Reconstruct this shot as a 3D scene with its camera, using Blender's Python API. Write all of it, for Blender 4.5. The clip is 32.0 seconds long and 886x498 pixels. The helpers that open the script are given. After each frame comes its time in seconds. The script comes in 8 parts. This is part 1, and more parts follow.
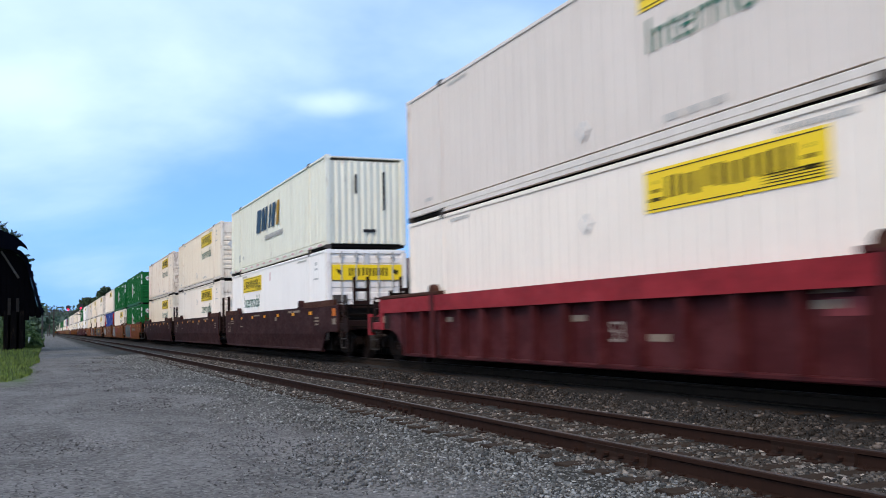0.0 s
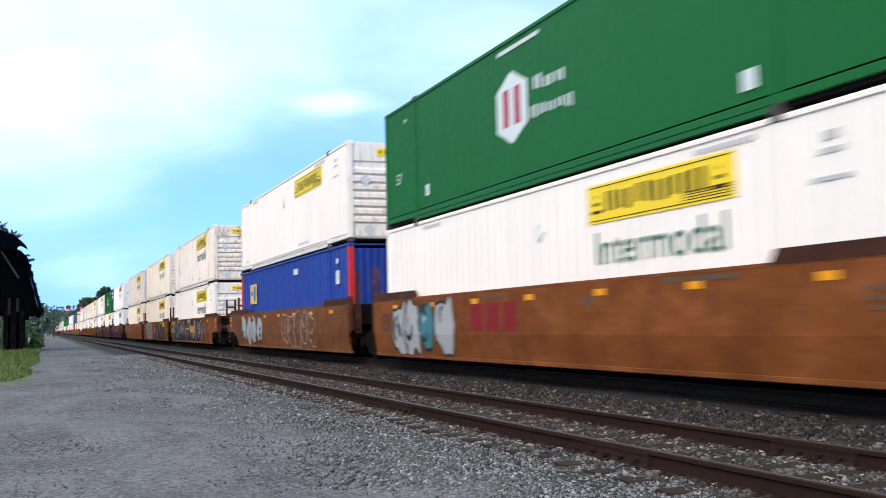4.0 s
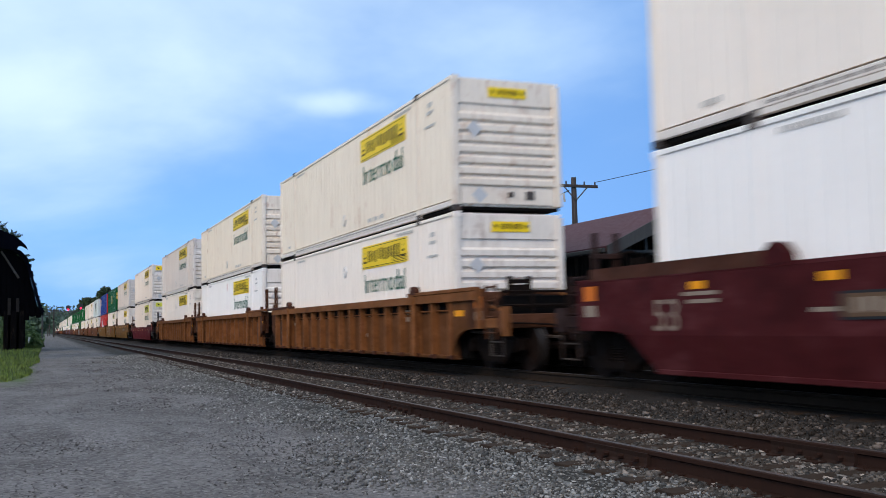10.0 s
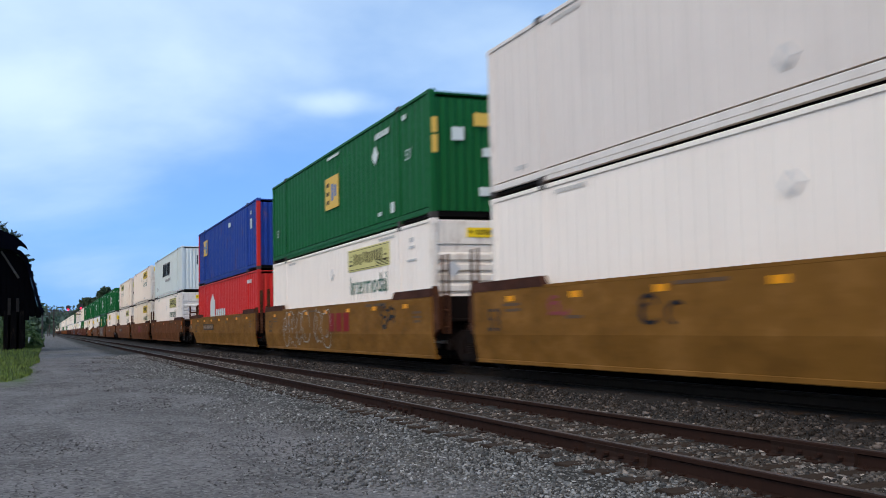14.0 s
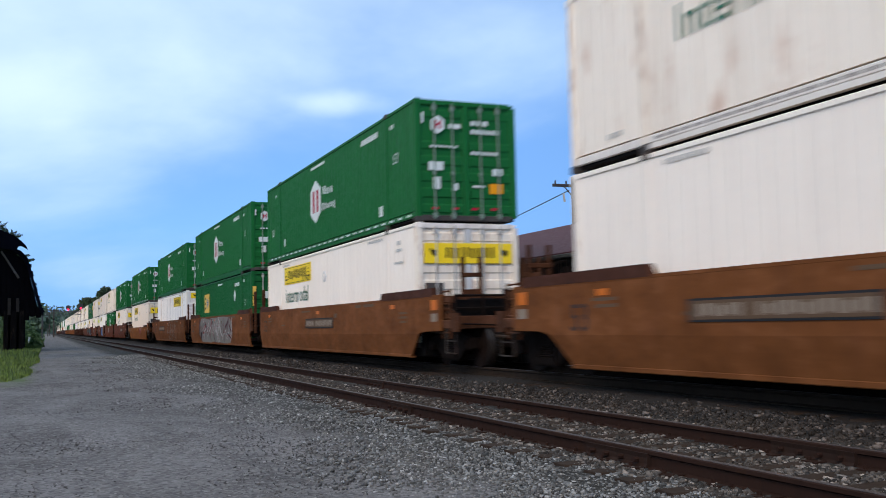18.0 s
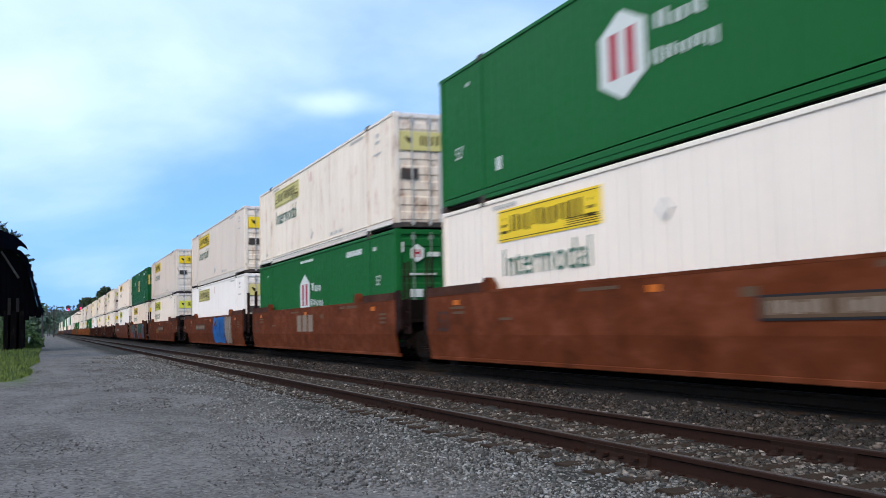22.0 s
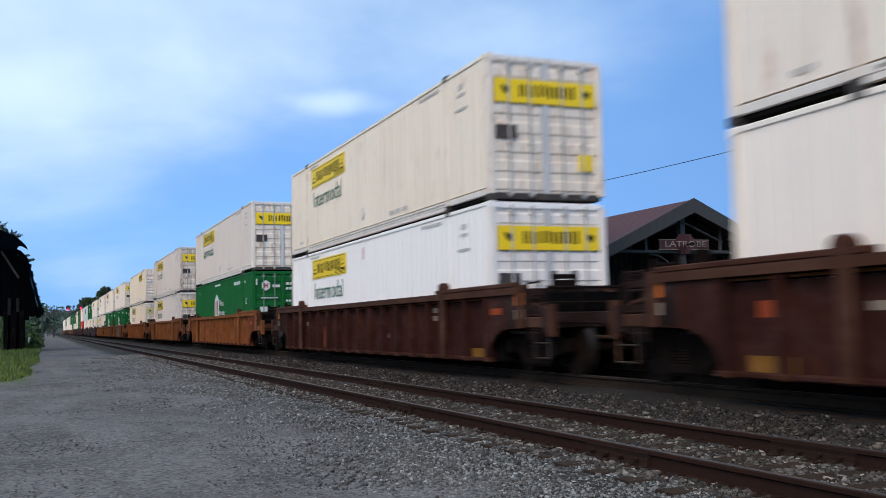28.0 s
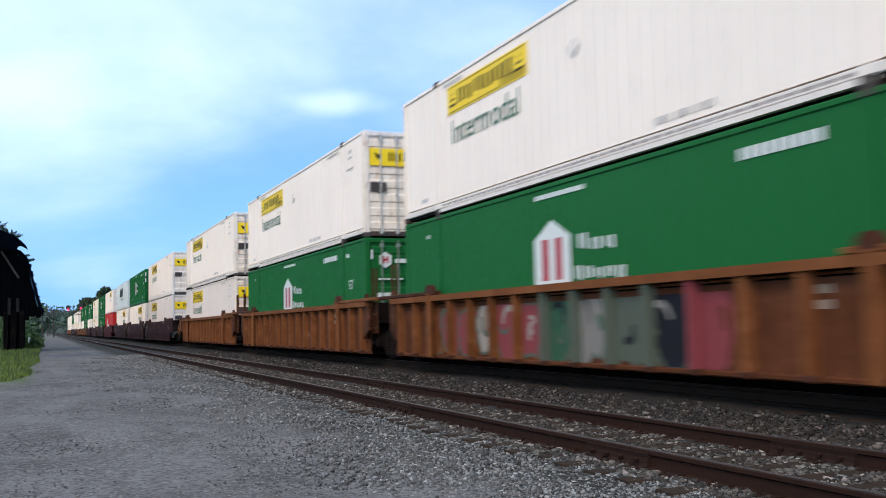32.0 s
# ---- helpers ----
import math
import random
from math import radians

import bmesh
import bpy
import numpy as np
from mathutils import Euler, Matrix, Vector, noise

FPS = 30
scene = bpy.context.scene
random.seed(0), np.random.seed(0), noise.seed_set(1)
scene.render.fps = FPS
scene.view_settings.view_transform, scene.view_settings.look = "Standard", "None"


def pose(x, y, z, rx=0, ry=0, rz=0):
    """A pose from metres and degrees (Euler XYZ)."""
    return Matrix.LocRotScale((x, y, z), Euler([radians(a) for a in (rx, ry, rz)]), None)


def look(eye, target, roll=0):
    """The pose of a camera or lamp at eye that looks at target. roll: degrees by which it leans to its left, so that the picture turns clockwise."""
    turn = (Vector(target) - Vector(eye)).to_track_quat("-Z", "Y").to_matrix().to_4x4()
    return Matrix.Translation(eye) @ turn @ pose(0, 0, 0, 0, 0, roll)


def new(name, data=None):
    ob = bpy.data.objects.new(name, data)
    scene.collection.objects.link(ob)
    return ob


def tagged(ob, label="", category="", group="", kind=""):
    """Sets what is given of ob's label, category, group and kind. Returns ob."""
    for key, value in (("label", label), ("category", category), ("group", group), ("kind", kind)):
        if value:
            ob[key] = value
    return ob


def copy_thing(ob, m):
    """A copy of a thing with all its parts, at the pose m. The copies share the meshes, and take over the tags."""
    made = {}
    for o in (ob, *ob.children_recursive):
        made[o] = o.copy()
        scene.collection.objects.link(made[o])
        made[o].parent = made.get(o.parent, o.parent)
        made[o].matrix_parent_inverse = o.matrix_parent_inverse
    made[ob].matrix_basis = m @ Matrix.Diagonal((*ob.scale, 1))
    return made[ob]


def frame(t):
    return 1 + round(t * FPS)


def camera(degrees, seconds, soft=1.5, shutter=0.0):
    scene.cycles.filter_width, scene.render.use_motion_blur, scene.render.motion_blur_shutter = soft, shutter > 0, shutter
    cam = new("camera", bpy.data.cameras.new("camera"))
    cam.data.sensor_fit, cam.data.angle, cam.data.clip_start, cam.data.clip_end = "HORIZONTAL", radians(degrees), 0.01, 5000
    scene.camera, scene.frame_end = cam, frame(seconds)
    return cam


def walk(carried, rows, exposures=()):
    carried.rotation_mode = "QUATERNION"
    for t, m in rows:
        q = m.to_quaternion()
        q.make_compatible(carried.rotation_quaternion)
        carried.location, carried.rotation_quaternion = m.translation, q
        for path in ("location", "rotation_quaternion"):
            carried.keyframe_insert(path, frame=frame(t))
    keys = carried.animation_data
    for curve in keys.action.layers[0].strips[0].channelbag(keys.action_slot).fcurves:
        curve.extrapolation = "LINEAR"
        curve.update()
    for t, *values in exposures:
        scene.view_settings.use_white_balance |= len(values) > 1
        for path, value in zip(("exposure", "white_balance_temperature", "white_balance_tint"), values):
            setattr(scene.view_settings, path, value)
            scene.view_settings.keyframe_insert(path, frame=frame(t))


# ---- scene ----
import itertools

# ---------------------------------------------------------------- camera
SECONDS = 32.0
cam = camera(48.886, SECONDS, soft=0.65, shutter=0.3)
EYE = Vector((0.0, 0.0, 1.127))
YAW, PITCH, ROLL = radians(22.241), radians(4.393), -1.2435
AHEAD = Vector((math.sin(YAW) * math.cos(PITCH), math.cos(YAW) * math.cos(PITCH), math.sin(PITCH)))
STAND = look(EYE, EYE + AHEAD, ROLL)
walk(cam, [(0.0, STAND), (SECONDS, STAND)],
     exposures=[(0, 0.33), (1, 0.25), (2, 0.25), (3, 0.56), (3.5, 0.86), (5.5, 0.15), (6, 0.1), (7, 0.1), (8, 0.1), (9, 0.36), (10, 0.18), (11, 0.18), (12, 0.1), (13, 0.04), (14, 0.12), (14.5, 0.1), (16.5, 0.08), (17, 0.13), (18, 0.2), (19, 0.56), (20, 0.66), (20.5, 0.45), (21, 0.42), (22, 0.38), (23, 0.36), (24, 0.2), (25, 0.24), (25.5, 0.2), (27.5, 0.06), (28, 0.12), (29, 0.26), (30, 0.38), (31, 0.2), (32, 0.44)])

# ---------------------------------------------------------------- sky and sun
SUN_ELEV, SUN_AZ = radians(40), radians(-135)      # azimuth from +y towards +x
SUN_DIR = Vector((math.sin(SUN_AZ) * math.cos(SUN_ELEV), math.cos(SUN_AZ) * math.cos(SUN_ELEV), math.sin(SUN_ELEV)))


def make_world():
    w = bpy.data.worlds.new("sky")
    scene.world = w
    w.use_nodes = True
    nt = w.node_tree
    nt.nodes.clear()
    N = nt.nodes.new
    lk = nt.links.new
    out, bg = N("ShaderNodeOutputWorld"), N("ShaderNodeBackground")
    sky = N("ShaderNodeTexSky")
    sky.sky_type, sky.sun_disc = "NISHITA", False
    sky.sun_elevation, sky.sun_rotation = SUN_ELEV, SUN_AZ
    sky.air_density, sky.dust_density, sky.ozone_density = 1.0, 0.6, 2.0
    gain = N("ShaderNodeVectorMath")
    gain.operation = "MULTIPLY"
    gain.inputs[1].default_value = (1.80, 2.32, 2.66)
    co = N("ShaderNodeTexCoord")
    sep = N("ShaderNodeSeparateXYZ")
    lk(co.outputs["Generated"], sep.inputs[0])
    # clouds lie in a flat layer overhead
    zc = N("ShaderNodeMath"); zc.operation = "MAXIMUM"; zc.inputs[1].default_value = 0.0
    lk(sep.outputs["Z"], zc.inputs[0])
    za = N("ShaderNodeMath"); za.operation = "ADD"; za.inputs[1].default_value = 0.16
    lk(zc.outputs[0], za.inputs[0])
    dv = N("ShaderNodeVectorMath"); dv.operation = "DIVIDE"
    lk(co.outputs["Generated"], dv.inputs[0])
    cz = N("ShaderNodeCombineXYZ")
    for i in range(3):
        lk(za.outputs[0], cz.inputs[i])
    lk(cz.outputs[0], dv.inputs[1])
    mp = N("ShaderNodeMapping")
    mp.inputs["Location"].default_value = (3.1, 0.4, 0.0)
    mp.inputs["Scale"].default_value = (0.75, 0.55, 0.0)
    lk(dv.outputs[0], mp.inputs[0])
    n1 = N("ShaderNodeTexNoise")
    n1.inputs["Scale"].default_value, n1.inputs["Detail"].default_value = 1.1, 6
    n1.inputs["Roughness"].default_value, n1.inputs["Distortion"].default_value = 0.52, 0.25
    lk(mp.outputs[0], n1.inputs["Vector"])
    # a thin veil of cloud thickens to the north-west
    dot = N("ShaderNodeVectorMath"); dot.operation = "DOT_PRODUCT"
    dot.inputs[1].default_value = (-0.22, 0.30, 1.0)
    lk(co.outputs["Generated"], dot.inputs[0])
    veil = N("ShaderNodeMapRange")
    veil.inputs["From Min"].default_value, veil.inputs["From Max"].default_value = 0.26, 0.70
    veil.inputs["To Min"].default_value, veil.inputs["To Max"].default_value = -0.22, 0.36
    lk(dot.outputs["Value"], veil.inputs["Value"])
    sm = N("ShaderNodeMath"); sm.operation = "ADD"
    lk(n1.outputs["Fac"], sm.inputs[0]); lk(veil.outputs[0], sm.inputs[1])
    # small bright clouds low in the north
    total = sm.outputs[0]
    for heart, wide, tall, much in (((0.2673, 0.9374, 0.2231), 24, 85, 0.22), ((-0.0189, 0.974, 0.2257), 15, 32, 0.16), ((0.118, 0.957, 0.266), 40, 70, 0.06)):
        off = N("ShaderNodeVectorMath"); off.operation = "SUBTRACT"; off.inputs[1].default_value = heart
        lk(co.outputs["Generated"], off.inputs[0])
        wob = N("ShaderNodeVectorMath"); wob.operation = "MULTIPLY_ADD"
        wob.inputs[1].default_value = (wide, wide * 0.3, tall)
        lk(off.outputs[0], wob.inputs[0])
        ruffle = N("ShaderNodeTexNoise")
        ruffle.inputs["Scale"].default_value, ruffle.inputs["Detail"].default_value = 14, 4
        lk(co.outputs["Generated"], ruffle.inputs["Vector"])
        lk(ruffle.outputs["Color"], wob.inputs[2])
        half = N("ShaderNodeVectorMath"); half.operation = "SUBTRACT"; half.inputs[1].default_value = (0.5, 0.5, 0.5)
        lk(wob.outputs[0], half.inputs[0])
        far = N("ShaderNodeVectorMath"); far.operation = "LENGTH"
        lk(half.outputs[0], far.inputs[0])
        puff = N("ShaderNodeMapRange"); puff.interpolation_type = "SMOOTHSTEP"
        puff.inputs["From Min"].default_value, puff.inputs["From Max"].default_value = 1.5, 0.1
        puff.inputs["To Max"].default_value = much
        lk(far.outputs["Value"], puff.inputs["Value"])
        add = N("ShaderNodeMath"); add.operation = "ADD"
        lk(total, add.inputs[0]); lk(puff.outputs[0], add.inputs[1])
        total = add.outputs[0]
    cov = N("ShaderNodeMapRange"); cov.interpolation_type = "SMOOTHSTEP"
    cov.inputs["From Min"].default_value, cov.inputs["From Max"].default_value = 0.30, 0.92
    cov.inputs["To Max"].default_value = 0.88
    lk(total, cov.inputs["Value"])
    mix = N("ShaderNodeMix"); mix.data_type = "RGBA"
    lk(cov.outputs[0], mix.inputs["Factor"])
    # the clear part stays blue down to the skyline
    lift = N("ShaderNodeVectorMath"); lift.operation = "ADD"; lift.inputs[1].default_value = (0, 0, 0.40)
    lk(co.outputs["Generated"], lift.inputs[0])
    lk(lift.outputs[0], sky.inputs[0])
    lk(sky.outputs[0], gain.inputs[0])
    lk(gain.outputs[0], mix.inputs["A"])
    mix.inputs["B"].default_value = (6.0, 7.5, 8.8, 1)
    # the sky dims towards the skyline, most in the east
    east = N("ShaderNodeMath"); east.operation = "MULTIPLY_ADD"; east.inputs[1].default_value = 0.6
    down = N("ShaderNodeMath"); down.operation = "MULTIPLY"; down.inputs[1].default_value = -1.0
    lk(sep.outputs["Z"], down.inputs[0])
    lk(sep.outputs["X"], east.inputs[0]); lk(down.outputs[0], east.inputs[2])
    dim = N("ShaderNodeMath"); dim.operation = "MULTIPLY"
    for k, (src, lo, hi, a, b) in enumerate(((east.outputs[0], 0.02, 0.32, 1.0, 0.70), (sep.outputs["Z"], 0.0, 0.10, 0.80, 1.0))):
        r = N("ShaderNodeMapRange")
        for name, val in (("From Min", lo), ("From Max", hi), ("To Min", a), ("To Max", b)):
            r.inputs[name].default_value = val
        lk(src, r.inputs["Value"]); lk(r.outputs[0], dim.inputs[k])
    shade = N("ShaderNodeVectorMath"); shade.operation = "SCALE"
    lk(mix.outputs["Result"], shade.inputs[0]); lk(dim.outputs[0], shade.inputs["Scale"])
    lk(shade.outputs[0], bg.inputs["Color"])
    bg.inputs["Strength"].default_value = 0.125
    lk(bg.outputs[0], out.inputs[0])


make_world()
sun = new("sun", bpy.data.lights.new("sun", "SUN"))
sun.data.energy, sun.data.angle, sun.data.color = 1.72, radians(26), (1.0, 0.79, 0.585)
sun.matrix_world = look(SUN_DIR * 50, (0, 0, 0))

# ---------------------------------------------------------------- materials
def nodes_of(name):
    m = bpy.data.materials.new(name)
    m.use_nodes = True
    nt = m.node_tree
    return m, nt, nt.nodes["Principled BSDF"], nt.nodes.new, nt.links.new


def mixed(N, lk, fac, a, b, mode="MIX"):
    x = N("ShaderNodeMix")
    x.data_type, x.blend_type = "RGBA", mode
    for sock, val in (("Factor", fac), ("A", a), ("B", b)):
        if isinstance(val, (int, float)):
            x.inputs[sock].default_value = val
        elif isinstance(val, tuple):
            x.inputs[sock].default_value = (*val[:3], 1)
        else:
            lk(val, x.inputs[sock])
    return x.outputs["Result"]


def ramped(N, lk, val, lo, hi, a=0.0, b=1.0):
    r = N("ShaderNodeMapRange")
    r.inputs["From Min"].default_value, r.inputs["From Max"].default_value = lo, hi
    r.inputs["To Min"].default_value, r.inputs["To Max"].default_value = a, b
    lk(val, r.inputs["Value"])
    return r.outputs[0]


def noisy(N, lk, vec, scale, detail=4, rough=0.55, stretch=None):
    if stretch:
        mp = N("ShaderNodeMapping")
        mp.inputs["Scale"].default_value = stretch
        lk(vec, mp.inputs[0])
        vec = mp.outputs[0]
    n = N("ShaderNodeTexNoise")
    n.inputs["Scale"].default_value, n.inputs["Detail"].default_value, n.inputs["Roughness"].default_value = scale, detail, rough
    lk(vec, n.inputs["Vector"])
    return n.outputs["Fac"]


def shifted(N, lk):
    """Object coordinates, shifted by chance for each object."""
    co, info, add = N("ShaderNodeTexCoord"), N("ShaderNodeObjectInfo"), N("ShaderNodeVectorMath")
    mul = N("ShaderNodeMath"); mul.operation = "MULTIPLY"; mul.inputs[1].default_value = 93.0
    lk(info.outputs["Random"], mul.inputs[0])
    lk(co.outputs["Object"], add.inputs[0]); lk(mul.outputs[0], add.inputs[1])
    return add.outputs[0]


def bumped(N, lk, bsdf, height, strength, dist=0.01):
    b = N("ShaderNodeBump")
    b.inputs["Strength"].default_value, b.inputs["Distance"].default_value = strength, dist
    lk(height, b.inputs["Height"])
    lk(b.outputs[0], bsdf.inputs["Normal"])


MATS = {}


def paint(name, col, dirt=0.25, rust=0.0, rough=0.5, dirt_col=(0.16, 0.13, 0.10), rust_col=(0.20, 0.075, 0.03), metal=0.0, scale=1.0, spec=0.3, blot=0.0):
    """Weathered paint: blotches, vertical runs of dirt, spots of rust, a little relief."""
    if name in MATS:
        return MATS[name]
    m, nt, bs, N, lk = nodes_of(name)
    v = shifted(N, lk)
    big = noisy(N, lk, v, 0.55 * scale, 4)
    fine = noisy(N, lk, v, 9 * scale, 5, 0.6)
    runs = noisy(N, lk, v, 1.0 * scale, 5, 0.6, (5.0, 5.0, 0.35))
    c = mixed(N, lk, ramped(N, lk, big, 0.35, 0.75, 0, 0.5 * dirt + 0.12), col, tuple(x * 0.72 for x in col))
    c = mixed(N, lk, ramped(N, lk, runs, 0.50, 0.85, 0, dirt * 1.5), c, dirt_col)
    thin = noisy(N, lk, v, 1.0 * scale, 4, 0.65, (17.0, 17.0, 0.5))
    c = mixed(N, lk, ramped(N, lk, thin, 0.52, 0.80, 0, dirt * 1.1), c, dirt_col)
    c = mixed(N, lk, ramped(N, lk, fine, 0.35, 0.8, 0, 0.25), c, tuple(min(1, x * 1.12) for x in col))
    if blot:
        patchy = noisy(N, lk, v, 1.3 * scale, 8, 0.68, (1.0, 0.8, 1.5))
        c = mixed(N, lk, ramped(N, lk, patchy, 0.51, 0.62, 0, blot), c, tuple(min(1, x * 1.5 + 0.012) for x in col))
        c = mixed(N, lk, ramped(N, lk, patchy, 0.47, 0.37, 0, blot), c, tuple(x * 0.45 for x in col))
    if rust:
        spots = noisy(N, lk, v, 2.3 * scale, 6, 0.7, (1.3, 1.3, 0.42))
        c = mixed(N, lk, ramped(N, lk, spots, 0.62 - 0.16 * rust, 0.74, 0, min(1.0, 0.4 + rust)), c, rust_col)
    lk(c, bs.inputs["Base Color"])
    lk(ramped(N, lk, fine, 0.3, 0.7, rough - 0.08, rough + 0.15), bs.inputs["Roughness"])
    bs.inputs["Metallic"].default_value = metal
    bs.inputs["Specular IOR Level"].default_value = spec
    bumped(N, lk, bs, fine, 0.12, 0.004)
    MATS[name] = m
    return m


def plain(name, col, rough=0.6, metal=0.0, emit=0.0):
    if name in MATS:
        return MATS[name]
    m, nt, bs, N, lk = nodes_of(name)
    v = shifted(N, lk)
    f = noisy(N, lk, v, 6, 4)
    lk(mixed(N, lk, ramped(N, lk, f, 0.3, 0.75, 0, 0.35), col, tuple(x * 0.75 for x in col)), bs.inputs["Base Color"])
    bs.inputs["Roughness"].default_value, bs.inputs["Metallic"].default_value = rough, metal
    bs.inputs["Specular IOR Level"].default_value = 0.12
    if emit:
        bs.inputs["Emission Color"].default_value = (*col, 1)
        bs.inputs["Emission Strength"].default_value = emit
    MATS[name] = m
    return m


BODY = {
    "white": paint("white_paint", (0.86, 0.755, 0.65), 0.16, 0.0, 0.45, (0.42, 0.36, 0.30)),
    "bright": paint("bright_white_paint", (0.87, 0.82, 0.77), 0.08, 0.0, 0.42),
    "grey": paint("greyed_white_paint", (0.70, 0.61, 0.535), 0.22, 0.0, 0.5, (0.38, 0.32, 0.27)),
    "cream": paint("creamed_white_paint", (0.83, 0.715, 0.57), 0.24, 0.16, 0.5, (0.48, 0.35, 0.23), (0.42, 0.19, 0.075)),
    "rusty": paint("rust_stained_white_paint", (0.84, 0.735, 0.62), 0.34, 0.34, 0.5, (0.46, 0.33, 0.22), (0.42, 0.165, 0.055)),
    "pale": paint("pale_green_white_paint", (0.66, 0.70, 0.66), 0.10, 0.0, 0.5),
    "ivory": paint("ivory_paint", (0.76, 0.73, 0.60), 0.15, 0.15, 0.5),
    "green": paint("green_paint", (0.008, 0.108, 0.024), 0.10, 0.0, 0.45, (0.02, 0.055, 0.020), spec=0.12),
    "deepgreen": paint("deep_green_paint", (0.007, 0.092, 0.024), 0.14, 0.0, 0.45, (0.02, 0.04, 0.020), spec=0.12),
    "blue": paint("blue_paint", (0.012, 0.042, 0.24), 0.25, 0.30, 0.5, (0.05, 0.035, 0.04), spec=0.2),
    "red": paint("red_paint", (0.52, 0.022, 0.018), 0.15, 0.0, 0.45, spec=0.2),
}
CAR = {
    "maroon": paint("maroon_car_paint", (0.055, 0.009, 0.0098), 0.30, 0.06, 0.55, (0.02, 0.010, 0.009), (0.09, 0.025, 0.014), spec=0.05, blot=0.58),
    "red": paint("red_car_paint", (0.118, 0.0065, 0.0095), 0.22, 0.05, 0.52, (0.03, 0.010, 0.009), (0.09, 0.025, 0.014), spec=0.05, blot=0.58),
    "brown": paint("dark_brown_car_paint", (0.034, 0.0125, 0.012), 0.30, 0.06, 0.6, (0.014, 0.009, 0.008), (0.09, 0.03, 0.016), spec=0.05, blot=0.58),
    "rustbrown": paint("rust_brown_car_paint", (0.118, 0.029, 0.0100), 0.38, 0.20, 0.65, (0.03, 0.013, 0.009), (0.13, 0.040, 0.016), spec=0.05, blot=0.58),
    "orange": paint("orange_brown_car_paint", (0.180, 0.053, 0.0135), 0.45, 0.24, 0.6, (0.040, 0.018, 0.010), (0.14, 0.042, 0.017), spec=0.05, blot=0.45),
    "tan": paint("tan_brown_car_paint", (0.150, 0.052, 0.0165), 0.45, 0.22, 0.6, (0.040, 0.018, 0.009), (0.13, 0.044, 0.02), spec=0.05, blot=0.45),
    "ochre": paint("ochre_car_paint", (0.175, 0.078, 0.015), 0.30, 0.08, 0.55, (0.07, 0.035, 0.012), (0.14, 0.05, 0.02), spec=0.05, blot=0.45),
    # orange, rust and tan sheets: recess shade is put into the darker tone
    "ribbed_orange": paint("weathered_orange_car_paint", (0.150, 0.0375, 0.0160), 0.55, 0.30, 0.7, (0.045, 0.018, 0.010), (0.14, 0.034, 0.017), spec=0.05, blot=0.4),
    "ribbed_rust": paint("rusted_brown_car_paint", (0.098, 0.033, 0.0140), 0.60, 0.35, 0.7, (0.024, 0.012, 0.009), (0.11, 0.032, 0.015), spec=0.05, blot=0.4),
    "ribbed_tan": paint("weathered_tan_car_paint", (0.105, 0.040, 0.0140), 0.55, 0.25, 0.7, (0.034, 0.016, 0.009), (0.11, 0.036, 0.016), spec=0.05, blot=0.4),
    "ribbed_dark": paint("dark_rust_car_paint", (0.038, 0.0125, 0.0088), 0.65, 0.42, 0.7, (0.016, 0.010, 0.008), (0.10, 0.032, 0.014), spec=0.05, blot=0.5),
}
BODY["stained"] = BODY["grey"]
CAR["amber"] = paint("bright_orange_car_paint", (0.225, 0.072, 0.0145), 0.35, 0.14, 0.6, (0.09, 0.035, 0.012), (0.18, 0.05, 0.018), spec=0.05, blot=0.3)
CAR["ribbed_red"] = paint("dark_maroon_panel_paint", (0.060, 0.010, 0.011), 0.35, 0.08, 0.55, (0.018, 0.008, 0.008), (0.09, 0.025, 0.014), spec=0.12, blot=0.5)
# grime on rails and ends, worst on the oldest boxes
SILL = paint("grimy_white_rail_paint", (0.74, 0.66, 0.585), 0.38, 0.10, 0.6, (0.24, 0.19, 0.14), (0.22, 0.10, 0.05), scale=1.6)
ENDM = {
    "stained": paint("rust_run_end_paint", (0.80, 0.68, 0.55), 0.50, 0.95, 0.6, (0.30, 0.18, 0.10), (0.22, 0.085, 0.030), scale=1.7),
    "rusty": paint("rust_streaked_end_paint", (0.82, 0.70, 0.57), 0.45, 0.85, 0.6, (0.36, 0.22, 0.12), (0.26, 0.095, 0.032), scale=1.9),
    "cream": paint("dirt_streaked_end_paint", (0.82, 0.71, 0.58), 0.40, 0.48, 0.6, (0.40, 0.28, 0.18), (0.36, 0.135, 0.045), scale=1.9),
    "grey": paint("dirt_streaked_grey_end_paint", (0.70, 0.63, 0.56), 0.40, 0.40, 0.6, (0.30, 0.23, 0.17), (0.25, 0.12, 0.06), scale=1.9),
    "bright": paint("lightly_smudged_end_paint", (0.83, 0.76, 0.69), 0.30, 0.25, 0.55, (0.40, 0.33, 0.26), (0.32, 0.15, 0.06), scale=1.9),
    "white": paint("smudged_white_end_paint", (0.81, 0.72, 0.62), 0.42, 0.45, 0.55, (0.38, 0.30, 0.22), (0.27, 0.13, 0.06), scale=1.9),
}
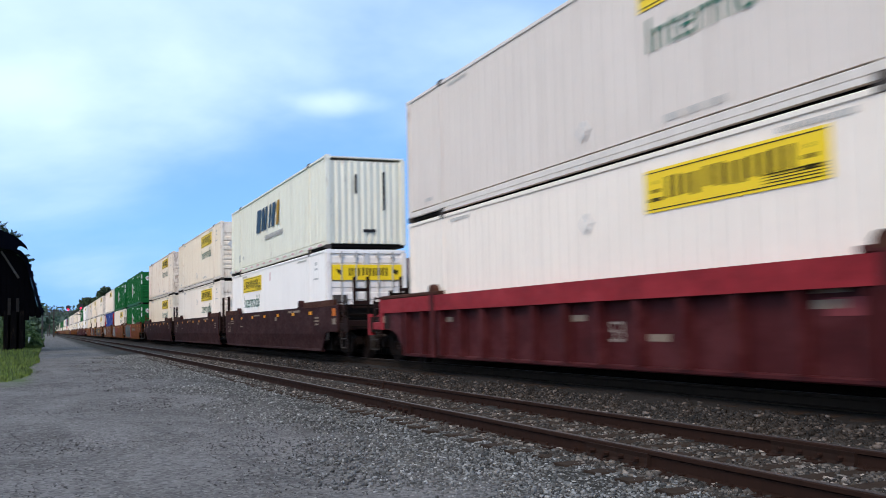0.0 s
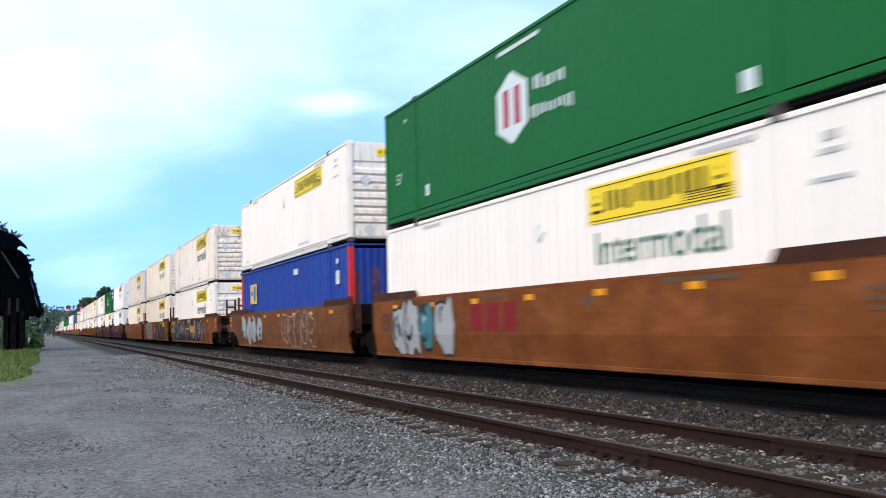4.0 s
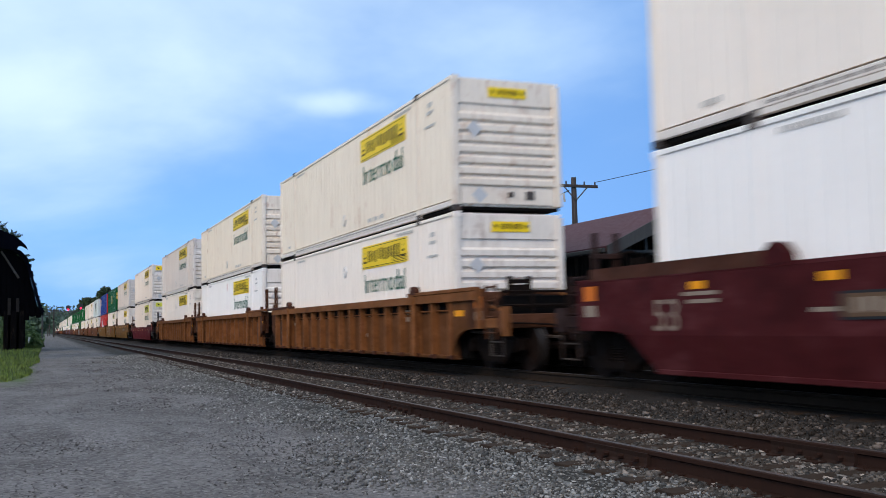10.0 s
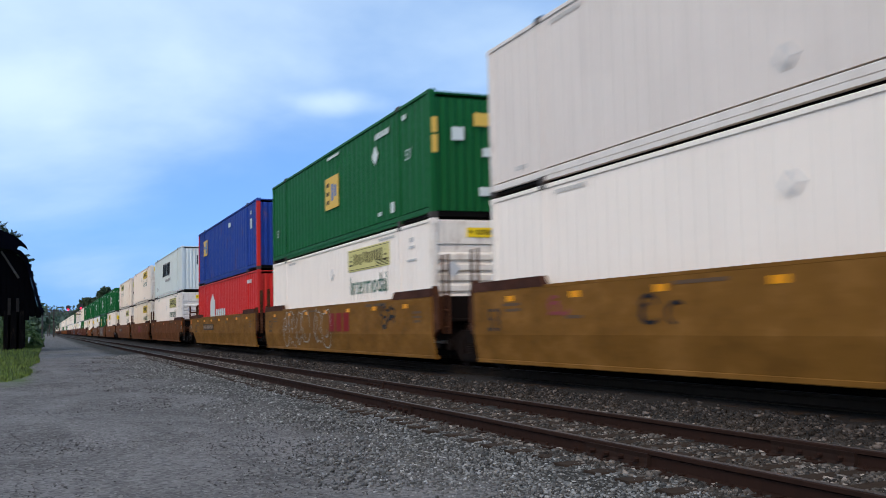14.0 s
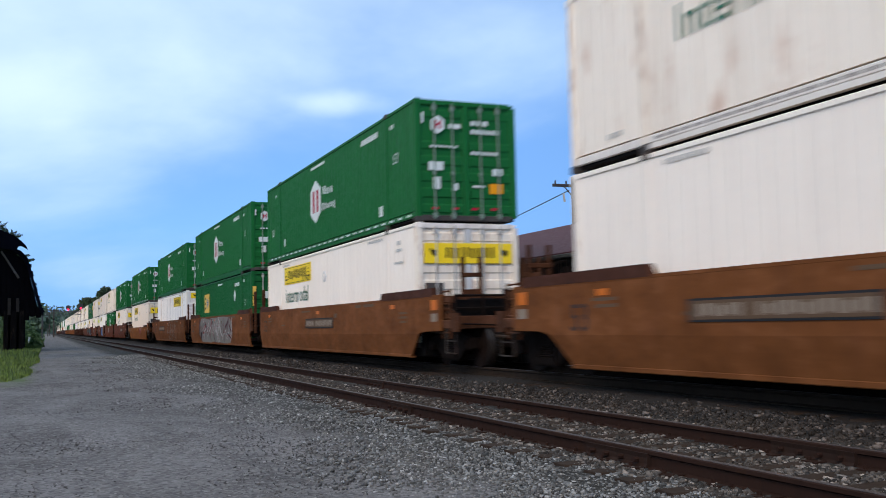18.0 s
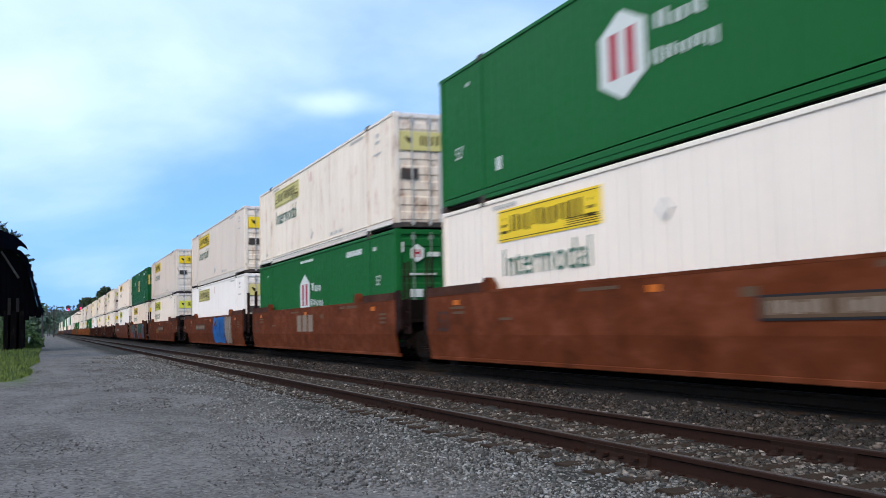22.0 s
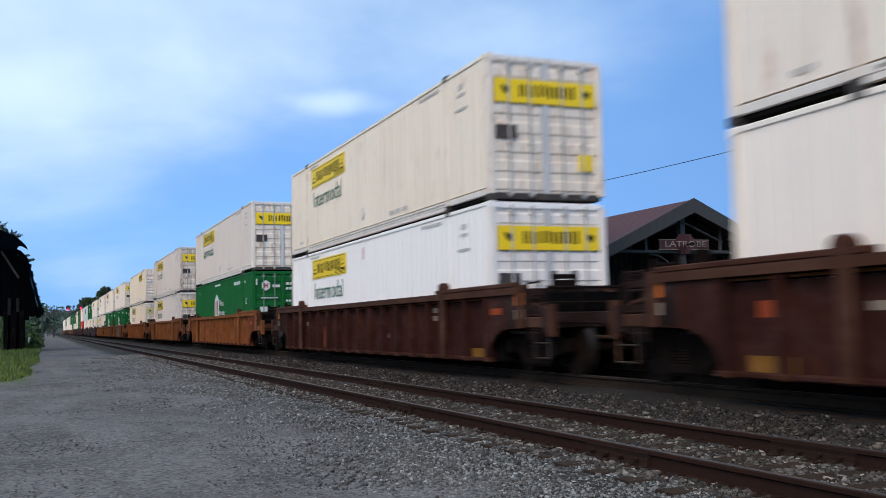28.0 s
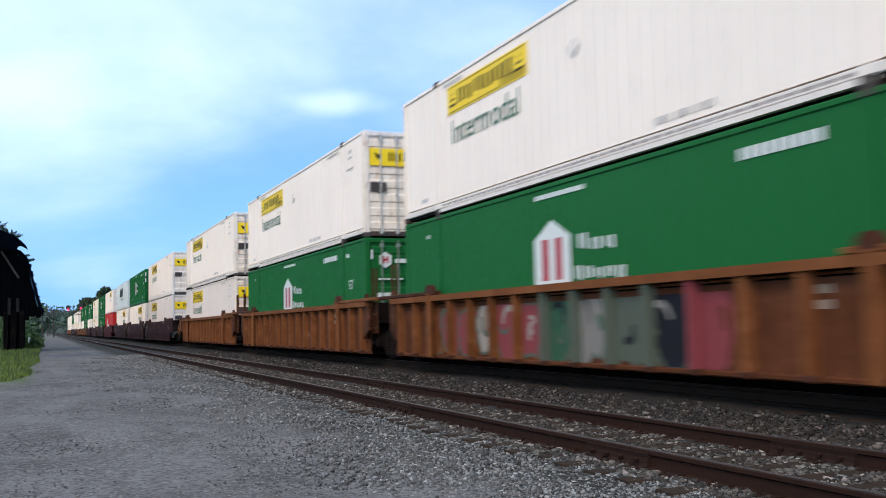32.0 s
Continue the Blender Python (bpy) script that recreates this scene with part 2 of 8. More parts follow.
# orange, rust and tan hold the light on raised ribs and chords
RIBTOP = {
    "ribbed_orange": paint("worn_lit_orange_chord_paint", (0.200, 0.066, 0.0200), 0.45, 0.25, 0.65, (0.08, 0.032, 0.014), (0.16, 0.045, 0.018), spec=0.1, blot=0.4),
    "ribbed_rust": paint("rusted_lit_brown_chord_paint", (0.165, 0.057, 0.0180), 0.50, 0.30, 0.65, (0.04, 0.018, 0.011), (0.13, 0.040, 0.017), spec=0.1, blot=0.4),
    "ribbed_tan": paint("worn_lit_ochre_chord_paint", (0.160, 0.058, 0.017), 0.50, 0.30, 0.65, (0.06, 0.026, 0.012), (0.13, 0.042, 0.018), spec=0.1, blot=0.5),
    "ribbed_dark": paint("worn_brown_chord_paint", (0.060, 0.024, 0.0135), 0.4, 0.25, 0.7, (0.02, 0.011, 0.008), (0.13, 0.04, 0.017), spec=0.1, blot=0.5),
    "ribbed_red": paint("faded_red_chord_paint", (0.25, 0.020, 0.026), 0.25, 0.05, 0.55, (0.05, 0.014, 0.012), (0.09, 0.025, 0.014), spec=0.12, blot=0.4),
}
# these darks hold the weak light under the cars besides grime and rust
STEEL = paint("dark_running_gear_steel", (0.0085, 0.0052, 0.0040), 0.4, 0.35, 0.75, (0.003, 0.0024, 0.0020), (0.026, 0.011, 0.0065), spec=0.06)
GRIMESHADE = paint("grimy_shaded_steel", (0.0042, 0.0035, 0.0032), 0.4, 0.1, 0.9, (0.0035, 0.003, 0.003), (0.018, 0.008, 0.005), spec=0.1)
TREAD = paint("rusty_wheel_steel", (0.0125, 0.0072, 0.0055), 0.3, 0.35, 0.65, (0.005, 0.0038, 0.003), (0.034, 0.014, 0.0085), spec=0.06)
ROD = paint("galvanised_lock_rod_steel", (0.44, 0.42, 0.39), 0.3, 0.2, 0.5, spec=0.3)
# end paints: grime, plus the shade between cars put into the colour
ENDPAINT = {
    True: paint("grimy_shaded_orange_end_paint", (0.068, 0.024, 0.0095), 0.6, 0.5, 0.7, (0.010, 0.006, 0.004), (0.045, 0.014, 0.007), spec=0.1, blot=0.7),
    False: paint("grimy_shaded_dark_end_paint", (0.018, 0.0075, 0.006), 0.5, 0.4, 0.7, (0.005, 0.004, 0.0035), (0.035, 0.012, 0.006), spec=0.1, blot=0.7),
}
FITTING = paint("dark_corner_fitting", (0.055, 0.047, 0.043), 0.3, 0.3, 0.65, spec=0.15)
YELLOW = paint("yellow_sign_vinyl", (0.85, 0.58, 0.01), 0.06, 0.0, 0.4)
FADED = paint("faded_yellow_sign_vinyl", (0.62, 0.54, 0.20), 0.25, 0.0, 0.5)
LIME = paint("lime_yellow_sign_vinyl", (0.74, 0.72, 0.07), 0.08, 0.0, 0.4)
INK = plain("dark_sign_ink", (0.055, 0.040, 0.009), 0.5)
GREENINK = plain("green_lettering", (0.020, 0.125, 0.078), 0.5)
MARKGREY = plain("pale_grey_marking", (0.47, 0.45, 0.42), 0.6)
GREYINK = plain("grey_marking", (0.39, 0.37, 0.35), 0.6)
WHITEINK = plain("white_marking", (0.62, 0.65, 0.61), 0.5)
REDINK = plain("red_marking", (0.38, 0.012, 0.035), 0.5)
PINKINK = plain("pale_red_marking", (0.68, 0.42, 0.40), 0.5)
BLUEINK = plain("blue_marking", (0.05, 0.16, 0.40), 0.5)
GOLD = plain("gold_marking", (0.70, 0.44, 0.09), 0.5)
REFLECT = plain("orange_reflector", (0.78, 0.30, 0.008), 0.4)
DEEPORANGE = plain("deep_orange_reflector", (0.55, 0.135, 0.014), 0.4)
BLACK = plain("black_marking", (0.02, 0.02, 0.022), 0.6)
SILVER = plain("silver_spray_paint", (0.36, 0.345, 0.32), 0.45)
TEAL = plain("teal_spray_paint", (0.055, 0.165, 0.18), 0.5)
DEEPBLUE = plain("deep_blue_spray_paint", (0.008, 0.032, 0.15), 0.5)
SKYBLUE = plain("blue_spray_paint", (0.022, 0.13, 0.38), 0.5)
ROSE = plain("rose_spray_paint", (0.48, 0.09, 0.12), 0.5)
GREYGREEN = plain("grey_green_spray_paint", (0.085, 0.10, 0.075), 0.6)
DULLROSE = plain("dull_rose_spray_paint", (0.21, 0.045, 0.05), 0.6)
DULLBLUE = plain("dull_blue_spray_paint", (0.035, 0.075, 0.13), 0.6)
DULLWHITE = plain("dull_white_spray_paint", (0.30, 0.26, 0.22), 0.6)
DULLGOLD = plain("dull_yellow_paint", (0.40, 0.22, 0.03), 0.55)
DARKRED = plain("dark_red_paint", (0.20, 0.012, 0.012), 0.55)
CHARCOAL = plain("charcoal_spray_paint", (0.012, 0.012, 0.016), 0.6)
PALEGREY = plain("pale_grey_spray_paint", (0.20, 0.186, 0.166), 0.6)
LEAFGREEN = plain("green_spray_paint", (0.032, 0.090, 0.050), 0.6)
FIRE = plain("orange_red_spray_paint", (0.27, 0.048, 0.014), 0.6)
WASHGREY = plain("washed_grey_green_spray_paint", (0.135, 0.138, 0.122), 0.6)
PALEBLUE = plain("pale_blue_spray_paint", (0.095, 0.18, 0.29), 0.6)
PLATEGREY = plain("dull_plate_brown", (0.105, 0.062, 0.036), 0.6)
CREAMINK = plain("cream_stencil", (0.24, 0.185, 0.14), 0.6)


# ---------------------------------------------------------------- mesh tools
class MB:
    """Collects faces for one mesh."""

    def __init__(self):
        self.v, self.f, self.m = [], [], []

    def face(self, pts, mat=0):
        n = len(self.v)
        self.v += [tuple(p) for p in pts]
        self.f.append(tuple(range(n, n + len(pts))))
        self.m.append(mat)
        return self

    def box(self, x0, x1, y0, y1, z0, z1, mat=0):
        n = len(self.v)
        self.v += [(x, y, z) for z in (z0, z1) for y in (y0, y1) for x in (x0, x1)]
        for q in ((0, 2, 3, 1), (4, 5, 7, 6), (0, 1, 5, 4), (2, 6, 7, 3), (0, 4, 6, 2), (1, 3, 7, 5)):
            self.f.append(tuple(n + i for i in q))
            self.m.append(mat)
        return self

    def bbox(self, x0, x1, y0, y1, z0, z1, b=0.01, mat=0):
        """A box with chamfered long edges, for worn rails and posts."""
        dx, dy, dz = x1 - x0, y1 - y0, z1 - z0
        if dy >= dx and dy >= dz:
            return self.prism([(x0 + b, z0), (x1 - b, z0), (x1, z0 + b), (x1, z1 - b), (x1 - b, z1), (x0 + b, z1), (x0, z1 - b), (x0, z0 + b)], "y", y0, y1, mat)
        if dz >= dx:
            return self.prism([(x0 + b, y0), (x1 - b, y0), (x1, y0 + b), (x1, y1 - b), (x1 - b, y1), (x0 + b, y1), (x0, y1 - b), (x0, y0 + b)], "z", z0, z1, mat)
        return self.prism([(y0 + b, z0), (y1 - b, z0), (y1, z0 + b), (y1, z1 - b), (y1 - b, z1), (y0 + b, z1), (y0, z1 - b), (y0, z0 + b)], "x", x0, x1, mat)

    def prism(self, poly, axis, a, b, mat=0):
        """Extrudes a polygon along an axis from a to b. x: (y, z), y: (x, z), z: (x, y)."""
        put = {"x": lambda p, d: (d, p[0], p[1]), "y": lambda p, d: (p[0], d, p[1]), "z": lambda p, d: (p[0], p[1], d)}[axis]
        area = sum(p[0] * q[1] - q[0] * p[1] for p, q in zip(poly, poly[1:] + poly[:1]))
        if (area > 0) == (axis == "y"):
            poly = poly[::-1]
        n, k = len(self.v), len(poly)
        self.v += [put(p, a) for p in poly] + [put(p, b) for p in poly]
        self.f += [tuple(n + i for i in reversed(range(k))), tuple(n + k + i for i in range(k))]
        self.f += [(n + i, n + (i + 1) % k, n + k + (i + 1) % k, n + k + i) for i in range(k)]
        self.m += [mat] * (k + 2)
        return self

    def rod(self, a, b, r, n=8, r2=None, mat=0):
        a, b = Vector(a), Vector(b)
        r2 = r if r2 is None else r2
        d = (b - a).normalized()
        u = d.orthogonal().normalized()
        w = d.cross(u)
        s = len(self.v)
        for p, q in ((a, r), (b, r2)):
            self.v += [tuple(p + (u * math.cos(2 * math.pi * i / n) + w * math.sin(2 * math.pi * i / n)) * q) for i in range(n)]
        self.f += [(s + i, s + (i + 1) % n, s + n + (i + 1) % n, s + n + i) for i in range(n)]
        self.f += [tuple(s + i for i in reversed(range(n))), tuple(s + n + i for i in range(n))]
        self.m += [mat] * (n + 2)
        return self

    def mesh(self, name, *mats):
        me = bpy.data.meshes.new(name)
        me.from_pydata(self.v, [], self.f)
        for m in mats:
            me.materials.append(m)
        if len(mats) > 1:
            me.polygons.foreach_set("material_index", self.m)
        me.update()
        return me


def part(name, mb, material, parent=None, label="", at=None):
    """Links a mesh (or a builder) as one object under a thing or a part."""
    me = mb if isinstance(mb, bpy.types.Mesh) else mb.mesh(name, *(material if isinstance(material, (tuple, list)) else (material,)))
    ob = new(name, me)
    if isinstance(mb, bpy.types.Mesh) and material is not None:
        ob.material_slots[0].link = "OBJECT"
        ob.material_slots[0].material = material
    ob.parent = parent
    if at is not None:
        ob.matrix_basis = at if isinstance(at, Matrix) else Matrix.Translation(at)
    if label:
        ob["label"] = label
    return ob


CACHE = {}


def cached(key, build):
    """One mesh for all alike parts; its material comes from each object."""
    if key not in CACHE:
        CACHE[key] = build().mesh(key[0], GRIMESHADE)
    return CACHE[key]


LETTERS = {}


def lettering(words, height, width=0.0):
    """A flat mesh of letters, lower left corner at the origin, in the x-z plane seen from -y."""
    key = (words, height, width)
    if key in LETTERS:
        return LETTERS[key]
    cu = bpy.data.curves.new("lettering", "FONT")
    cu.body, cu.size, cu.extrude = words, 1.0, 0.0
    ob = bpy.data.objects.new("lettering", cu)
    scene.collection.objects.link(ob)
    dg = bpy.context.evaluated_depsgraph_get()
    me = bpy.data.meshes.new_from_object(ob.evaluated_get(dg))
    bpy.data.objects.remove(ob)
    co = np.array([v.co[:] for v in me.vertices])
    lo, hi = co.min(0), co.max(0)
    s = height / (hi[1] - lo[1])
    sx = width / (hi[0] - lo[0]) if width else s
    me.transform(Matrix.Translation((-lo[0] * sx, 0, -lo[1] * s)) @ Matrix(((sx, 0, 0, 0), (0, 0, -1, 0), (0, s, 0, 0), (0, 0, 0, 1))))
    me.materials.append(GREYINK) if not me.materials else None
    LETTERS[key] = me
    return me


ON_SIDE = Matrix.Rotation(radians(-90), 4, "Z")     # letters on a wall that faces -x
# ---------------------------------------------------------------- containers
LEN, HALF, TALL = 16.15, 1.295, 2.875
STRIP = paint("dull_grey_panel_paint", (0.52, 0.51, 0.50), 0.25, 0.0, 0.6)
GREENROD = paint("green_grey_lock_rod_paint", (0.17, 0.23, 0.18), 0.3, 0.2, 0.5, spec=0.2)
# printed marks too small to pick apart
TINY = {"sign_print", "drain_slot", "end_sign_print", "reporting_mark", "end_lettering", "end_marking", "logo_block", "reflective_strip", "warning_stripe", "end_label", "data_plate", "logo_mark", "end_logo_mark", "end_strip"}


def side_sheet(pitch, deep):
    """One folded sheet: narrow proud strips on flat plate, or full corrugations."""
    x0 = -HALF + 0.028
    poly = [(x0, 0.12)]
    n = int((LEN - 0.5) / pitch)
    for i in range(n + 1):
        y = 0.25 + i * (LEN - 0.5) / n
        if deep < 0.02:
            poly += [(x0, y - 0.030), (x0 - deep, y - 0.020), (x0 - deep, y + 0.020), (x0, y + 0.030)]
        else:
            a = pitch / 4
            poly += [(x0, y - a), (x0 + deep, y - a * 0.55), (x0 + deep, y + a * 0.55), (x0, y + a)]
    poly += [(x0, LEN - 0.12), (x0 + 0.06, LEN - 0.12), (x0 + 0.06, 0.12)]
    return MB().prism(poly, "z", 0.252, 2.80)


SIGN_BLOCKS = ((0.150, 0.225, 0.24, 0.78, 1), (0.250, 0.345, 0.24, 0.80, 0), (0.385, 0.485, 0.24, 0.82, 2), (0.508, 0.605, 0.24, 0.80, 3), (0.628, 0.720, 0.22, 0.80, 2), (0.742, 0.840, 0.24, 0.80, 1))


def rim_boxes(put, p, q, l, u, d, kind):
    """Two plain printed bars; the kind sets how far they are cut back above and below."""
    lo, hi, w = l + d * (0.0, 0.3, 0.6, 0.2)[kind], u - d * (0.5, 0.0, 0.2, 0.4)[kind], q - p
    put(p, p + w * 0.36, lo, hi)
    put(q - w * 0.34, q, lo + d * (0.4, 0.0, 0.3, 0.1)[kind], hi)


def sign_marks(y0, y1, z0, z1, x):
    """Plain dark blocks, thin rules and end flourishes printed on the side sign."""
    mb = MB()
    w, h = y1 - y0, z1 - z0
    for z in (z1 - 0.05, z0 + 0.035):
        mb.box(x, x + 0.002, y0 + 0.05, y1 - 0.05, z, z + 0.014)
    # six uneven open blocks
    for a, b, lo, hi, kind in SIGN_BLOCKS:
        p, q, l, u, d = y1 - w * b, y1 - w * a, z0 + h * lo, z0 + h * hi, 0.075
        rim_boxes(lambda c0, c1, e0, e1: mb.box(x, x + 0.002, c0, c1, e0, e1), p, q, l, u, d, kind)
    for k in range(4):
        mb.box(x, x + 0.002, y0 + 0.06, y0 + w * 0.30, z0 + 0.075 + 0.035 * k, z0 + 0.088 + 0.035 * k)
    for s in (0.03, 0.87):
        for k in range(3):
            z = z0 + h * (0.25 + 0.2 * k)
            mb.box(x, x + 0.002, y1 - w * (s + 0.09 - 0.02 * k), y1 - w * (s + 0.02 * k), z, z + 0.05)
    return mb


def end_marks(x0, x1, z0, z1, y):
    mb = MB()
    w, h = x1 - x0, z1 - z0
    for a, b, lo, hi, kind in SIGN_BLOCKS:
        a, b = 0.24 + 0.8 * (a - 0.155), 0.24 + 0.8 * (b - 0.155)
        rim_boxes(lambda c0, c1, e0, e1: mb.box(c0, c1, y, y + 0.002, e0, e1), x0 + w * a, x0 + w * b, z0 + h * lo, z0 + h * hi, w * 0.018, kind)
    for s in (0.05, 0.85):
        mb.prism([(x0 + w * s, z0 + h * 0.75), (x0 + w * (s + 0.1), z0 + h * 0.6), (x0 + w * (s + 0.08), z0 + h * 0.3), (x0 + w * (s + 0.03), z0 + h * 0.45)], "y", y, y + 0.002)
    return mb


def hexagon(yc, zc, w, h, x):
    t = 0.28 * h
    return MB().prism([(yc, zc + h / 2), (yc + w / 2, zc + h / 2 - t * 0.8), (yc + w / 2, zc - h / 2 + t * 0.8), (yc, zc - h / 2), (yc - w / 2, zc - h / 2 + t * 0.8), (yc - w / 2, zc + h / 2 - t * 0.8)], "x", x, x + 0.003)


def container(body, livery, doors, words=True, sign="yellow", endsign="small", lite=False, label=""):
    """One 53-foot container. body: paint; livery: signed, hexed, golden, slanted, blue, red or none; doors: whether its doors face the near end."""
    root = new("shipping_container")
    m = BODY[body]
    folded = livery in ("blue", "red", "slanted") or (livery == "golden" and words != "mid")
    deep = 0.028 if folded else 0.0175
    post_mat = BODY["red"] if livery == "blue" else m
    em = ENDM["cream" if doors and body in ("white", "grey") else body] if livery == "signed" else m
    post_mat = em if livery == "signed" else post_mat
    sm = SILL if livery == "signed" and body != "bright" else m
    kf = "folded" if folded else "flat"
    P = lambda name, mb, mat, lab="", at=None, par=root: part(name, mb, mat, par, lab, at)
    if lite:
        def shell():
            mb = side_sheet(0.42 if folded else 0.305, deep)
            n, k = len(mb.v), len(mb.f)
            mb.v += [(-x, LEN - y, z) for x, y, z in mb.v]
            mb.f += [tuple(n + i for i in f) for f in mb.f[:k]]
            mb.m += [0] * k
            mb.box(-HALF + 0.03, HALF - 0.03, 0.06, LEN - 0.06, 2.80, 2.86).box(-HALF + 0.03, HALF - 0.03, 0.1, LEN - 0.05, 0.04, 0.25)
            for x in (-HALF + 0.08, HALF - 0.08):
                for y in (0.082, LEN - 0.082):
                    mb.bbox(x - 0.08, x + 0.08, y - 0.08, y + 0.08, 0.0, TALL, 0.02)
            return mb.box(-HALF + 0.1, HALF - 0.1, LEN - 0.1, LEN - 0.05, 0.25, 2.80)
        P("shell", cached(("shell", kf), shell), m)
    sheet = cached(("side_wall", kf), lambda: side_sheet(0.42 if folded else 0.305, deep))
    turn = Matrix.Translation((0, LEN, 0)) @ Matrix.Rotation(math.pi, 4, "Z")
    if not lite:
        P("side_wall", sheet, m)
        P("side_wall", sheet, m, at=turn)
    lite or P("roof", cached(("roof",), lambda: [MB().box(-HALF + 0.03, HALF - 0.03, 0.06, LEN - 0.06, 2.805, 2.85)][0]), m)
    lite or P("floor", cached(("floor",), lambda: MB().box(-HALF + 0.05, HALF - 0.05, 0.1, LEN - 0.1, 0.04, 0.15)), GRIMESHADE)

    def rails():
        mb = MB()
        mb.bbox(-HALF, -HALF + 0.07, 0.17, LEN - 0.17, 2.79, TALL - 0.005, 0.012)
        return mb

    def sills():
        mb = MB()
        mb.prism([(-HALF, 0.03), (-HALF + 0.09, 0.03), (-HALF + 0.09, 0.222), (-HALF + 0.012, 0.222), (-HALF + 0.005, 0.212), (-HALF + 0.005, 0.118), (-HALF + 0.018, 0.112), (-HALF + 0.018, 0.100), (-HALF, 0.094)], "y", 2.0, LEN - 2.0)
        for a, b in ((0.17, 2.0), (LEN - 2.0, LEN - 0.17)):      # shallower past the lifting posts
            mb.prism([(-HALF + 0.02, 0.098), (-HALF + 0.09, 0.098), (-HALF + 0.09, 0.222), (-HALF + 0.012, 0.222), (-HALF + 0.005, 0.212), (-HALF + 0.005, 0.112)], "y", a, b)
        return mb
    for at in (() if lite else (None, turn)):
        P("top_rail", cached(("top_rail",), rails), STRIP if endsign == "striped" else m, at=at)
        P("bottom_rail", cached(("bottom_rail",), sills), sm, at=at)
    # posts at the ends and at the 40-foot lifting points
    post = cached(("corner_post",), lambda: MB().bbox(-0.08, 0.08, -0.08, 0.08, 0.12, TALL - 0.1, 0.02))
    cast = cached(("corner_fitting",), lambda: MB().bbox(-0.085, 0.085, -0.09, 0.09, 0, 0.12, 0.015))
    thin = cached(("lifting_post",), lambda: MB().box(-0.012, 0.03, -0.06, 0.06, 0.12, TALL - 0.09))
    for sx in (-1, 1):
        for y in (() if lite else (0.082, LEN - 0.082)):
            P("corner_post", post, post_mat, at=(sx * (HALF - 0.08), y, 0))
            for z in (() if lite or sx > 0 else (0, TALL - 0.115)):
                P("corner_fitting", cast, FITTING if z == 0 else m, at=(sx * (HALF - 0.083), y, z))
        if sx < 0 and not lite:
            for y in (2.1, LEN - 2.1):
                P("lifting_post", thin, ENDM["rusty"] if endsign == "striped" else em if livery == "signed" and body in ("cream", "rusty", "stained") else m, at=(-HALF + 0.012, y, 0))
                for z in (-0.01, TALL - 0.09):
                    P("lifting_fitting", cached(("lifting_fitting",), lambda: MB().bbox(-0.03, 0.10, -0.10, 0.10, 0, 0.125, 0.012)), FITTING, at=(-HALF + 0.022, y, z))
    # far end, plain
    lite or P("end_wall", cached(("end_wall", "far"), lambda: MB().box(-HALF + 0.1, HALF - 0.1, LEN - 0.1, LEN - 0.05, 0.1, 2.82)), m)
    if not doors:
        if livery in ("slanted", "golden", "blue", "red"):
            def corr():
                mb = MB()
                poly = [(-1.15, 0.11)]
                for i in range(11):
                    x = -1.13 + i * 0.208
                    poly += [(x, 0.05), (x + 0.07, 0.05), (x + 0.10, 0.10), (x + 0.17, 0.10)]
                poly += [(1.16, 0.11), (1.16, 0.14), (-1.15, 0.14)]
                return mb.prism(poly, "z", 0.16, 2.72)
            P("end_wall", cached(("end_wall", "corrugated"), corr), m)
        else:
            P("end_wall", cached(("end_wall", "near"), lambda: MB().box(-HALF + 0.1, HALF - 0.1, 0.085, 0.12, 0.1, 2.30).box(-HALF + 0.1, HALF - 0.1, 0.05, 0.12, 2.31, 2.82)), em)
            rib = cached(("end_rib",), lambda: MB().prism([(0.085, -0.072), (0.034, -0.064), (0.026, -0.050), (0.026, 0.060), (0.085, 0.115)], "x", -1.13, 1.13))
            for i in range(0 if lite else 7):
                P("end_rib", rib, em, at=(0, 0, 0.62 + i * 0.232))
            P("end_panel", cached(("end_panel",), lambda: MB().box(-1.1, 1.1, 0.045, 0.06, 0.15, 0.50)), em)
            livery == "signed" and P("placard_mark", cached(("placard_mark",), lambda: MB().prism([(-0.85, 0.34), (-0.67, 0.16), (-0.49, 0.34), (-0.67, 0.52)], "y", 0.040, 0.044)), STRIP)
            P("end_label", cached(("end_label",), lambda: MB().box(0.42, 0.62, 0.03, 0.044, 0.26, 0.44).box(0.0, 0.12, 0.03, 0.044, 0.3, 0.42)), FITTING)
            livery == "signed" and P("placard_mark", cached(("placard_mark", "high"), lambda: MB().prism([(-0.95, 1.75), (-0.78, 1.55), (-0.61, 1.75), (-0.78, 1.95)], "y", 0.012, 0.018)), STRIP)
    else:
        def door_leaf(sx):
            """One leaf of pressed sheet with raised bands."""
            a, b = sorted((0.10 * sx, 1.15 * sx))
            edge = [(0.10, 0.16), (0.062, 0.16)]
            for z0, z1 in ((0.20, 0.42), (0.56, 0.80), (0.94, 1.18), (1.32, 1.56), (1.70, 1.90), (2.44, 2.66)):
                edge += [(0.062, z0), (0.036, z0 + 0.022), (0.036, z1 - 0.035), (0.062, z1)]
            mb = MB().prism(edge + [(0.062, 2.74), (0.10, 2.74)], "x", a, b)
            return mb
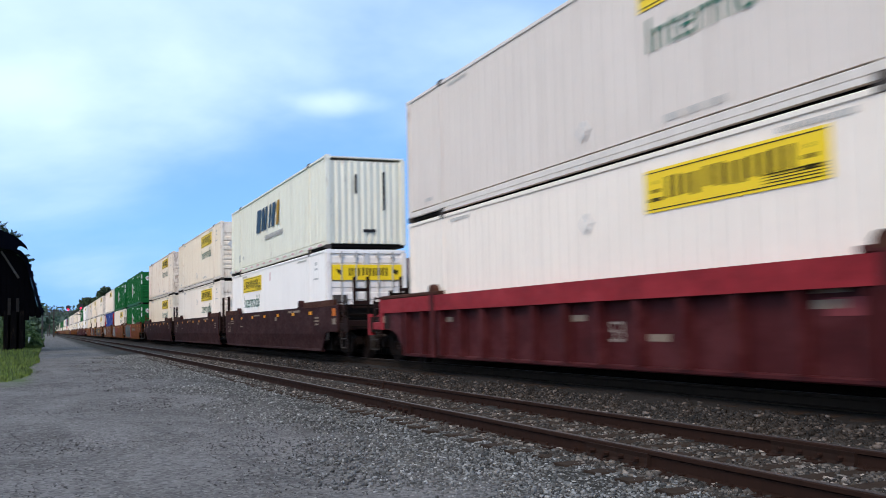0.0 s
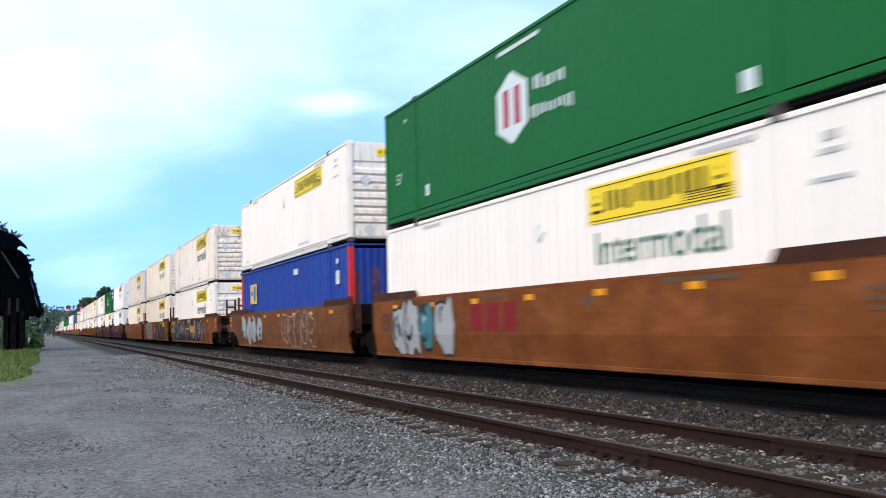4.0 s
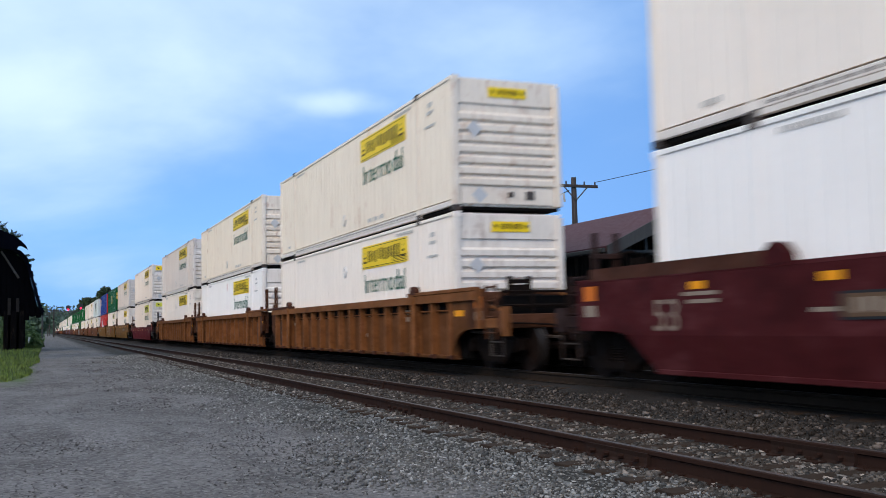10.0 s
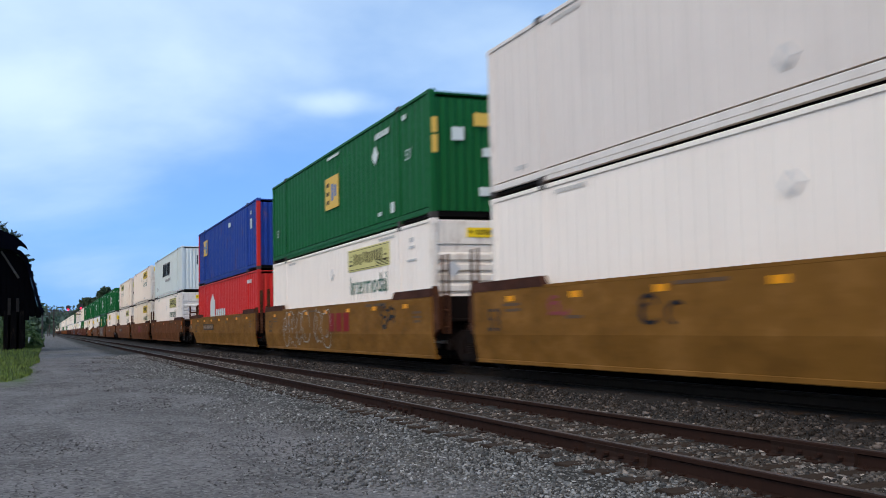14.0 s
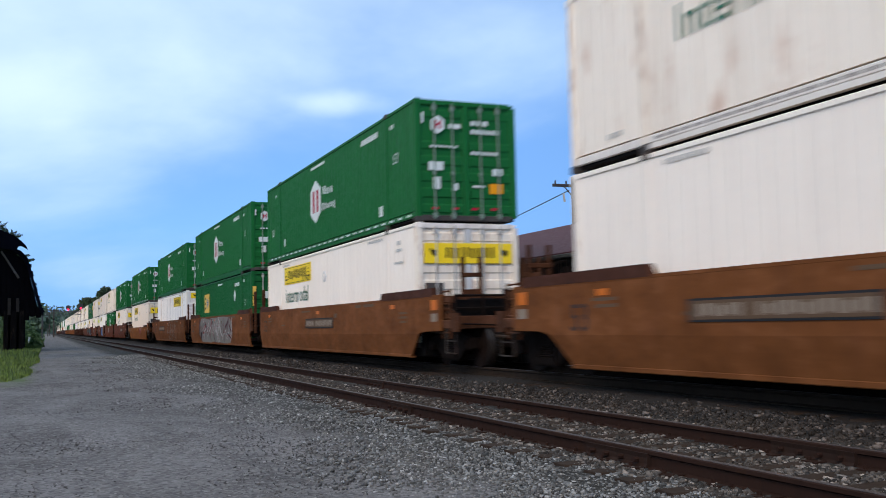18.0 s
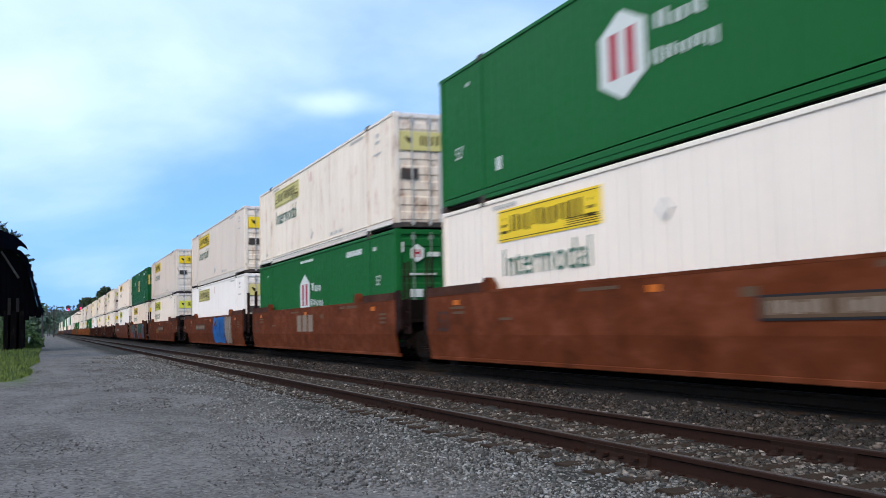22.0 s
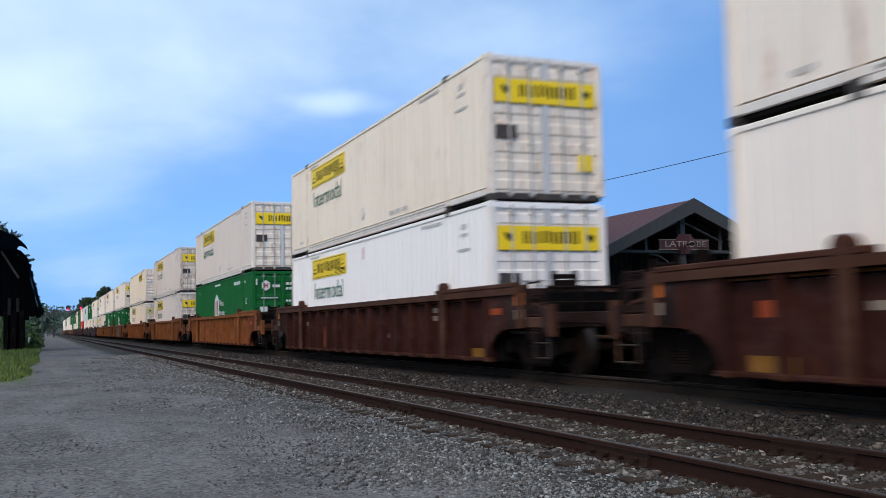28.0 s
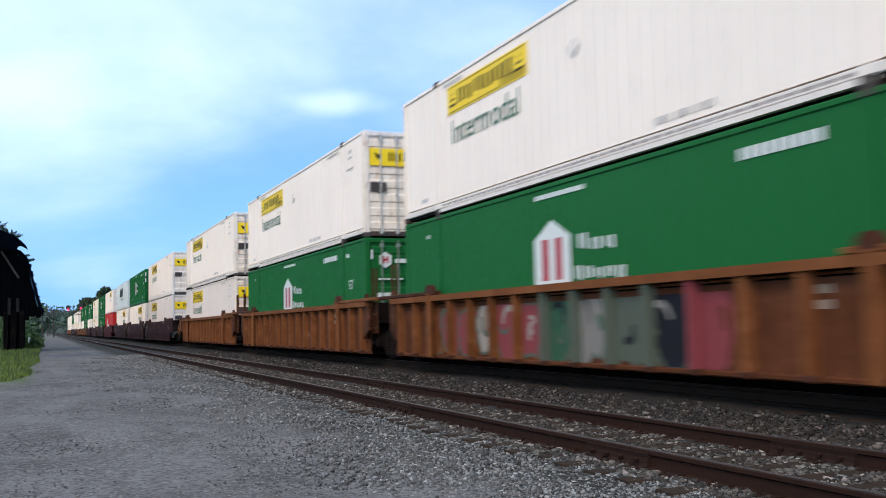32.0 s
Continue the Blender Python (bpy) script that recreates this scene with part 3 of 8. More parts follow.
        for sx in (-1, 1):
            d = part("door", cached(("door", sx), lambda: door_leaf(sx)), em, root)
            for k in (() if lite else (0.36, 0.82)):
                part("lock_rod", cached(("lock_rod",), lambda: MB().rod((0, -0.012, 0.06), (0, -0.012, 2.8), 0.021, 6).box(-0.05, 0.05, -0.03, 0.036, 0.10, 0.2).box(-0.05, 0.05, -0.03, 0.036, 2.62, 2.72).box(-0.03, 0.03, -0.04, 0.036, 1.1, 1.18)), GREENROD if livery == "hexed" else ROD, d, "steel lock rod", at=(sx * k, 0, 0))
        P("door_post", cached(("door_post",), lambda: MB().bbox(-0.085, 0.085, 0.02, 0.09, 0.14, 2.76, 0.02)), STRIP if livery == "signed" else m)
        P("door_header", cached(("door_header",), lambda: MB().bbox(-1.13, 1.13, 0.01, 0.10, 2.74, TALL - 0.01, 0.012)), sm)
        P("door_sill", cached(("door_sill",), lambda: MB().bbox(-1.13, 1.13, 0.01, 0.10, 0.02, 0.15, 0.012)), FITTING)
    X = -HALF + 0.012          # just proud of the side sheet
    small = lambda name, boxes, mat, key: P(name, cached((name, *key), lambda: boxes_of(boxes)), mat)
    if livery == "signed" and body in ("white", "cream", "rusty") and not lite:
        small("drain_slot", [(-HALF + 0.003, 2.3 + 0.29 * i, 2.44 + 0.29 * i, 0.145, 0.185) for i in range(40)], FITTING, ("drained",))
    if livery == "signed":
        y0, y1 = (9.72, 13.40) if doors else (2.88, 6.42)
        z0, z1 = 2.02, 2.62
        sg = {"yellow": YELLOW, "faded": FADED, "lime": LIME}[sign]
        if endsign != "plate_only":
            P("sign_panel", cached(("sign_panel", doors), lambda: MB().box(X - 0.004, X + 0.012, y0, y1, z0, z1)), sg, "yellow sign panel")
            P("sign_print", cached(("sign_print", doors), lambda: sign_marks(y0, y1, z0, z1, X - 0.008)), INK)
        if words:
            P("lettering", lettering("Intermodal", 0.50, 3.15), GREENINK, "dark green lettering", at=Matrix.Translation((X - 0.004, y1 - 0.20, 1.38)) @ ON_SIDE)
        # small grey reporting marks and round placard holders
        small("reporting_mark", [(X - 0.003, y, y + 0.07, 2.66, 2.73) for y in [LEN - 2.6 - 0.1 * i for i in range(10)]] + [(X - 0.003, y, y + 0.08, 2.66, 2.73) for y in [2.5 + 0.11 * i for i in range(11)]]
              + [(X - 0.003, 4.6 + 0.12 * i, 4.68 + 0.12 * i, 0.34, 0.44) for i in range(11) if i % 4 != 3] + [(X - 0.003, LEN - 1.5 + 0.1 * i, LEN - 1.43 + 0.1 * i, 0.36, 0.44) for i in range(4)]
              + [(X - 0.003, 1.1, 1.45, 2.3, 2.36), (X - 0.003, 1.0, 1.6, 2.0, 2.05), (X - 0.003, 1.15, 1.4, 2.45, 2.55)], MARKGREY, ("signed",))
        if endsign == "striped":
            for k in range(13):
                P("panel_strip", cached(("panel_strip",), lambda: boxes_of([(X - 0.001, -0.05, 0.05, 0.26, 2.70)])), STRIP, at=(0, 2.9 + 0.88 * k, 0))
        yc = 8.05
        for z in (0.62,) if body != "white" else (2.05,):
            P("placard_holder", cached(("placard_holder",), lambda: MB().prism([(0.17, 0), (0, 0.17), (-0.17, 0), (0, -0.17)], "x", X - 0.02, X + 0.01)), STRIP, at=(0, yc, z))
            lite or P("placard", cached(("placard",), lambda: MB().prism([(0.12, 0), (0, 0.12), (-0.12, 0), (0, -0.12)], "x", X - 0.024, X - 0.019)), m, at=(0, yc, z))
        if sign == "lime" or body in ("bright", "rusty"):
            small("warning_strip", [(X - 0.003, 8.0, 8.14, 2.3, 2.62)], PINKINK, ("signed",))
        # end sign
        if doors:
            sgm = LIME if sign == "lime" else sg
            P("end_sign", cached(("end_sign", "door"), lambda: MB().box(-1.12, 1.12, -0.008, 0.03, 1.93, 2.40)), sgm, "yellow end sign")
            P("end_sign_print", cached(("end_sign_print", "door"), lambda: end_marks(-1.12, 1.12, 1.93, 2.40, -0.012)), INK)
            P("vent_plate", cached(("vent_plate",), lambda: MB().box(-1.10, -0.66, -0.006, 0.03, 1.22, 1.48)), FITTING)
            P("door_label", cached(("door_label",), lambda: MB().box(0.72, 1.02, -0.006, 0.03, 0.62, 0.95)), sgm)
        elif endsign in ("wide", "striped"):
            P("end_sign", cached(("end_sign", "wide"), lambda: MB().box(-1.02, 1.02, 0.03, 0.062, 2.40, 2.72)), {"lime": LIME, "faded": FADED}.get(sign, YELLOW), "yellow end sign")
            P("end_sign_print", cached(("end_sign_print", "wide"), lambda: end_marks(-1.02, 1.02, 2.40, 2.72, 0.026)), INK)
        else:
            P("end_sign", cached(("end_sign", "small"), lambda: MB().box(-0.42, 0.48, 0.03, 0.062, 2.46, 2.68)), LIME if sign == "lime" else YELLOW, "yellow end sign")
            P("end_sign_print", cached(("end_sign_print", "small"), lambda: end_marks(-0.42, 0.48, 2.46, 2.68, 0.026)), INK)
            P("end_lettering", cached(("end_lettering",), lambda: boxes_of_end([(-0.35 + 0.075 * i, -0.29 + 0.075 * i, 2.36, 2.41) for i in range(10)], 0.052)), GREYINK)
    elif livery == "hexed":
        yc = 9.0
        P("logo_plate", cached(("logo_plate", "hexed"), lambda: hexagon(yc, 1.56, 1.25, 1.36, X - 0.004)), WHITEINK, "white six-sided mark")
        P("logo_mark", cached(("logo_mark", "hexed"), lambda: boxes_of([(X - 0.007, yc + 0.12, yc + 0.34, 1.22, 1.92), (X - 0.007, yc - 0.34, yc - 0.12, 1.22, 1.92)])), REDINK, "red bars on the mark")
        blocks = []
        for k in range(8):
            ya, yb, za, zb = (7.86 - k * 0.40, 8.12 - k * 0.40, 1.62, 1.94 - 0.08 * (k > 0)) if k < 3 else (8.04 - (k - 3) * 0.31, 8.24 - (k - 3) * 0.31, 1.18 - 0.06 * (k == 7), 1.46 - 0.07 * (k > 3))
            rim_boxes(lambda c0, c1, e0, e1: blocks.append((X - 0.004, c0, c1, e0, e1)), ya, yb, za, zb, 0.085, (2, 3, 0, 0, 1, 0, 3, 0)[k])
        small("logo_block", blocks, WHITEINK, ("hexed",))
        small("reporting_mark", [(X - 0.003, 2.75 + 0.16 * i, 2.87 + 0.16 * i, 2.45, 2.60) for i in range(9)] + [(X - 0.003, 1.5 + 0.1 * i, 1.57 + 0.1 * i, 2.45, 2.55) for i in range(3)] + [(X - 0.003, 7.9 + 0.14 * i, 8.02 + 0.14 * i, 2.62, 2.70) for i in range(12)]
              + [(X - 0.003, 14.6 + 0.1 * i, 14.66 + 0.1 * i, 2.42, 2.5) for i in range(2)], WHITEINK, ("hexed",))
        for y, z in ((1.55, 1.55), (15.35, 1.0)):
            P("lettering", lettering("53'", 0.26), WHITEINK, at=Matrix.Translation((X - 0.004, y, z)) @ ON_SIDE)
        small("data_plate", [(X - 0.004, 2.42, 2.68, 0.38, 0.64), (X - 0.004, 13.2, 13.4, 0.5, 0.75)], WHITEINK, ("hexed",))
        P("end_logo", cached(("end_logo", doors), lambda: MB().prism([(-0.72 + 0.19 * math.cos(a), 2.28 + 0.22 * math.sin(a)) for a in [radians(30 + 60 * i) for i in range(6)]], "y", -0.006, 0.03)), WHITEINK)
        P("end_logo_mark", cached(("end_logo_mark",), lambda: boxes_of_end([(-0.80, -0.755, 2.18, 2.38), (-0.685, -0.64, 2.18, 2.38), (-0.755, -0.685, 2.26, 2.31)], -0.010)), REDINK)
        rows = [(-0.42, -0.05, 2.2, 2.34), (-1.28, -1.18, 2.25, 2.6), (-1.28, -1.18, 1.75, 2.1)]
        if doors:
            rows = [(-0.45, -0.14, 2.20, 2.31), (0.12, 0.24, 2.3, 2.41), (0.28, 0.36, 2.3, 2.41), (0.42, 0.56, 2.3, 2.41)] + [(0.12 + 0.13 * i, 0.21 + 0.13 * i, 2.10, 2.20) for i in range(6)]
            rows += [(-0.92 + 0.12 * i, -0.84 + 0.12 * i, 1.74, 1.79) for i in range(6)] + [(0.12 + 0.12 * i, 0.2 + 0.12 * i, 1.60, 1.68) for i in range(6)]
            rows += [(0.66, 0.92, 1.12, 1.28), (0.14, 0.44, 0.82, 0.87), (-0.97, -0.60, 1.20, 1.40), (-0.86, -0.68, 0.76, 1.04), (-0.38, -0.24, 0.74, 0.90), (-1.13, -1.08, 2.3, 2.55)]
            P("warning_stripe", cached(("warning_stripe", "hexed"), lambda: boxes_of_end([(-0.9 + 0.5 * i, -0.74 + 0.5 * i, 0.28, 0.34) for i in range(4)], -0.008)), REDINK)
            P("door_label", cached(("door_label", "hexed"), lambda: boxes_of_end([(0.58, 0.92, 0.68, 0.92)], -0.008)), REFLECT)
            small("reflective_strip", [(X - 0.0135, 0.35 + 0.62 * i, 0.65 + 0.62 * i, 0.14, 0.19) for i in range(25)], WHITEINK, ("hexed",)) if words else None
        else:
            rows += [(-0.35, 0.6, 1.86, 1.92), (0.05, 0.4, 1.5, 1.62), (-0.05, 0.5, 0.82, 1.06), (0.05, 0.35, 0.66, 0.82)]
        P("end_marking", cached(("end_marking", "hexed", doors), lambda: boxes_of_end(rows, -0.008)), WHITEINK)
    elif livery == "golden":
        y0, y1 = (7.42, 8.82) if doors else (7.28, 8.7)
        y0, y1 = (11.2, 12.75) if words == "mid" else (y0, y1)
        up = 0.26 if words == "mid" else 0.0
        P("logo_plate", cached(("logo_plate", y0), lambda: MB().box(X - 0.016, X - 0.004, y0, y1, 1.12 + up, 2.08 + up)), GOLD, "gold square mark")
        yw = y1 - y0
        P("logo_mark", cached(("logo_mark", "blue", y0), lambda: boxes_of([(X - 0.02, y1 - yw * 0.62, y1 - yw * 0.48, 1.35 + up, 1.85 + up), (X - 0.02, y1 - yw * 0.84, y1 - yw * 0.70, 1.45 + up, 1.8 + up)])), BLUEINK)
        P("logo_mark", cached(("logo_mark", "dark", y0), lambda: boxes_of([(X - 0.02, y1 - yw * 0.30, y1 - yw * 0.12, z + up, z + 0.12 + up) for z in (1.28, 1.54, 1.80)])), BLACK)
        small("reporting_mark", [(X - 0.014, 2.75 + 0.16 * i, 2.87 + 0.16 * i, 2.4, 2.55) for i in range(7)] + [(X - 0.014, 7.2 + 0.14 * i, 7.32 + 0.14 * i, 2.62, 2.70) for i in range(9)] + [(X - 0.014, 1.5, 1.75, 2.5, 2.62), (X - 0.014, 2.42, 2.68, 0.38, 0.64), (X - 0.014, 3.4, 3.65, 0.4, 0.5)], WHITEINK, ("golden",))
        yc = 12.3 if doors and words != "mid" else 3.85
        P("placard_mark", cached(("placard_mark", "golden", yc), lambda: MB().prism([(yc + 0.25, 2.0), (yc, 2.25), (yc - 0.25, 2.0), (yc, 1.75)], "x", X - 0.016, X)), WHITEINK)
        for y, z in ((1.55, 1.5), (15.4, 0.9)):
            P("lettering", lettering("53'", 0.26), WHITEINK, at=Matrix.Translation((X - 0.016, y, z)) @ ON_SIDE)
        P("end_strip", cached(("end_strip",), lambda: boxes_of_end([(-1.24, -1.10, 1.9, 2.25), (-1.24, -1.10, 1.45, 1.85)], -0.006)), GOLD)
        P("end_logo", cached(("end_logo", "golden"), lambda: boxes_of_end([(-0.2, 0.35, 2.1, 2.4)], 0.0)), GOLD)
        P("end_marking", cached(("end_marking", "golden"), lambda: boxes_of_end([(0.0, 0.5, 1.4, 1.6), (-0.1, 0.5, 0.5, 0.7), (-0.75, -0.45, 1.75, 2.05)], 0.0)), WHITEINK)
    elif livery == "slanted":
        mat = DULLBLUE if body == "ivory" else CHARCOAL
        def slants(rows):
            mb = MB()
            for y, w in rows:
                mb.prism([(y, 1.42), (y - w, 1.42), (y - w - 0.28, 2.30), (y - 0.28, 2.30)], "x", X - 0.018, X - 0.012)
            return mb
        P("logo_block", cached(("logo_block", "slanted"), lambda: slants(((10.55, 0.75), (9.55, 0.35), (9.0, 0.35), (8.25, 0.25), (7.75, 0.5)))), mat)
        P("logo_block", cached(("logo_block", "slanted", 2), lambda: slants(((6.95, 0.35),))), DULLGOLD if body == "ivory" else mat)
        small("reporting_mark", [(X - 0.016, 8.7 - 0.235 * i, 8.88 - 0.235 * i, 1.02, 1.19) for i in range(13)] + [(X - 0.016, 14.0, 14.25, 0.5, 0.8), (X - 0.016, 13.2, 13.4, 0.55, 0.7)], GREYINK, ("slanted",))
        small("reflective_strip", [(X - 0.018, 0.5 + 1.2 * i, 0.95 + 1.2 * i, 0.11, 0.17) for i in range(13)], PINKINK, ("slanted",))
        P("end_marking", cached(("end_marking", "slanted"), lambda: boxes_of_end([(-0.35, -0.28, 1.7, 2.3), (0.55, 0.62, 1.2, 2.4), (-0.1, 0.3, 0.5, 0.6)], 0.03)), BLACK)
    elif livery == "blue":
        small("reporting_mark", [(X - 0.016, 1.0, 1.35, 1.75, 2.15), (X - 0.016, 6.0, 6.6, 2.3, 2.5), (X - 0.016, 1.1, 1.3, 2.35, 2.5)], WHITEINK, ("blue",))
        small("logo_plate", [(X - 0.016, 12.9, 14.2, 1.5, 2.3)], GOLD, ("blue",))
        small("logo_mark", [(X - 0.02, 13.1, 13.5, 1.6, 2.2), (X - 0.02, 13.65, 14.05, 1.85, 2.0)], BLUEINK, ("blue",))
    elif livery == "red":
        P("logo_plate", cached(("logo_plate", "red"), lambda: MB().prism([(12.0, 0.9), (10.6, 0.9), (10.6, 1.9), (11.3, 2.3), (12.0, 1.9)], "x", X - 0.016, X - 0.004)), WHITEINK)
        small("logo_block", [(X - 0.016, 9.8 - 0.55 * i, 10.2 - 0.55 * i, 1.0 + 0.1 * (i % 2), 1.5) for i in range(5)], WHITEINK, ("red",))
        small("reporting_mark", [(X - 0.016, 1.2 + 0.16 * i, 1.32 + 0.16 * i, 2.4, 2.55) for i in range(6)], WHITEINK, ("red",))
        P("end_logo", cached(("end_logo", "red"), lambda: MB().prism([(-0.2, 1.0), (0.6, 1.0), (0.6, 1.6), (0.2, 2.1), (-0.2, 1.6)], "y", 0.01, 0.03)), WHITEINK)
    else:
        small("reporting_mark", [(X - 0.003, 2.5 + 0.11 * i, 2.58 + 0.11 * i, 2.62, 2.70) for i in range(9)], GREYINK, ("none",))
    for o in root.children:
        if o.name.split(".")[0] in TINY:
            o["kind"] = "stuff"
    tagged(root, label, "container", "containers on the train")
    return root


def boxes_of(rows):
    """Thin raised marks on the side: x of the face, y0, y1, z0, z1."""
    mb = MB()
    for x, y0, y1, z0, z1 in rows:
        mb.box(x, x + 0.003, min(y0, y1), max(y0, y1), z0, z1)
    return mb


def boxes_of_end(rows, y):
    mb = MB()
    for x0, x1, z0, z1 in rows:
        mb.box(x0, x1, y, y + 0.012, z0, z1)
    return mb


# ---------------------------------------------------------------- well cars
WIDE = 1.50
# the raised rail's shadow is put into this paint along with grime
STEPPAINT = paint("grimy_shaded_step_paint", (0.058, 0.020, 0.011), 0.4, 0.25, 0.65, (0.022, 0.012, 0.009), (0.10, 0.032, 0.014), spec=0.1, blot=0.5)
BOTTOM, CREASE, TOP, RAISED = 0.205, 0.69, 1.525, 1.67
LEAN = 0.07          # how far the foot of a plated side leans in
REACH = 1.85         # how far a plated side runs on past the container at a coupled end


LOW = (0.83, 1.19)      # crease and top of the one low-sided car


def side_x(z):
    return -WIDE if z > CREASE else -WIDE + LEAN * (CREASE - z) / (CREASE - BOTTOM)


def smooth_side(nb, fb, CREASE=CREASE, TOP=TOP):
    """The plated side of a well, with its step-up and cut-outs for the trucks at the big ends."""
    mb = MB()
    t = 0.045
    a0, a1 = (-REACH if nb else -0.45), (LEN + REACH if fb else LEN + 0.45)
    # upper plate, arched up over the truck
    arch = [(0.52, CREASE), (0.68, CREASE + 0.035), (0.92, CREASE + 0.058), (REACH, CREASE + 0.068)]
    foot = [(-v, z) for v, z in reversed(arch)] if nb else [(a0, CREASE)]
    foot += [(LEN + v, z) for v, z in arch] if fb else [(a1, CREASE)]
    mb.prism(foot + [(a1, TOP - 0.05), (a0, TOP - 0.05)], "x", -WIDE, -WIDE + t)
    # lower plate, leaning in
    l0, l1 = (0.12 if nb else a0), (LEN - 0.12 if fb else a1)
    m0, m1 = (-0.52 if nb else a0), (LEN + 0.52 if fb else a1)
    xo, xi = -WIDE, -WIDE + LEAN
    for s in (0, t):
        q = [(xo + s, m0, CREASE), (xo + s, m1, CREASE), (xi + s, l1, BOTTOM), (xi + s, l0, BOTTOM)]
        mb.face(q if s else q[::-1])
    mb.face([(xi, l0, BOTTOM), (xi, l1, BOTTOM), (xi + t, l1, BOTTOM), (xi + t, l0, BOTTOM)][::-1])
    mb.face([(xo, m0, CREASE), (xi, l0, BOTTOM), (xi + t, l0, BOTTOM), (xo + t, m0, CREASE)][::-1])
    mb.face([(xo, m1, CREASE), (xi, l1, BOTTOM), (xi + t, l1, BOTTOM), (xo + t, m1, CREASE)])
    mb.bbox(xi - 0.012, xi + 0.10, l0, l1, BOTTOM - 0.05, BOTTOM + 0.03, 0.012)
    return mb


def step_rail(far, big, TOP=TOP, RAISED=RAISED):
    """The raised rail over the last two metres of a side."""
    out = 1.45 if big else 0.45
    a, b = (-out, 2.1) if not far else (LEN - 2.45, LEN + out)
    poly = [(a, TOP - 0.03), (b, TOP - 0.03), (b - (0.0 if far else 0.12), RAISED), (a + (0.12 if far else 0.0), RAISED)]
    return MB().prism(poly, "x", -WIDE - 0.006, -WIDE + 0.10)


def top_chord(nb, fb, TOP=TOP):
    return MB().bbox(-WIDE - 0.002, -WIDE + 0.12, -REACH if nb else -0.45, LEN + (REACH if fb else 0.45), TOP - 0.05, TOP, 0.004)


def ribbed_side(nb, fb, slot=TOP - 0.05):
    """The sheet behind the ribs; above its upper edge a slot is open under the chord."""
    a0, a1 = (-0.15 if nb else -0.45), (LEN + 0.15 if fb else LEN + 0.45)
    mb = MB().box(-WIDE + 0.17, -WIDE + 0.20, a0, a1, BOTTOM, slot)
    for s, big in ((0, nb), (1, fb)):
        if big:       # gusset over the truck, cut in an arch
            y = lambda v: -v if s == 0 else LEN + v
            arch = [(0.14, BOTTOM)] + [(0.14 + 0.85 * (1 - math.cos(k)), BOTTOM + 0.58 * math.sin(k)) for k in np.linspace(0.15, 1.5, 6)] + [(1.42, BOTTOM + 0.6), (1.42, TOP - 0.05), (0.14, TOP - 0.05)]
            mb.prism([(y(v), z) for v, z in arch], "x", -WIDE + 0.05, -WIDE + 0.085)
    return mb


def ribbed_chords(top, nb, fb, deep=0.15):
    e0, e1 = (-1.42 if nb else -0.6), (LEN + 1.42 if fb else LEN + 0.6)
    if top:
        return MB().prism([(-WIDE - 0.01, TOP - deep), (-WIDE + 0.19, TOP - deep), (-WIDE + 0.19, TOP), (-WIDE - 0.01, TOP)], "y", e0, e1)
    return MB().bbox(-WIDE + 0.10, -WIDE + 0.22, -0.15 if nb else -0.45, LEN + (0.15 if fb else 0.45), BOTTOM - 0.03, BOTTOM + 0.05, 0.02)


def ribbed_step(far):
    a, b = (-1.42, 2.35) if not far else (LEN - 2.35, LEN + 1.42)
    return MB().bbox(-WIDE - 0.02, -WIDE + 0.13, a, b, TOP + 0.003, TOP + 0.085, 0.015)


def truck_frame():
    caps = MB()
    for y in (-0.89, 0.89):
        caps.rod((-1.20, y, 0.455), (-1.05, y, 0.455), 0.12, 12).box(-1.13, -1.09, y - 0.17, y + 0.17, 0.36, 0.60)
    poly = [(-1.08, 0.60), (-1.08, 0.40), (-0.72, 0.38), (-0.55, 0.22), (-0.38, 0.13), (0.38, 0.13), (0.55, 0.22), (0.72, 0.38), (1.08, 0.40), (1.08, 0.60), (0.72, 0.68), (0.45, 0.76), (-0.45, 0.76), (-0.72, 0.68)]
    return caps.prism(poly, "x", -1.10, -0.95).box(-1.14, -1.10, -0.33, 0.33, 0.17, 0.28).box(-1.13, -1.10, -0.32, -0.24, 0.28, 0.62).box(-1.13, -1.10, 0.24, 0.32, 0.28, 0.62)


def wheelset():
    mb = MB().rod((-1.0, 0, 0), (1.0, 0, 0), 0.075, 10)
    for s in (-1, 1):
        x = s * 0.753
        mb.rod((x - 0.065, 0, 0), (x + 0.065, 0, 0), 0.455, 28, mat=1)
        mb.m[-2:] = [0, 0]
        mb.rod((x - s * 0.095, 0, 0), (x - s * 0.065, 0, 0), 0.485, 28, mat=1)
        mb.m[-2:] = [0, 0]
        mb.rod((x + s * 0.064, 0, 0), (x + s * 0.078, 0, 0), 0.375, 24)
        mb.rod((x + s * 0.07, 0, 0), (x + s * 0.14, 0, 0), 0.16, 14)
        for k in range(4):
            a = k * math.pi / 2
            mb.rod((x + s * 0.074, 0.25 * math.cos(a), 0.25 * math.sin(a)), (x + s * 0.08, 0.25 * math.cos(a), 0.25 * math.sin(a)), 0.035, 8)
    return mb


WHEELS = []
FAR_UNIT = 42        # from here on the cars stay far from the camera
STEPSTEEL = paint("worn_step_steel", (0.024, 0.0155, 0.012), 0.4, 0.3, 0.6, spec=0.2)
POLISH = paint("polished_wheel_tread", (0.030, 0.025, 0.023), 0.3, 0.2, 0.45, metal=0.5, spec=0.3)
wheel_mesh = wheelset().mesh("wheelset", TREAD, POLISH)


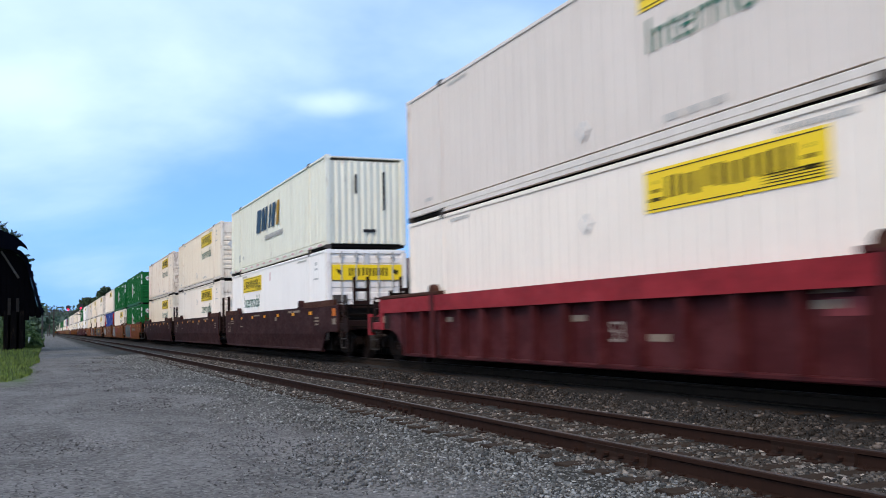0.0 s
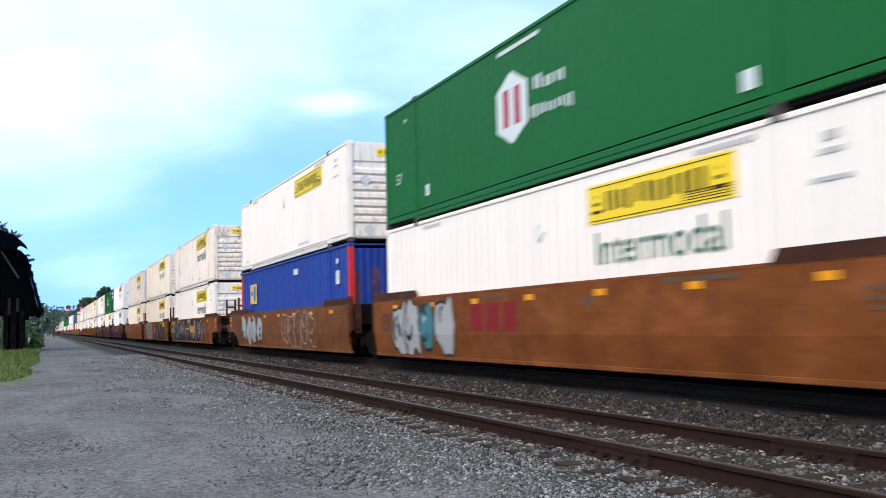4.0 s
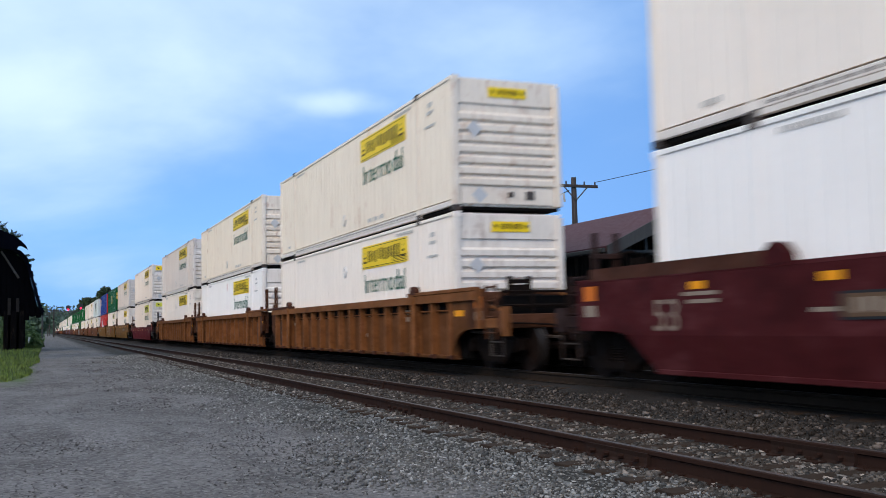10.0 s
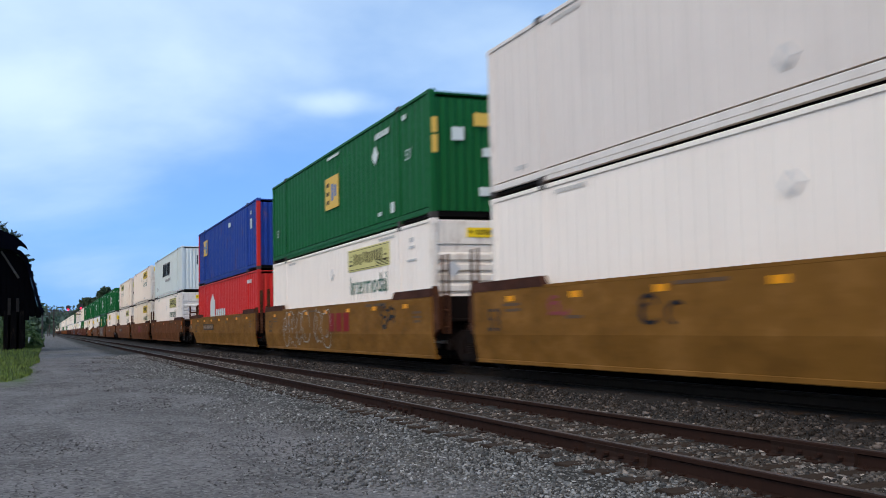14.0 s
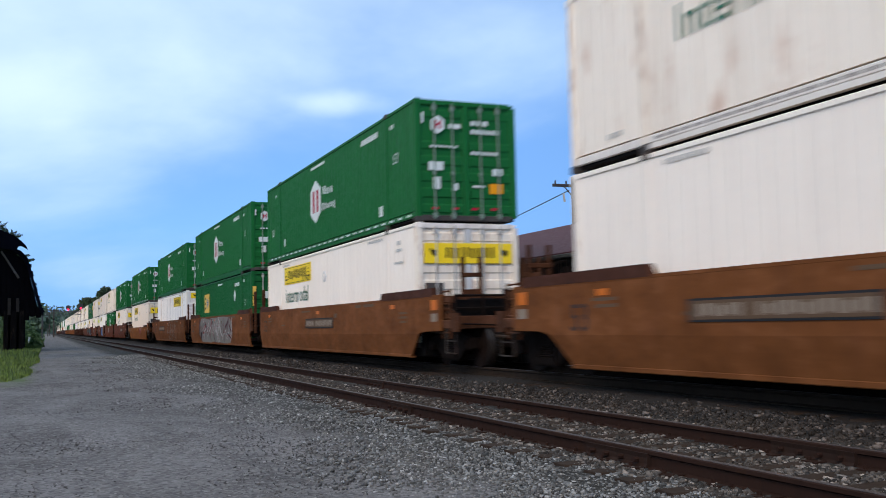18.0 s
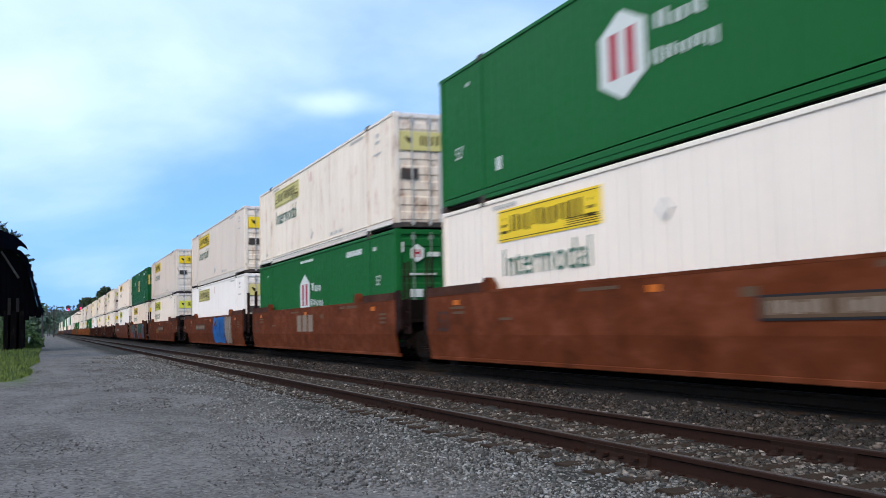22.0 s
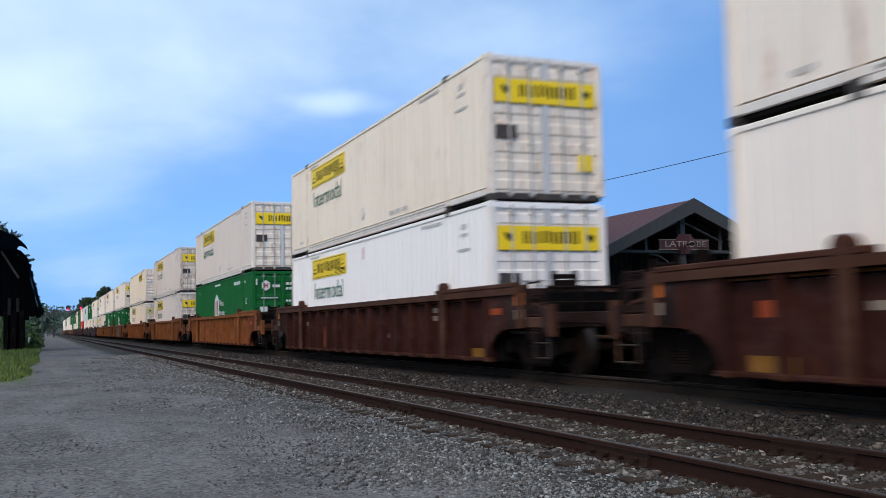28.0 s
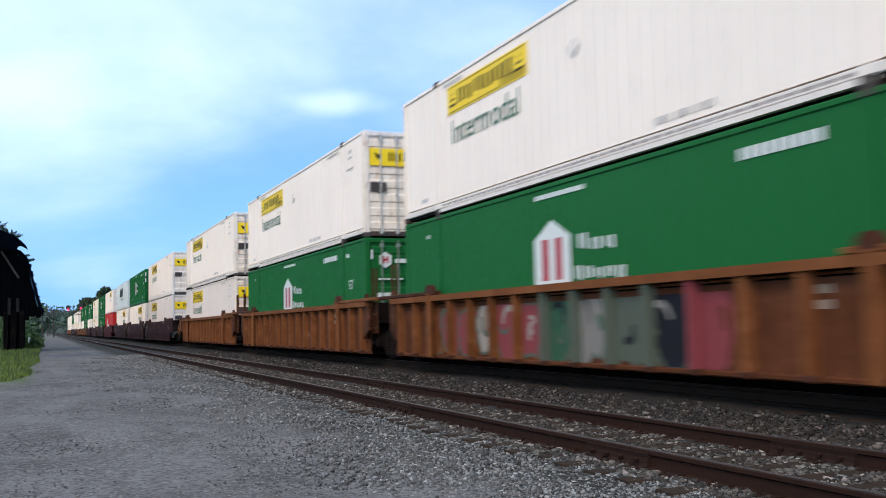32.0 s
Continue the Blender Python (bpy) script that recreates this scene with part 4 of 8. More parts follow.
def add_truck(car, y, u):
    if u >= FAR_UNIT:
        def whole():
            mb = truck_frame()
            n, k = len(mb.v), len(mb.f)
            mb.v += [(-x, -y, z) for x, y, z in mb.v]
            mb.f += [tuple(n + i for i in f) for f in mb.f[:k]]
            for s in (-0.89, 0.89):
                for x in (-0.753, 0.753):
                    mb.rod((x - 0.065, s, 0.457), (x + 0.065, s, 0.457), 0.455, 18)
            mb.m = [0] * len(mb.f)
            return mb.bbox(-1.05, 1.05, -0.2, 0.2, 0.42, 0.72, 0.03)
        return part("truck", cached(("truck", "far"), whole), STEEL, car, "dark steel two-axle truck", at=(0, y, 0))
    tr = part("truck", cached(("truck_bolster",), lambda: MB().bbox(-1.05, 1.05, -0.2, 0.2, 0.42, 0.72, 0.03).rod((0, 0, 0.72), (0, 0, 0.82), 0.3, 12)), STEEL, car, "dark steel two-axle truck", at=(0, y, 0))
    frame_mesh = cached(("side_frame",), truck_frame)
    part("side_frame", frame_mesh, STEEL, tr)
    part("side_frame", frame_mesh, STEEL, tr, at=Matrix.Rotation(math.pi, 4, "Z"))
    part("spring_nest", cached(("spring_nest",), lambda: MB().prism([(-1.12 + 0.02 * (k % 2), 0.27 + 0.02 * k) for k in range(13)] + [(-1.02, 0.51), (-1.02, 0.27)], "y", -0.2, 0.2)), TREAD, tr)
    for s in (-0.89, 0.89):
        w = part("wheelset", wheel_mesh, None, tr, "worn steel wheels on an axle", at=(0, s, 0.457))
        WHEELS.append((w, u, y + s))
    return tr


def big_end(car, mat, far, style, ribless, body, lite=False):
    """Platform, draft gear, ladders and rails at a coupled end."""
    f = -1 if not far else 1
    base = 0.0 if not far else LEN
    Y = lambda v: base + f * v
    def box(mb, x0, x1, v0, v1, z0, z1, b=0.012):
        a, c = sorted((Y(v0), Y(v1)))
        return mb.bbox(x0, x1, a, c, z0, z1, b)
    P = lambda name, mb, m, label="": part(name, mb, m, car, label)
    key = lambda name: (name, far, ribless)
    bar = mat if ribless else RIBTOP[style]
    def deck():
        mb = box(MB(), -1.30, 1.30, 0.43, 2.44, 0.95, 1.00)
        for x in (-0.95, -0.45, 0.45, 0.95):          # beams under the deck
            box(mb, x - 0.06, x + 0.06, 0.43, 2.44, 0.80, 0.95)
        return box(mb, -0.35, 0.35, 0.31, 2.44, 0.66, 0.95, 0.03)
    P("end_platform", cached(key("end_platform"), deck), mat)
    P("end_sill", cached(key("end_sill"), lambda: box(box(MB(), -1.45, 1.45, 2.45, 2.62, 0.80, 1.06), -1.46, -1.40, 2.30, 2.66, 0.74, 1.12)), mat)
    P("end_bulkhead", cached(key("end_bulkhead"), lambda: box(box(MB(), -1.42, 1.42, 0.32, 0.42, 0.9, 1.46), -1.44, 1.44, 0.30, 0.50, 1.46, 1.54)), mat)
    P("coupler", cached(key("coupler"), lambda: box(box(MB(), -0.16, 0.16, 2.6, 3.25, 0.66, 0.90, 0.04), -0.24, 0.24, 3.20, 3.52, 0.60, 0.95, 0.06)), STEEL, "dark steel coupler")
    if lite:
        return
    P("air_hose", cached(key("air_hose"), lambda: MB().rod((0.25, Y(3.0), 0.72), (0.42, Y(3.35), 0.45), 0.03, 6).rod((0.42, Y(3.35), 0.45), (0.40, Y(3.6), 0.42), 0.03, 6)), GRIMESHADE)
    P("uncoupling_lever", cached(key("uncoupling_lever"), lambda: MB().rod((-1.35, Y(2.66), 0.90), (-0.55, Y(2.70), 0.86), 0.018, 6).rod((-0.55, Y(2.70), 0.86), (-0.1, Y(3.05), 0.72), 0.018, 6)), STEEL)
    # side sill over the truck, with a stirrup step below the corner
    start = REACH - 0.02 if ribless else 1.40
    P("side_sill", cached(key("side_sill"), lambda: box(MB(), -1.45, -1.30, start, 2.62, 0.80, 0.99, 0.02)), bar)
    def stirrup():
        mb = MB()
        for z, w in ((0.30, 0.016), (0.55, 0.014)):
            mb.rod((-1.43, Y(1.98), z), (-1.43, Y(2.50), z), w, 6)
        for v in (1.98, 2.50):
            mb.box(-1.44, -1.42, min(Y(v - 0.018), Y(v + 0.018)), max(Y(v - 0.018), Y(v + 0.018)), 0.29, 0.82)
        return mb
    P("stirrup_step", cached(key("stirrup_step"), stirrup), STEPSTEEL, "worn steel step rungs")
    def ladder():
        lad = MB()
        for v in (1.75, 2.2):
            lad.rod((-1.42, Y(v), 0.60), (-1.42, Y(v), 1.62), 0.024, 6)
        for z in (0.72, 1.02, 1.32, 1.58):
            lad.rod((-1.42, Y(1.75), z), (-1.42, Y(2.2), z), 0.018, 6)
        return lad
    P("ladder", cached(key("ladder"), ladder), mat)
    def railing():
        rail = MB()
        for z in (1.22, 1.48):
            rail.rod((-1.38, Y(2.40), z), (1.30, Y(2.40), z), 0.026, 6)
        for x in (-1.38, -0.75, 0.05, 0.7, 1.3):
            rail.rod((x, Y(2.40), 0.95), (x, Y(2.40), 1.52), 0.032, 6)
        return rail
    P("end_railing", cached(key("end_railing"), railing), STEEL)
    # clutter on the platform: side shield, valve box, grating and pipes
    P("side_shield", cached(key("side_shield"), lambda: box(box(box(MB(), -1.405, -1.385, 1.66, 2.32, 1.02, 1.12, 0.004), -1.405, -1.385, 1.66, 1.86, 1.121, 1.46, 0.004), -1.405, -1.385, 1.861, 2.32, 1.36, 1.46, 0.004)), mat)
    P("valve_box", cached(key("valve_box"), lambda: box(box(MB(), -0.95, -0.40, 1.78, 2.16, 1.0, 1.44, 0.03), -0.85, -0.50, 2.161, 2.22, 1.08, 1.34, 0.02)), STEEL)
    P("deck_grating", cached(key("deck_grating"), lambda: box(MB(), -1.36, 1.30, 1.40, 2.38, 1.04, 1.075, 0.006)), GRIMESHADE)
    P("pipe_bundle", cached(key("pipe_bundle"), lambda: MB().rod((-1.30, Y(0.5), 1.14), (-1.30, Y(2.3), 1.14), 0.026, 6).rod((-1.24, Y(0.5), 1.23), (-0.6, Y(2.3), 1.23), 0.026, 6).rod((-1.30, Y(0.8), 0.74), (-0.4, Y(2.9), 0.62), 0.03, 6)), STEPSTEEL)
    for x in (-1.34, 0.9):
        P("corner_brace", cached((*key("corner_brace"), x), lambda: MB().rod((x, Y(0.50), 1.50), (x, Y(2.38), 1.10), 0.034, 6)), bar)
    # near-black plate added to fill the dark gap between the cars
    P("end_guard", cached(key("end_guard"), lambda: box(MB(), -1.34, 1.34, 2.26, 2.29, 1.08, 1.40, 0.006)), GRIMESHADE)
    if style == "rustbrown":
        def portal():
            mb = box(MB(), -1.42, -1.32, 0.55, 2.32, 1.66, 1.76, 0.015)
            return box(mb, -1.40, 1.30, 2.25, 2.33, 1.665, 1.755, 0.015)
        P("end_portal", cached(key("end_portal"), portal), STEEL, "dark steel bars over the platform")
        for v in (0.62, 1.42, 2.22):
            P("portal_post", cached((*key("portal_post"), v), lambda: box(MB(), -1.41, -1.33, v - 0.05, v + 0.05, 1.0, 1.665, 0.012)), STEEL)
    P("brake_cylinder", cached(key("brake_cylinder"), lambda: box(MB().rod((-1.0, Y(0.75), 1.20), (-1.0, Y(1.35), 1.20), 0.16, 12).rod((-1.0, Y(1.35), 1.20), (-1.0, Y(1.75), 1.20), 0.03, 6), -1.2, -0.8, 0.85, 1.25, 1.0, 1.08)), STEEL)
    P("air_reservoir", cached(key("air_reservoir"), lambda: MB().rod((-0.35, Y(1.05), 1.22), (0.75, Y(1.05), 1.22), 0.20, 14).box(-0.2, -0.1, min(Y(0.95), Y(1.15)), max(Y(0.95), Y(1.15)), 1.0, 1.06).box(0.5, 0.6, min(Y(0.95), Y(1.15)), max(Y(0.95), Y(1.15)), 1.0, 1.06)), GRIMESHADE)
    # tall flat-bar hoops over the platform
    def hoop(x):
        mb = MB()
        for v in (x, x + 0.40):
            box(mb, v - 0.045, v + 0.045, 2.02, 2.08, 1.0, 2.30 if ribless else 1.78)
        box(mb, x - 0.04, x + 0.44, 2.00, 2.10, *((1.88, 1.97) if ribless else (1.64, 1.72)))
        return box(mb, x, x + 0.40, 2.03, 2.07, 1.30, 1.62, 0.004)
    for x in (() if style == "rustbrown" else (-1.05, 0.35)):
        P("hand_rail", cached((*key("hand_rail"), x), lambda: hoop(x)), mat if ribless else STEEL)
    if far:
        def wheel():
            bw = MB()
            for k in range(14):
                a, b = 2 * math.pi * k / 14, 2 * math.pi * (k + 1) / 14
                bw.rod((-0.3 + 0.27 * math.cos(a), Y(2.16), 1.75 + 0.27 * math.sin(a)), (-0.3 + 0.27 * math.cos(b), Y(2.16), 1.75 + 0.27 * math.sin(b)), 0.02, 6)
            for k in range(3):
                a = 2 * math.pi * k / 3
                bw.rod((-0.3, Y(2.16), 1.75), (-0.3 + 0.27 * math.cos(a), Y(2.16), 1.75 + 0.27 * math.sin(a)), 0.015, 6)
            return bw.box(-0.40, -0.20, min(Y(1.85), Y(2.0)), max(Y(1.85), Y(2.0)), 1.0, 1.9).rod((-0.3, Y(2.0), 1.75), (-0.3, Y(2.16), 1.75), 0.04, 8)
        P("brake_wheel", cached(key("brake_wheel"), wheel), STEEL)
    # near-black sheets close the well behind the truck, added as shade
    P("well_shield", cached(key("well_shield"), lambda: MB().box(-1.24, -1.20, *sorted((Y(-1.3), Y(0.32))), BOTTOM, 0.93)), GRIMESHADE)
    P("well_end", cached(key("well_end"), lambda: MB().box(-1.21, 1.21, *sorted((Y(0.20), Y(0.30))), BOTTOM, 0.93)), GRIMESHADE)
    # square reflector and maker's plates near the end of the side
    xf = -WIDE - 0.006 if ribless else -1.468
    a, c = sorted((Y(1.32), Y(1.66)))
    if style != "rustbrown":
        P("reflector", cached(key("end_reflector"), lambda: MB().box(xf, xf + 0.007, a, c, 1.20, 1.42)), DEEPORANGE, "square orange reflector")
    P("data_plate", cached(key("data_plate"), lambda: MB().box(xf, xf + 0.007, a, c, 0.96, 1.13)), CREAMINK)
    if not ribless:
        P("side_gusset", cached(key("side_gusset"), lambda: MB().box(-1.461, -1.40, *sorted((Y(1.0), Y(1.75))), 0.82, 1.5)), mat)
        P("corner_post", cached(key("corner_post"), lambda: box(MB(), -1.50, -1.36, 1.42, 1.64, 0.80, 1.56, 0.02)), bar)
        P("corner_post", cached((*key("corner_post"), 2), lambda: box(MB(), -1.47, -1.34, 2.48, 2.66, 0.66, 1.20, 0.02)), bar)


def small_end(car, mat, far, lite=False):
    """The short end at a shared truck: bulkhead, fork and slim posts."""
    f = -1 if not far else 1
    base = 0.0 if not far else LEN
    Y = lambda v: base + f * v
    def box(mb, x0, x1, v0, v1, z0, z1, b=0.012):
        a, c = sorted((Y(v0), Y(v1)))
        return mb.bbox(x0, x1, a, c, z0, z1, b)
    part("end_bulkhead", box(MB(), -1.36, 1.36, 0.34, 0.44, 0.55, 1.50), STEEL, car)
    mb = MB()
    box(mb, -0.30, 0.30, 0.3, 1.45, 0.74, 1.0)
    box(mb, -1.2, 1.2, 0.44, 0.85, 0.95, 1.02)
    part("end_fork", mb, STEEL, car)
    if lite:
        return
    posts = MB()
    for v in (0.65, 0.95):
        posts.rod((-1.30, Y(v), 0.7), (-1.30, Y(v), 2.38), 0.030, 6)
    for z in (0.85, 1.2, 1.5):
        posts.rod((-1.30, Y(0.65), z), (-1.30, Y(0.95), z), 0.018, 6)
    part("ladder", posts, mat, car)
    part("end_horn", cached(("end_horn", far), lambda: MB().prism([(Y(0.30), 0.55), (Y(0.72), 0.80), (Y(0.72), 1.45), (Y(0.58), 1.72), (Y(0.42), 1.72), (Y(0.30), 1.50)], "x", -1.47, -1.39)), mat, car)


def ribbon(mb, pts, width, layer, mat, flat=None):
    """A thick brush stroke on the car's side through the points (y, z)."""
    left, right = [], []
    for i, p in enumerate(pts):
        a, b = pts[max(0, i - 1)], pts[min(len(pts) - 1, i + 1)]
        d = Vector((b[0] - a[0], b[1] - a[1]))
        d = d.normalized() if d.length else Vector((1, 0))
        w = width * (0.6 + 0.4 * math.sin(math.pi * i / max(1, len(pts) - 1)))
        left.append((p[0] - d[1] * w, p[1] + d[0] * w))
        right.append((p[0] + d[1] * w, p[1] - d[0] * w))
    cl = lambda z: min(max(z, BOTTOM + 0.02), TOP - 0.06 if flat is None else 1.24)
    for i in range(len(pts) - 1):
        q = [left[i], left[i + 1], right[i + 1], right[i]]
        q = [((side_x(cl(z)) if flat is None else flat) - 0.009 - 0.0004 * layer, y, cl(z)) for y, z in q]
        mb.face(q, mat)


def fill(mb, cols, layer, mat, flat):
    """Paints between upper and lower edges given column by column (y, low, high), bent over the crease."""
    X = lambda z: (side_x(z) if flat is None else flat) - 0.004 - 0.0006 * layer
    lim = lambda z: min(max(z, BOTTOM + 0.02), TOP - 0.06 if flat is None else 1.24)
    for (ya, la, ha), (yb, lb, hb) in zip(cols, cols[1:]):
        la, ha, lb, hb = lim(la), lim(ha), lim(lb), lim(hb)
        mid = lambda l, h: min(max(CREASE, l), h)
        ma, mb_ = mid(la, ha), mid(lb, hb)
        for za, zb, zc, zd in ((ha, hb, mb_, ma), (ma, mb_, lb, la)):
            if abs(za - zd) + abs(zb - zc) > 1e-4:
                mb.face([(X(z), y, z) for y, z in ((ya, za), (yb, zb), (yb, zc), (ya, zd))], mat)


def graffiti(car, y0, y1, mats, seed, wash=0, flat=None, label="sprayed paint on the side"):
    """Fat sprayed shapes with dark rims that spell nothing; the last colour draws the rims."""
    rnd = random.Random(seed)
    mb = MB()
    line = wash == "line"
    if wash is not None and not line:
        n = 22
        cols = [(y0 + (y1 - y0) * i / n, BOTTOM + 0.03 + rnd.random() * 0.16, TOP - 0.08 - rnd.random() * 0.16) for i in range(n + 1)]
        fill(mb, cols, 0, wash, flat)
    k = max(2, int((y1 - y0) / 0.85))
    step = (y1 - y0) / k
    layer = 1
    for g in range(k):
        yc = y1 - (g + 0.5) * step + rnd.uniform(-0.08, 0.08)
        # a bulging body, leaning, narrower at one end
        w, zc, h = step * rnd.uniform(0.48, 0.66), rnd.uniform(0.78, 0.92), rnd.uniform(0.42, 0.58)
        if w > 0.9:
            w = 0.9
        lean, ph, body = rnd.uniform(-0.35, 0.35), rnd.uniform(0, 6.28), rnd.randrange(max(1, len(mats) - 1))
        def edge(u, s):
            r = math.sqrt(max(0.0, 1.04 - abs(u) ** 5)) * (1 + 0.18 * math.sin(3.1 * u + ph + s) + 0.10 * math.sin(7.3 * u + 2 * ph))
            return zc + lean * u * 0.4 + s * h * r
        nc = rnd.choice((4, 5, 6, 12))
        us = [-1 + 2 * i / nc for i in range(nc + 1)]
        line or fill(mb, [(yc + w * u, edge(u, -1), edge(u, 1)) for u in us], layer, body, flat)
        ring = [(yc + w * u, edge(u, 1)) for u in us] + [(yc + w * u, edge(u, -1)) for u in reversed(us)]
        ribbon(mb, ring, 0.022 if line else 0.036, layer + 1, len(mats) - 1, flat)
        # cuts and shines inside
        for s in range(rnd.choice((2, 3, 3))):
            a0, tw = rnd.uniform(0, 6.28), rnd.choice((-1, 1)) * rnd.uniform(1.2, 3.2)
            cy, cz, ry, rz = yc + rnd.uniform(-0.4, 0.4) * w, zc + rnd.uniform(-0.2, 0.2), w * rnd.uniform(0.2, 0.5), h * rnd.uniform(0.3, 0.6)
            pts = [(cy + ry * math.cos(a0 + tw * i / 8), cz + rz * math.sin(a0 + tw * i / 8)) for i in range(9)]
            ribbon(mb, pts, 0.02 if line else rnd.uniform(0.03, 0.07), layer + 2 + s, rnd.randrange(len(mats)), flat)
        layer += 2
    part("graffiti", mb, mats, car, label)


def mural(car, y0, y1, ground, strokes, seed, count=20, foot=None, slant=0.35, wide=0.075, low=0.20, high=1.50, out=0, label="sprayed letters that cannot be read"):
    """A whole-side piece: a ragged ground coat and sweeping rimmed strokes over it. strokes: (colour, share); foot: a second colour along the bottom; out: coats below this one."""
    rnd = random.Random(seed)
    mats = [ground] + [m for m, _ in strokes] + ([foot] if foot else [])
    mb = MB()
    n = max(8, int((y1 - y0) / 0.22))
    wave = lambda u, k: 0.5 + 0.3 * math.sin(k * u * 9 + seed) + 0.2 * math.sin(k * u * 23 + 2 * seed)
    cols = []
    for i in range(n + 1):
        u = i / n
        end = min(1.0, 0.35 + min(u, 1 - u) * 9)
        mid = (low + high) / 2
        cols.append((y0 + (y1 - y0) * u, mid + (low + 0.09 * wave(u, 1.3) - mid) * end, mid + (high - 0.10 * wave(u, 1.0) - mid) * end))
    fill(mb, cols, 0, 0, None)
    if foot:
        jag = [(y, l, min(h, max(l + 0.02, 0.72 + 0.20 * (rnd.random() - 0.5)))) for y, l, h in cols]
        fill(mb, jag, 1, len(mats) - 1, None)
    pick = [k + 1 for k, (_, share) in enumerate(strokes) for _ in range(share)]
    for g in range(count):
        yc = y0 + (y1 - y0) * (g + 0.5 + rnd.uniform(-0.4, 0.4)) / count
        za, zb = rnd.uniform(high - 0.35, high), rnd.uniform(low, low + 0.45)
        if rnd.random() < 0.4:
            za = rnd.uniform(low + 0.45, high)
            zb = za - rnd.uniform(0.25, 0.5)
        sway, turns, ph, tilt = rnd.uniform(0.08, 0.30), rnd.uniform(0.5, 1.4), rnd.uniform(0, 6.28), rnd.choice((-1, 1, 1)) * rnd.uniform(0.2, 1.0) * slant
        pts = []
        for i in range(13):
            u = i / 12
            pts.append((min(max(yc + tilt * (u - 0.5) + sway * math.sin(turns * math.pi * u + ph), y0 + 0.05), y1 - 0.05), za + (zb - za) * u))
        w, col = wide * rnd.uniform(0.45, 1.35), rnd.choice(pick)
        ribbon(mb, pts, w + 0.022, 2 * (g % 9) + 3, len(strokes) if col != len(strokes) else 1)
        ribbon(mb, pts, w, 2 * (g % 9) + 4, col)
    mb.v = [(x - 0.020 * out, y, z) for x, y, z in mb.v]
    part("graffiti", mb, mats, car, label)


